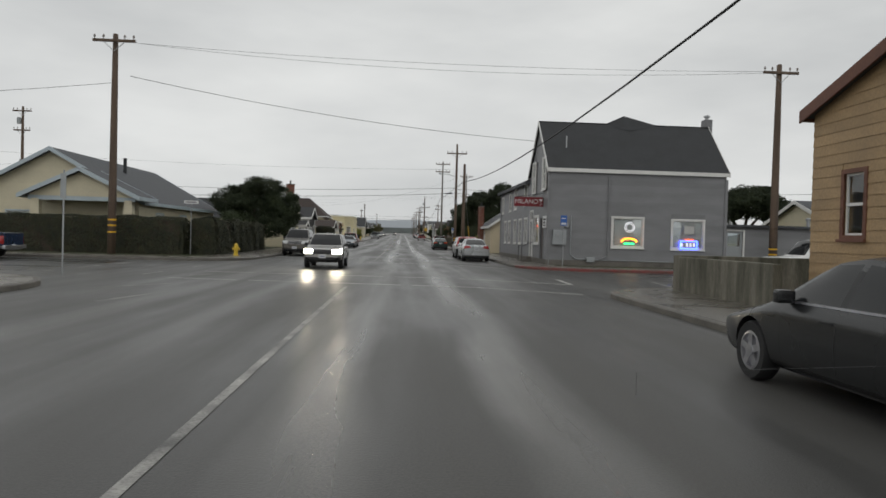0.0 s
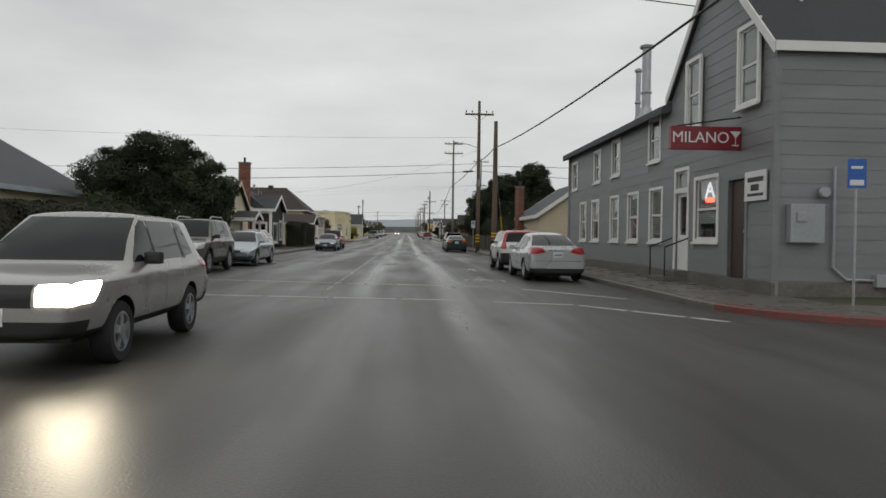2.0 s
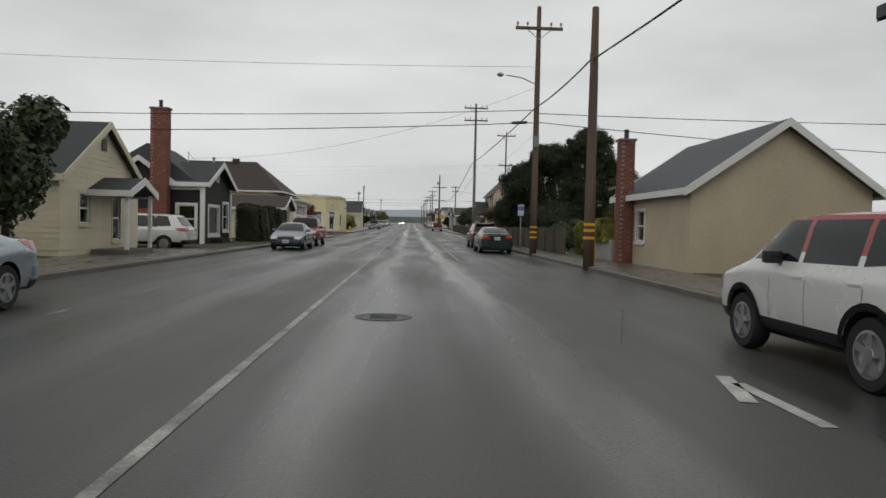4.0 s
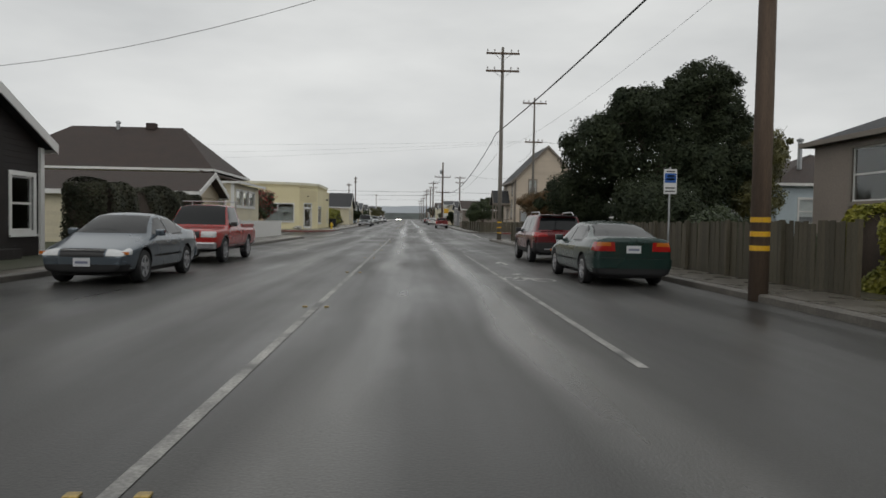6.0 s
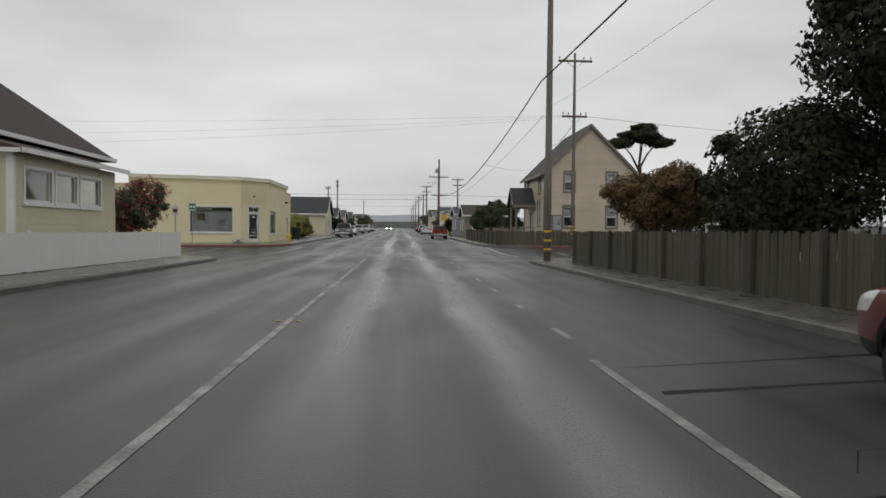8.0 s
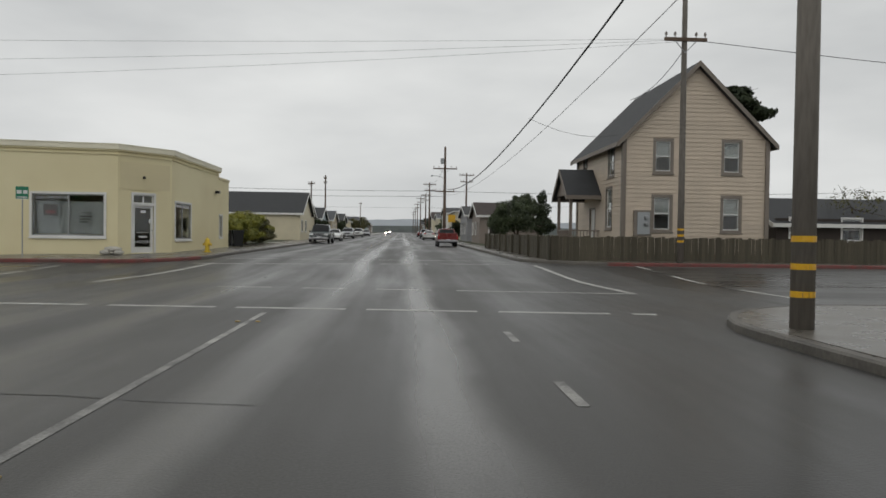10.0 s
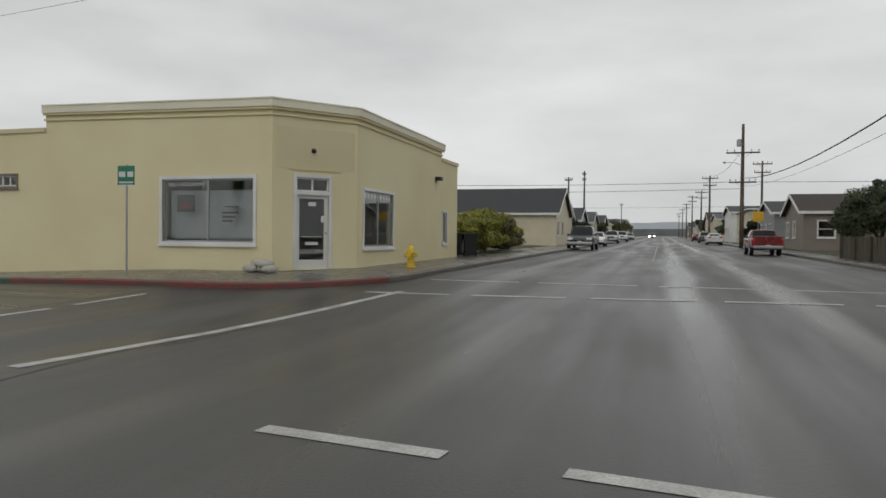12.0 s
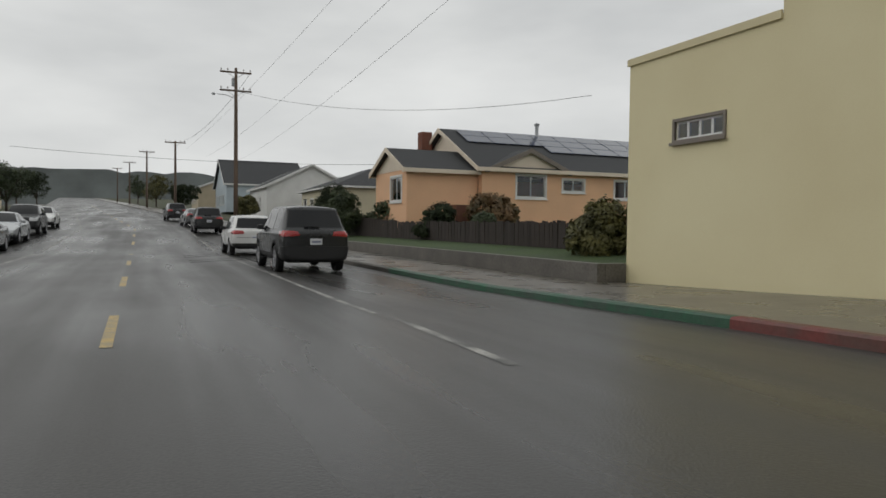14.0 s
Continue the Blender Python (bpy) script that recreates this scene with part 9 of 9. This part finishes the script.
far_house(-22, -10.7, 178, 187.5, "cream", "shingle_dark", "low cream house with a dark gabled roof", 3.0, 5.4, "x")
far_house(-20, -12, 192, 201, "cream", "shingle_brown", "low cream house with a brown roof")
far_house(-19, -12, 208, 217, "trim_blue", "shingle_dark", "pale blue house with a dark roof")
far_house(-20, -12, 226, 236, "beige_wall", "shingle_grey", "beige house with a grey roof")
far_house(-20, -12, 246, 258, "white", "shingle_dark", "white house with a dark roof")
far_house(8.5, 15, 172, 180, "taupe_wall", "shingle_brown", "small taupe house with a brown roof", 2.9, 4.3, "x", "w")
far_house(8.5, 15, 186, 196, "siding_grey", "shingle_dark", "grey house with a dark roof", 3.2, 4.4, "x", "w")
far_house(8.5, 18, 204, 220, "cream", "shingle_grey", "pale yellow flat-fronted building", 4.2, 4.6, "y", "w", "hip")
far_house(8.5, 18, 228, 240, "white", "shingle_dark", "white building far along the street", 4.5, 5.6, "x", "w")
far_house(8.5, 18, 255, 270, "cream", "shingle_grey", "cream building far along the street", 4.0, 5.2, "x", "w")
for k, (hx, hy, hw_, hd, hh) in enumerate(((-21, 272, 9, 11, 3.2), (-20, 296, 8, 10, 3.0), (-21, 322, 9, 12, 3.6), (-20, 350, 8, 12, 3.0), (-21, 384, 9, 14, 3.4), (8.6, 284, 9, 12, 4.4), (8.8, 310, 9, 10, 3.2), (8.6, 338, 9, 13, 3.6), (9.0, 372, 9, 12, 3.2), (8.8, 408, 10, 14, 4.0))):
    far_house(hx, hx + hw_, hy, hy + hd, ("cream", "white", "beige_wall", "trim_blue", "taupe_wall")[k % 5], ("shingle_dark", "shingle_grey", "shingle_brown")[k % 3], ("cream", "white", "beige", "pale blue", "taupe")[k % 5] + " low house far along the street", hh, hh + 1.9, "x" if k % 2 else "y", "e" if hx < 0 else "w")
far_house(-96, -84, 136, 145, "white", "shingle_dark", "white house with a dark roof up the side street", 3.2, 5.4, "x", "s")
far_house(-79, -66, 137, 146, "cream", "shingle_dark", "pale house with a low dark roof up the side street", 3.0, 4.9, "x", "s", "hip")
far_house(-118, -104, 136, 146, "trim_blue", "shingle_dark", "pale grey-blue house with a dark roof up the side street", 3.6, 7.0, "y", "s")
far_house(-140, -126, 136, 146, "beige_wall", "shingle_brown", "beige house up the side street", 3.2, 5.2, "x", "s")
far_house(-75, -62, 100, 109, "beige_wall", "shingle_dark", "beige house on the far side of the side street", 3.2, 5.2, "x", "n")
far_house(-100, -86, 100, 109, "white", "shingle_grey", "white house on the far side of the side street", 3.2, 5.2, "x", "n")
far_house(-125, -112, 100, 109, "cream", "shingle_brown", "cream house on the far side of the side street", 3.2, 5.2, "x", "n")
far_house(21.2, 31, 137.5, 145, "fence_dark", "shingle_dark", "low dark-roofed house behind a corner fence", 1.9, 3.4, "x", "s")
far_house(28, 42, 33, 42, "cream", "shingle_grey", "cream house behind the bar", 2.9, 4.6, "x", "s")
for k, (tx, ty, th) in enumerate(((-11.5, 203, 3.6), (-12, 240, 4.2), (-11.5, 275, 5.0), (8.5, 200, 3.0), (9.5, 246, 4.5), (-12, 310, 6), (9, 300, 6), (-64, 110.5, 5.5), (-82, 133.0, 3.0), (-120, 132.5, 5), (-98, 112, 6.5), (-160, 133, 7), (-150, 110, 8), (-84, 108, 6), (-118, 108, 7), (-180, 112, 8), (-200, 133, 8))):
    j = random.Random(k)
    ty += drift(tx, ty)
    crowns = [(j.uniform(-0.3, 0.3) * th, j.uniform(-0.3, 0.3) * th, th * j.uniform(0.35, 0.8), th * j.uniform(0.18, 0.32), th * j.uniform(0.18, 0.32), th * j.uniform(0.14, 0.26)) for _ in range(6)]
    tagged(tree("dark uneven tree far along the street", tx, ty, [(0, 0, th * 0.45, th * 0.38, th * 0.38, th * 0.34)] + crowns, ("leaf_dark", "leaf_mid", "leaf_olive")[k % 3], 9000, 0.2, 0.15, th * 0.2, 40 + k), group="far trees")


def ridge(name, label, pts, mat, thick=60):
    """A far ridge with a broken skyline."""
    bm = bmesh.new()
    front, back, top = [], [], []
    for (x, y, h) in pts:
        n = Vector((x, y, 0)).normalized()
        front.append(bm.verts.new((x, y, -10)))
        top.append(bm.verts.new((x + n.x * thick * 0.5, y + n.y * thick * 0.5, h)))
        back.append(bm.verts.new((x + n.x * thick, y + n.y * thick, -10)))
    for k in range(len(pts) - 1):
        bm.faces.new((front[k], front[k + 1], top[k + 1], top[k]))
        bm.faces.new((top[k], top[k + 1], back[k + 1], back[k]))
    return tagged(part(name, bm, mat, smooth_shade=True), label, "hill", kind="structure")


rng = random.Random(8)
# the hills look faint through their painted haze colour only
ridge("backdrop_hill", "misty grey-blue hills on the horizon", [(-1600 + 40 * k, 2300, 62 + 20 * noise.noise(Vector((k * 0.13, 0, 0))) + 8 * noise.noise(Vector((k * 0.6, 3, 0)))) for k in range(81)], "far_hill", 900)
ridge("backdrop_wood", "dark far woodland", [(-500 + 8 * k, 640, 10 + 3 * noise.noise(Vector((k * 0.3, 5, 0))) + 2 * noise.noise(Vector((k * 1.1, 5, 0)))) for k in range(58)] + [(40 + 8 * k, 640, 10 + 3 * noise.noise(Vector((k * 0.3, 9, 0)))) for k in range(60)], "far_wood", 40)
ridge("backdrop_wood_west", "dark far woodland at the top of the side street", [(-430, -60 + 7 * k, 30 + 4 * noise.noise(Vector((k * 0.3, 1, 0))) + 2 * noise.noise(Vector((k * 1.1, 8, 0)))) for k in range(60)], "far_wood", 40)


sheet("verge", spread((-11.4, -8.9, 0.5)), spread((66.2, 83.8, 1.6)), 0.15, "mud", "muddy verge with thin wet grass beside parked cars", "verge")


# ---- paving slabs of the pavements that the street passes ----
def slabs(parent, x0, x1, y0, y1, nx, ny):
    w, d = (x1 - x0) / nx, (y1 - y0) / ny
    me = finish(boxes((-w / 2 + 0.006, w / 2 - 0.006, -d / 2 + 0.006, d / 2 - 0.006, -0.02, 0.004)), "paving_slab", "concrete")
    for a in range(nx):
        for b in range(ny):
            x, y = x0 + w * (a + 0.5), y0 + d * (b + 0.5)
            piece("paving_slab", me, parent, pose(x, y, ground_z(x, y) + 0.142 + 0.002 * ((a * 7 + b * 5) % 3)))


slabs(WALKS["bar"], 5.8, 7.8, 28.0, 109.0, 1, 54)
slabs(WALKS["nw"], -11.3, -9.4, 28.0, 66.0, 1, 25)
slabs(WALKS["nw"], -11.3, -9.4, 84.0, 92.0, 1, 5)
slabs(WALKS["bar"], 10.0, 26.0, 22.9, 24.9, 10, 1)
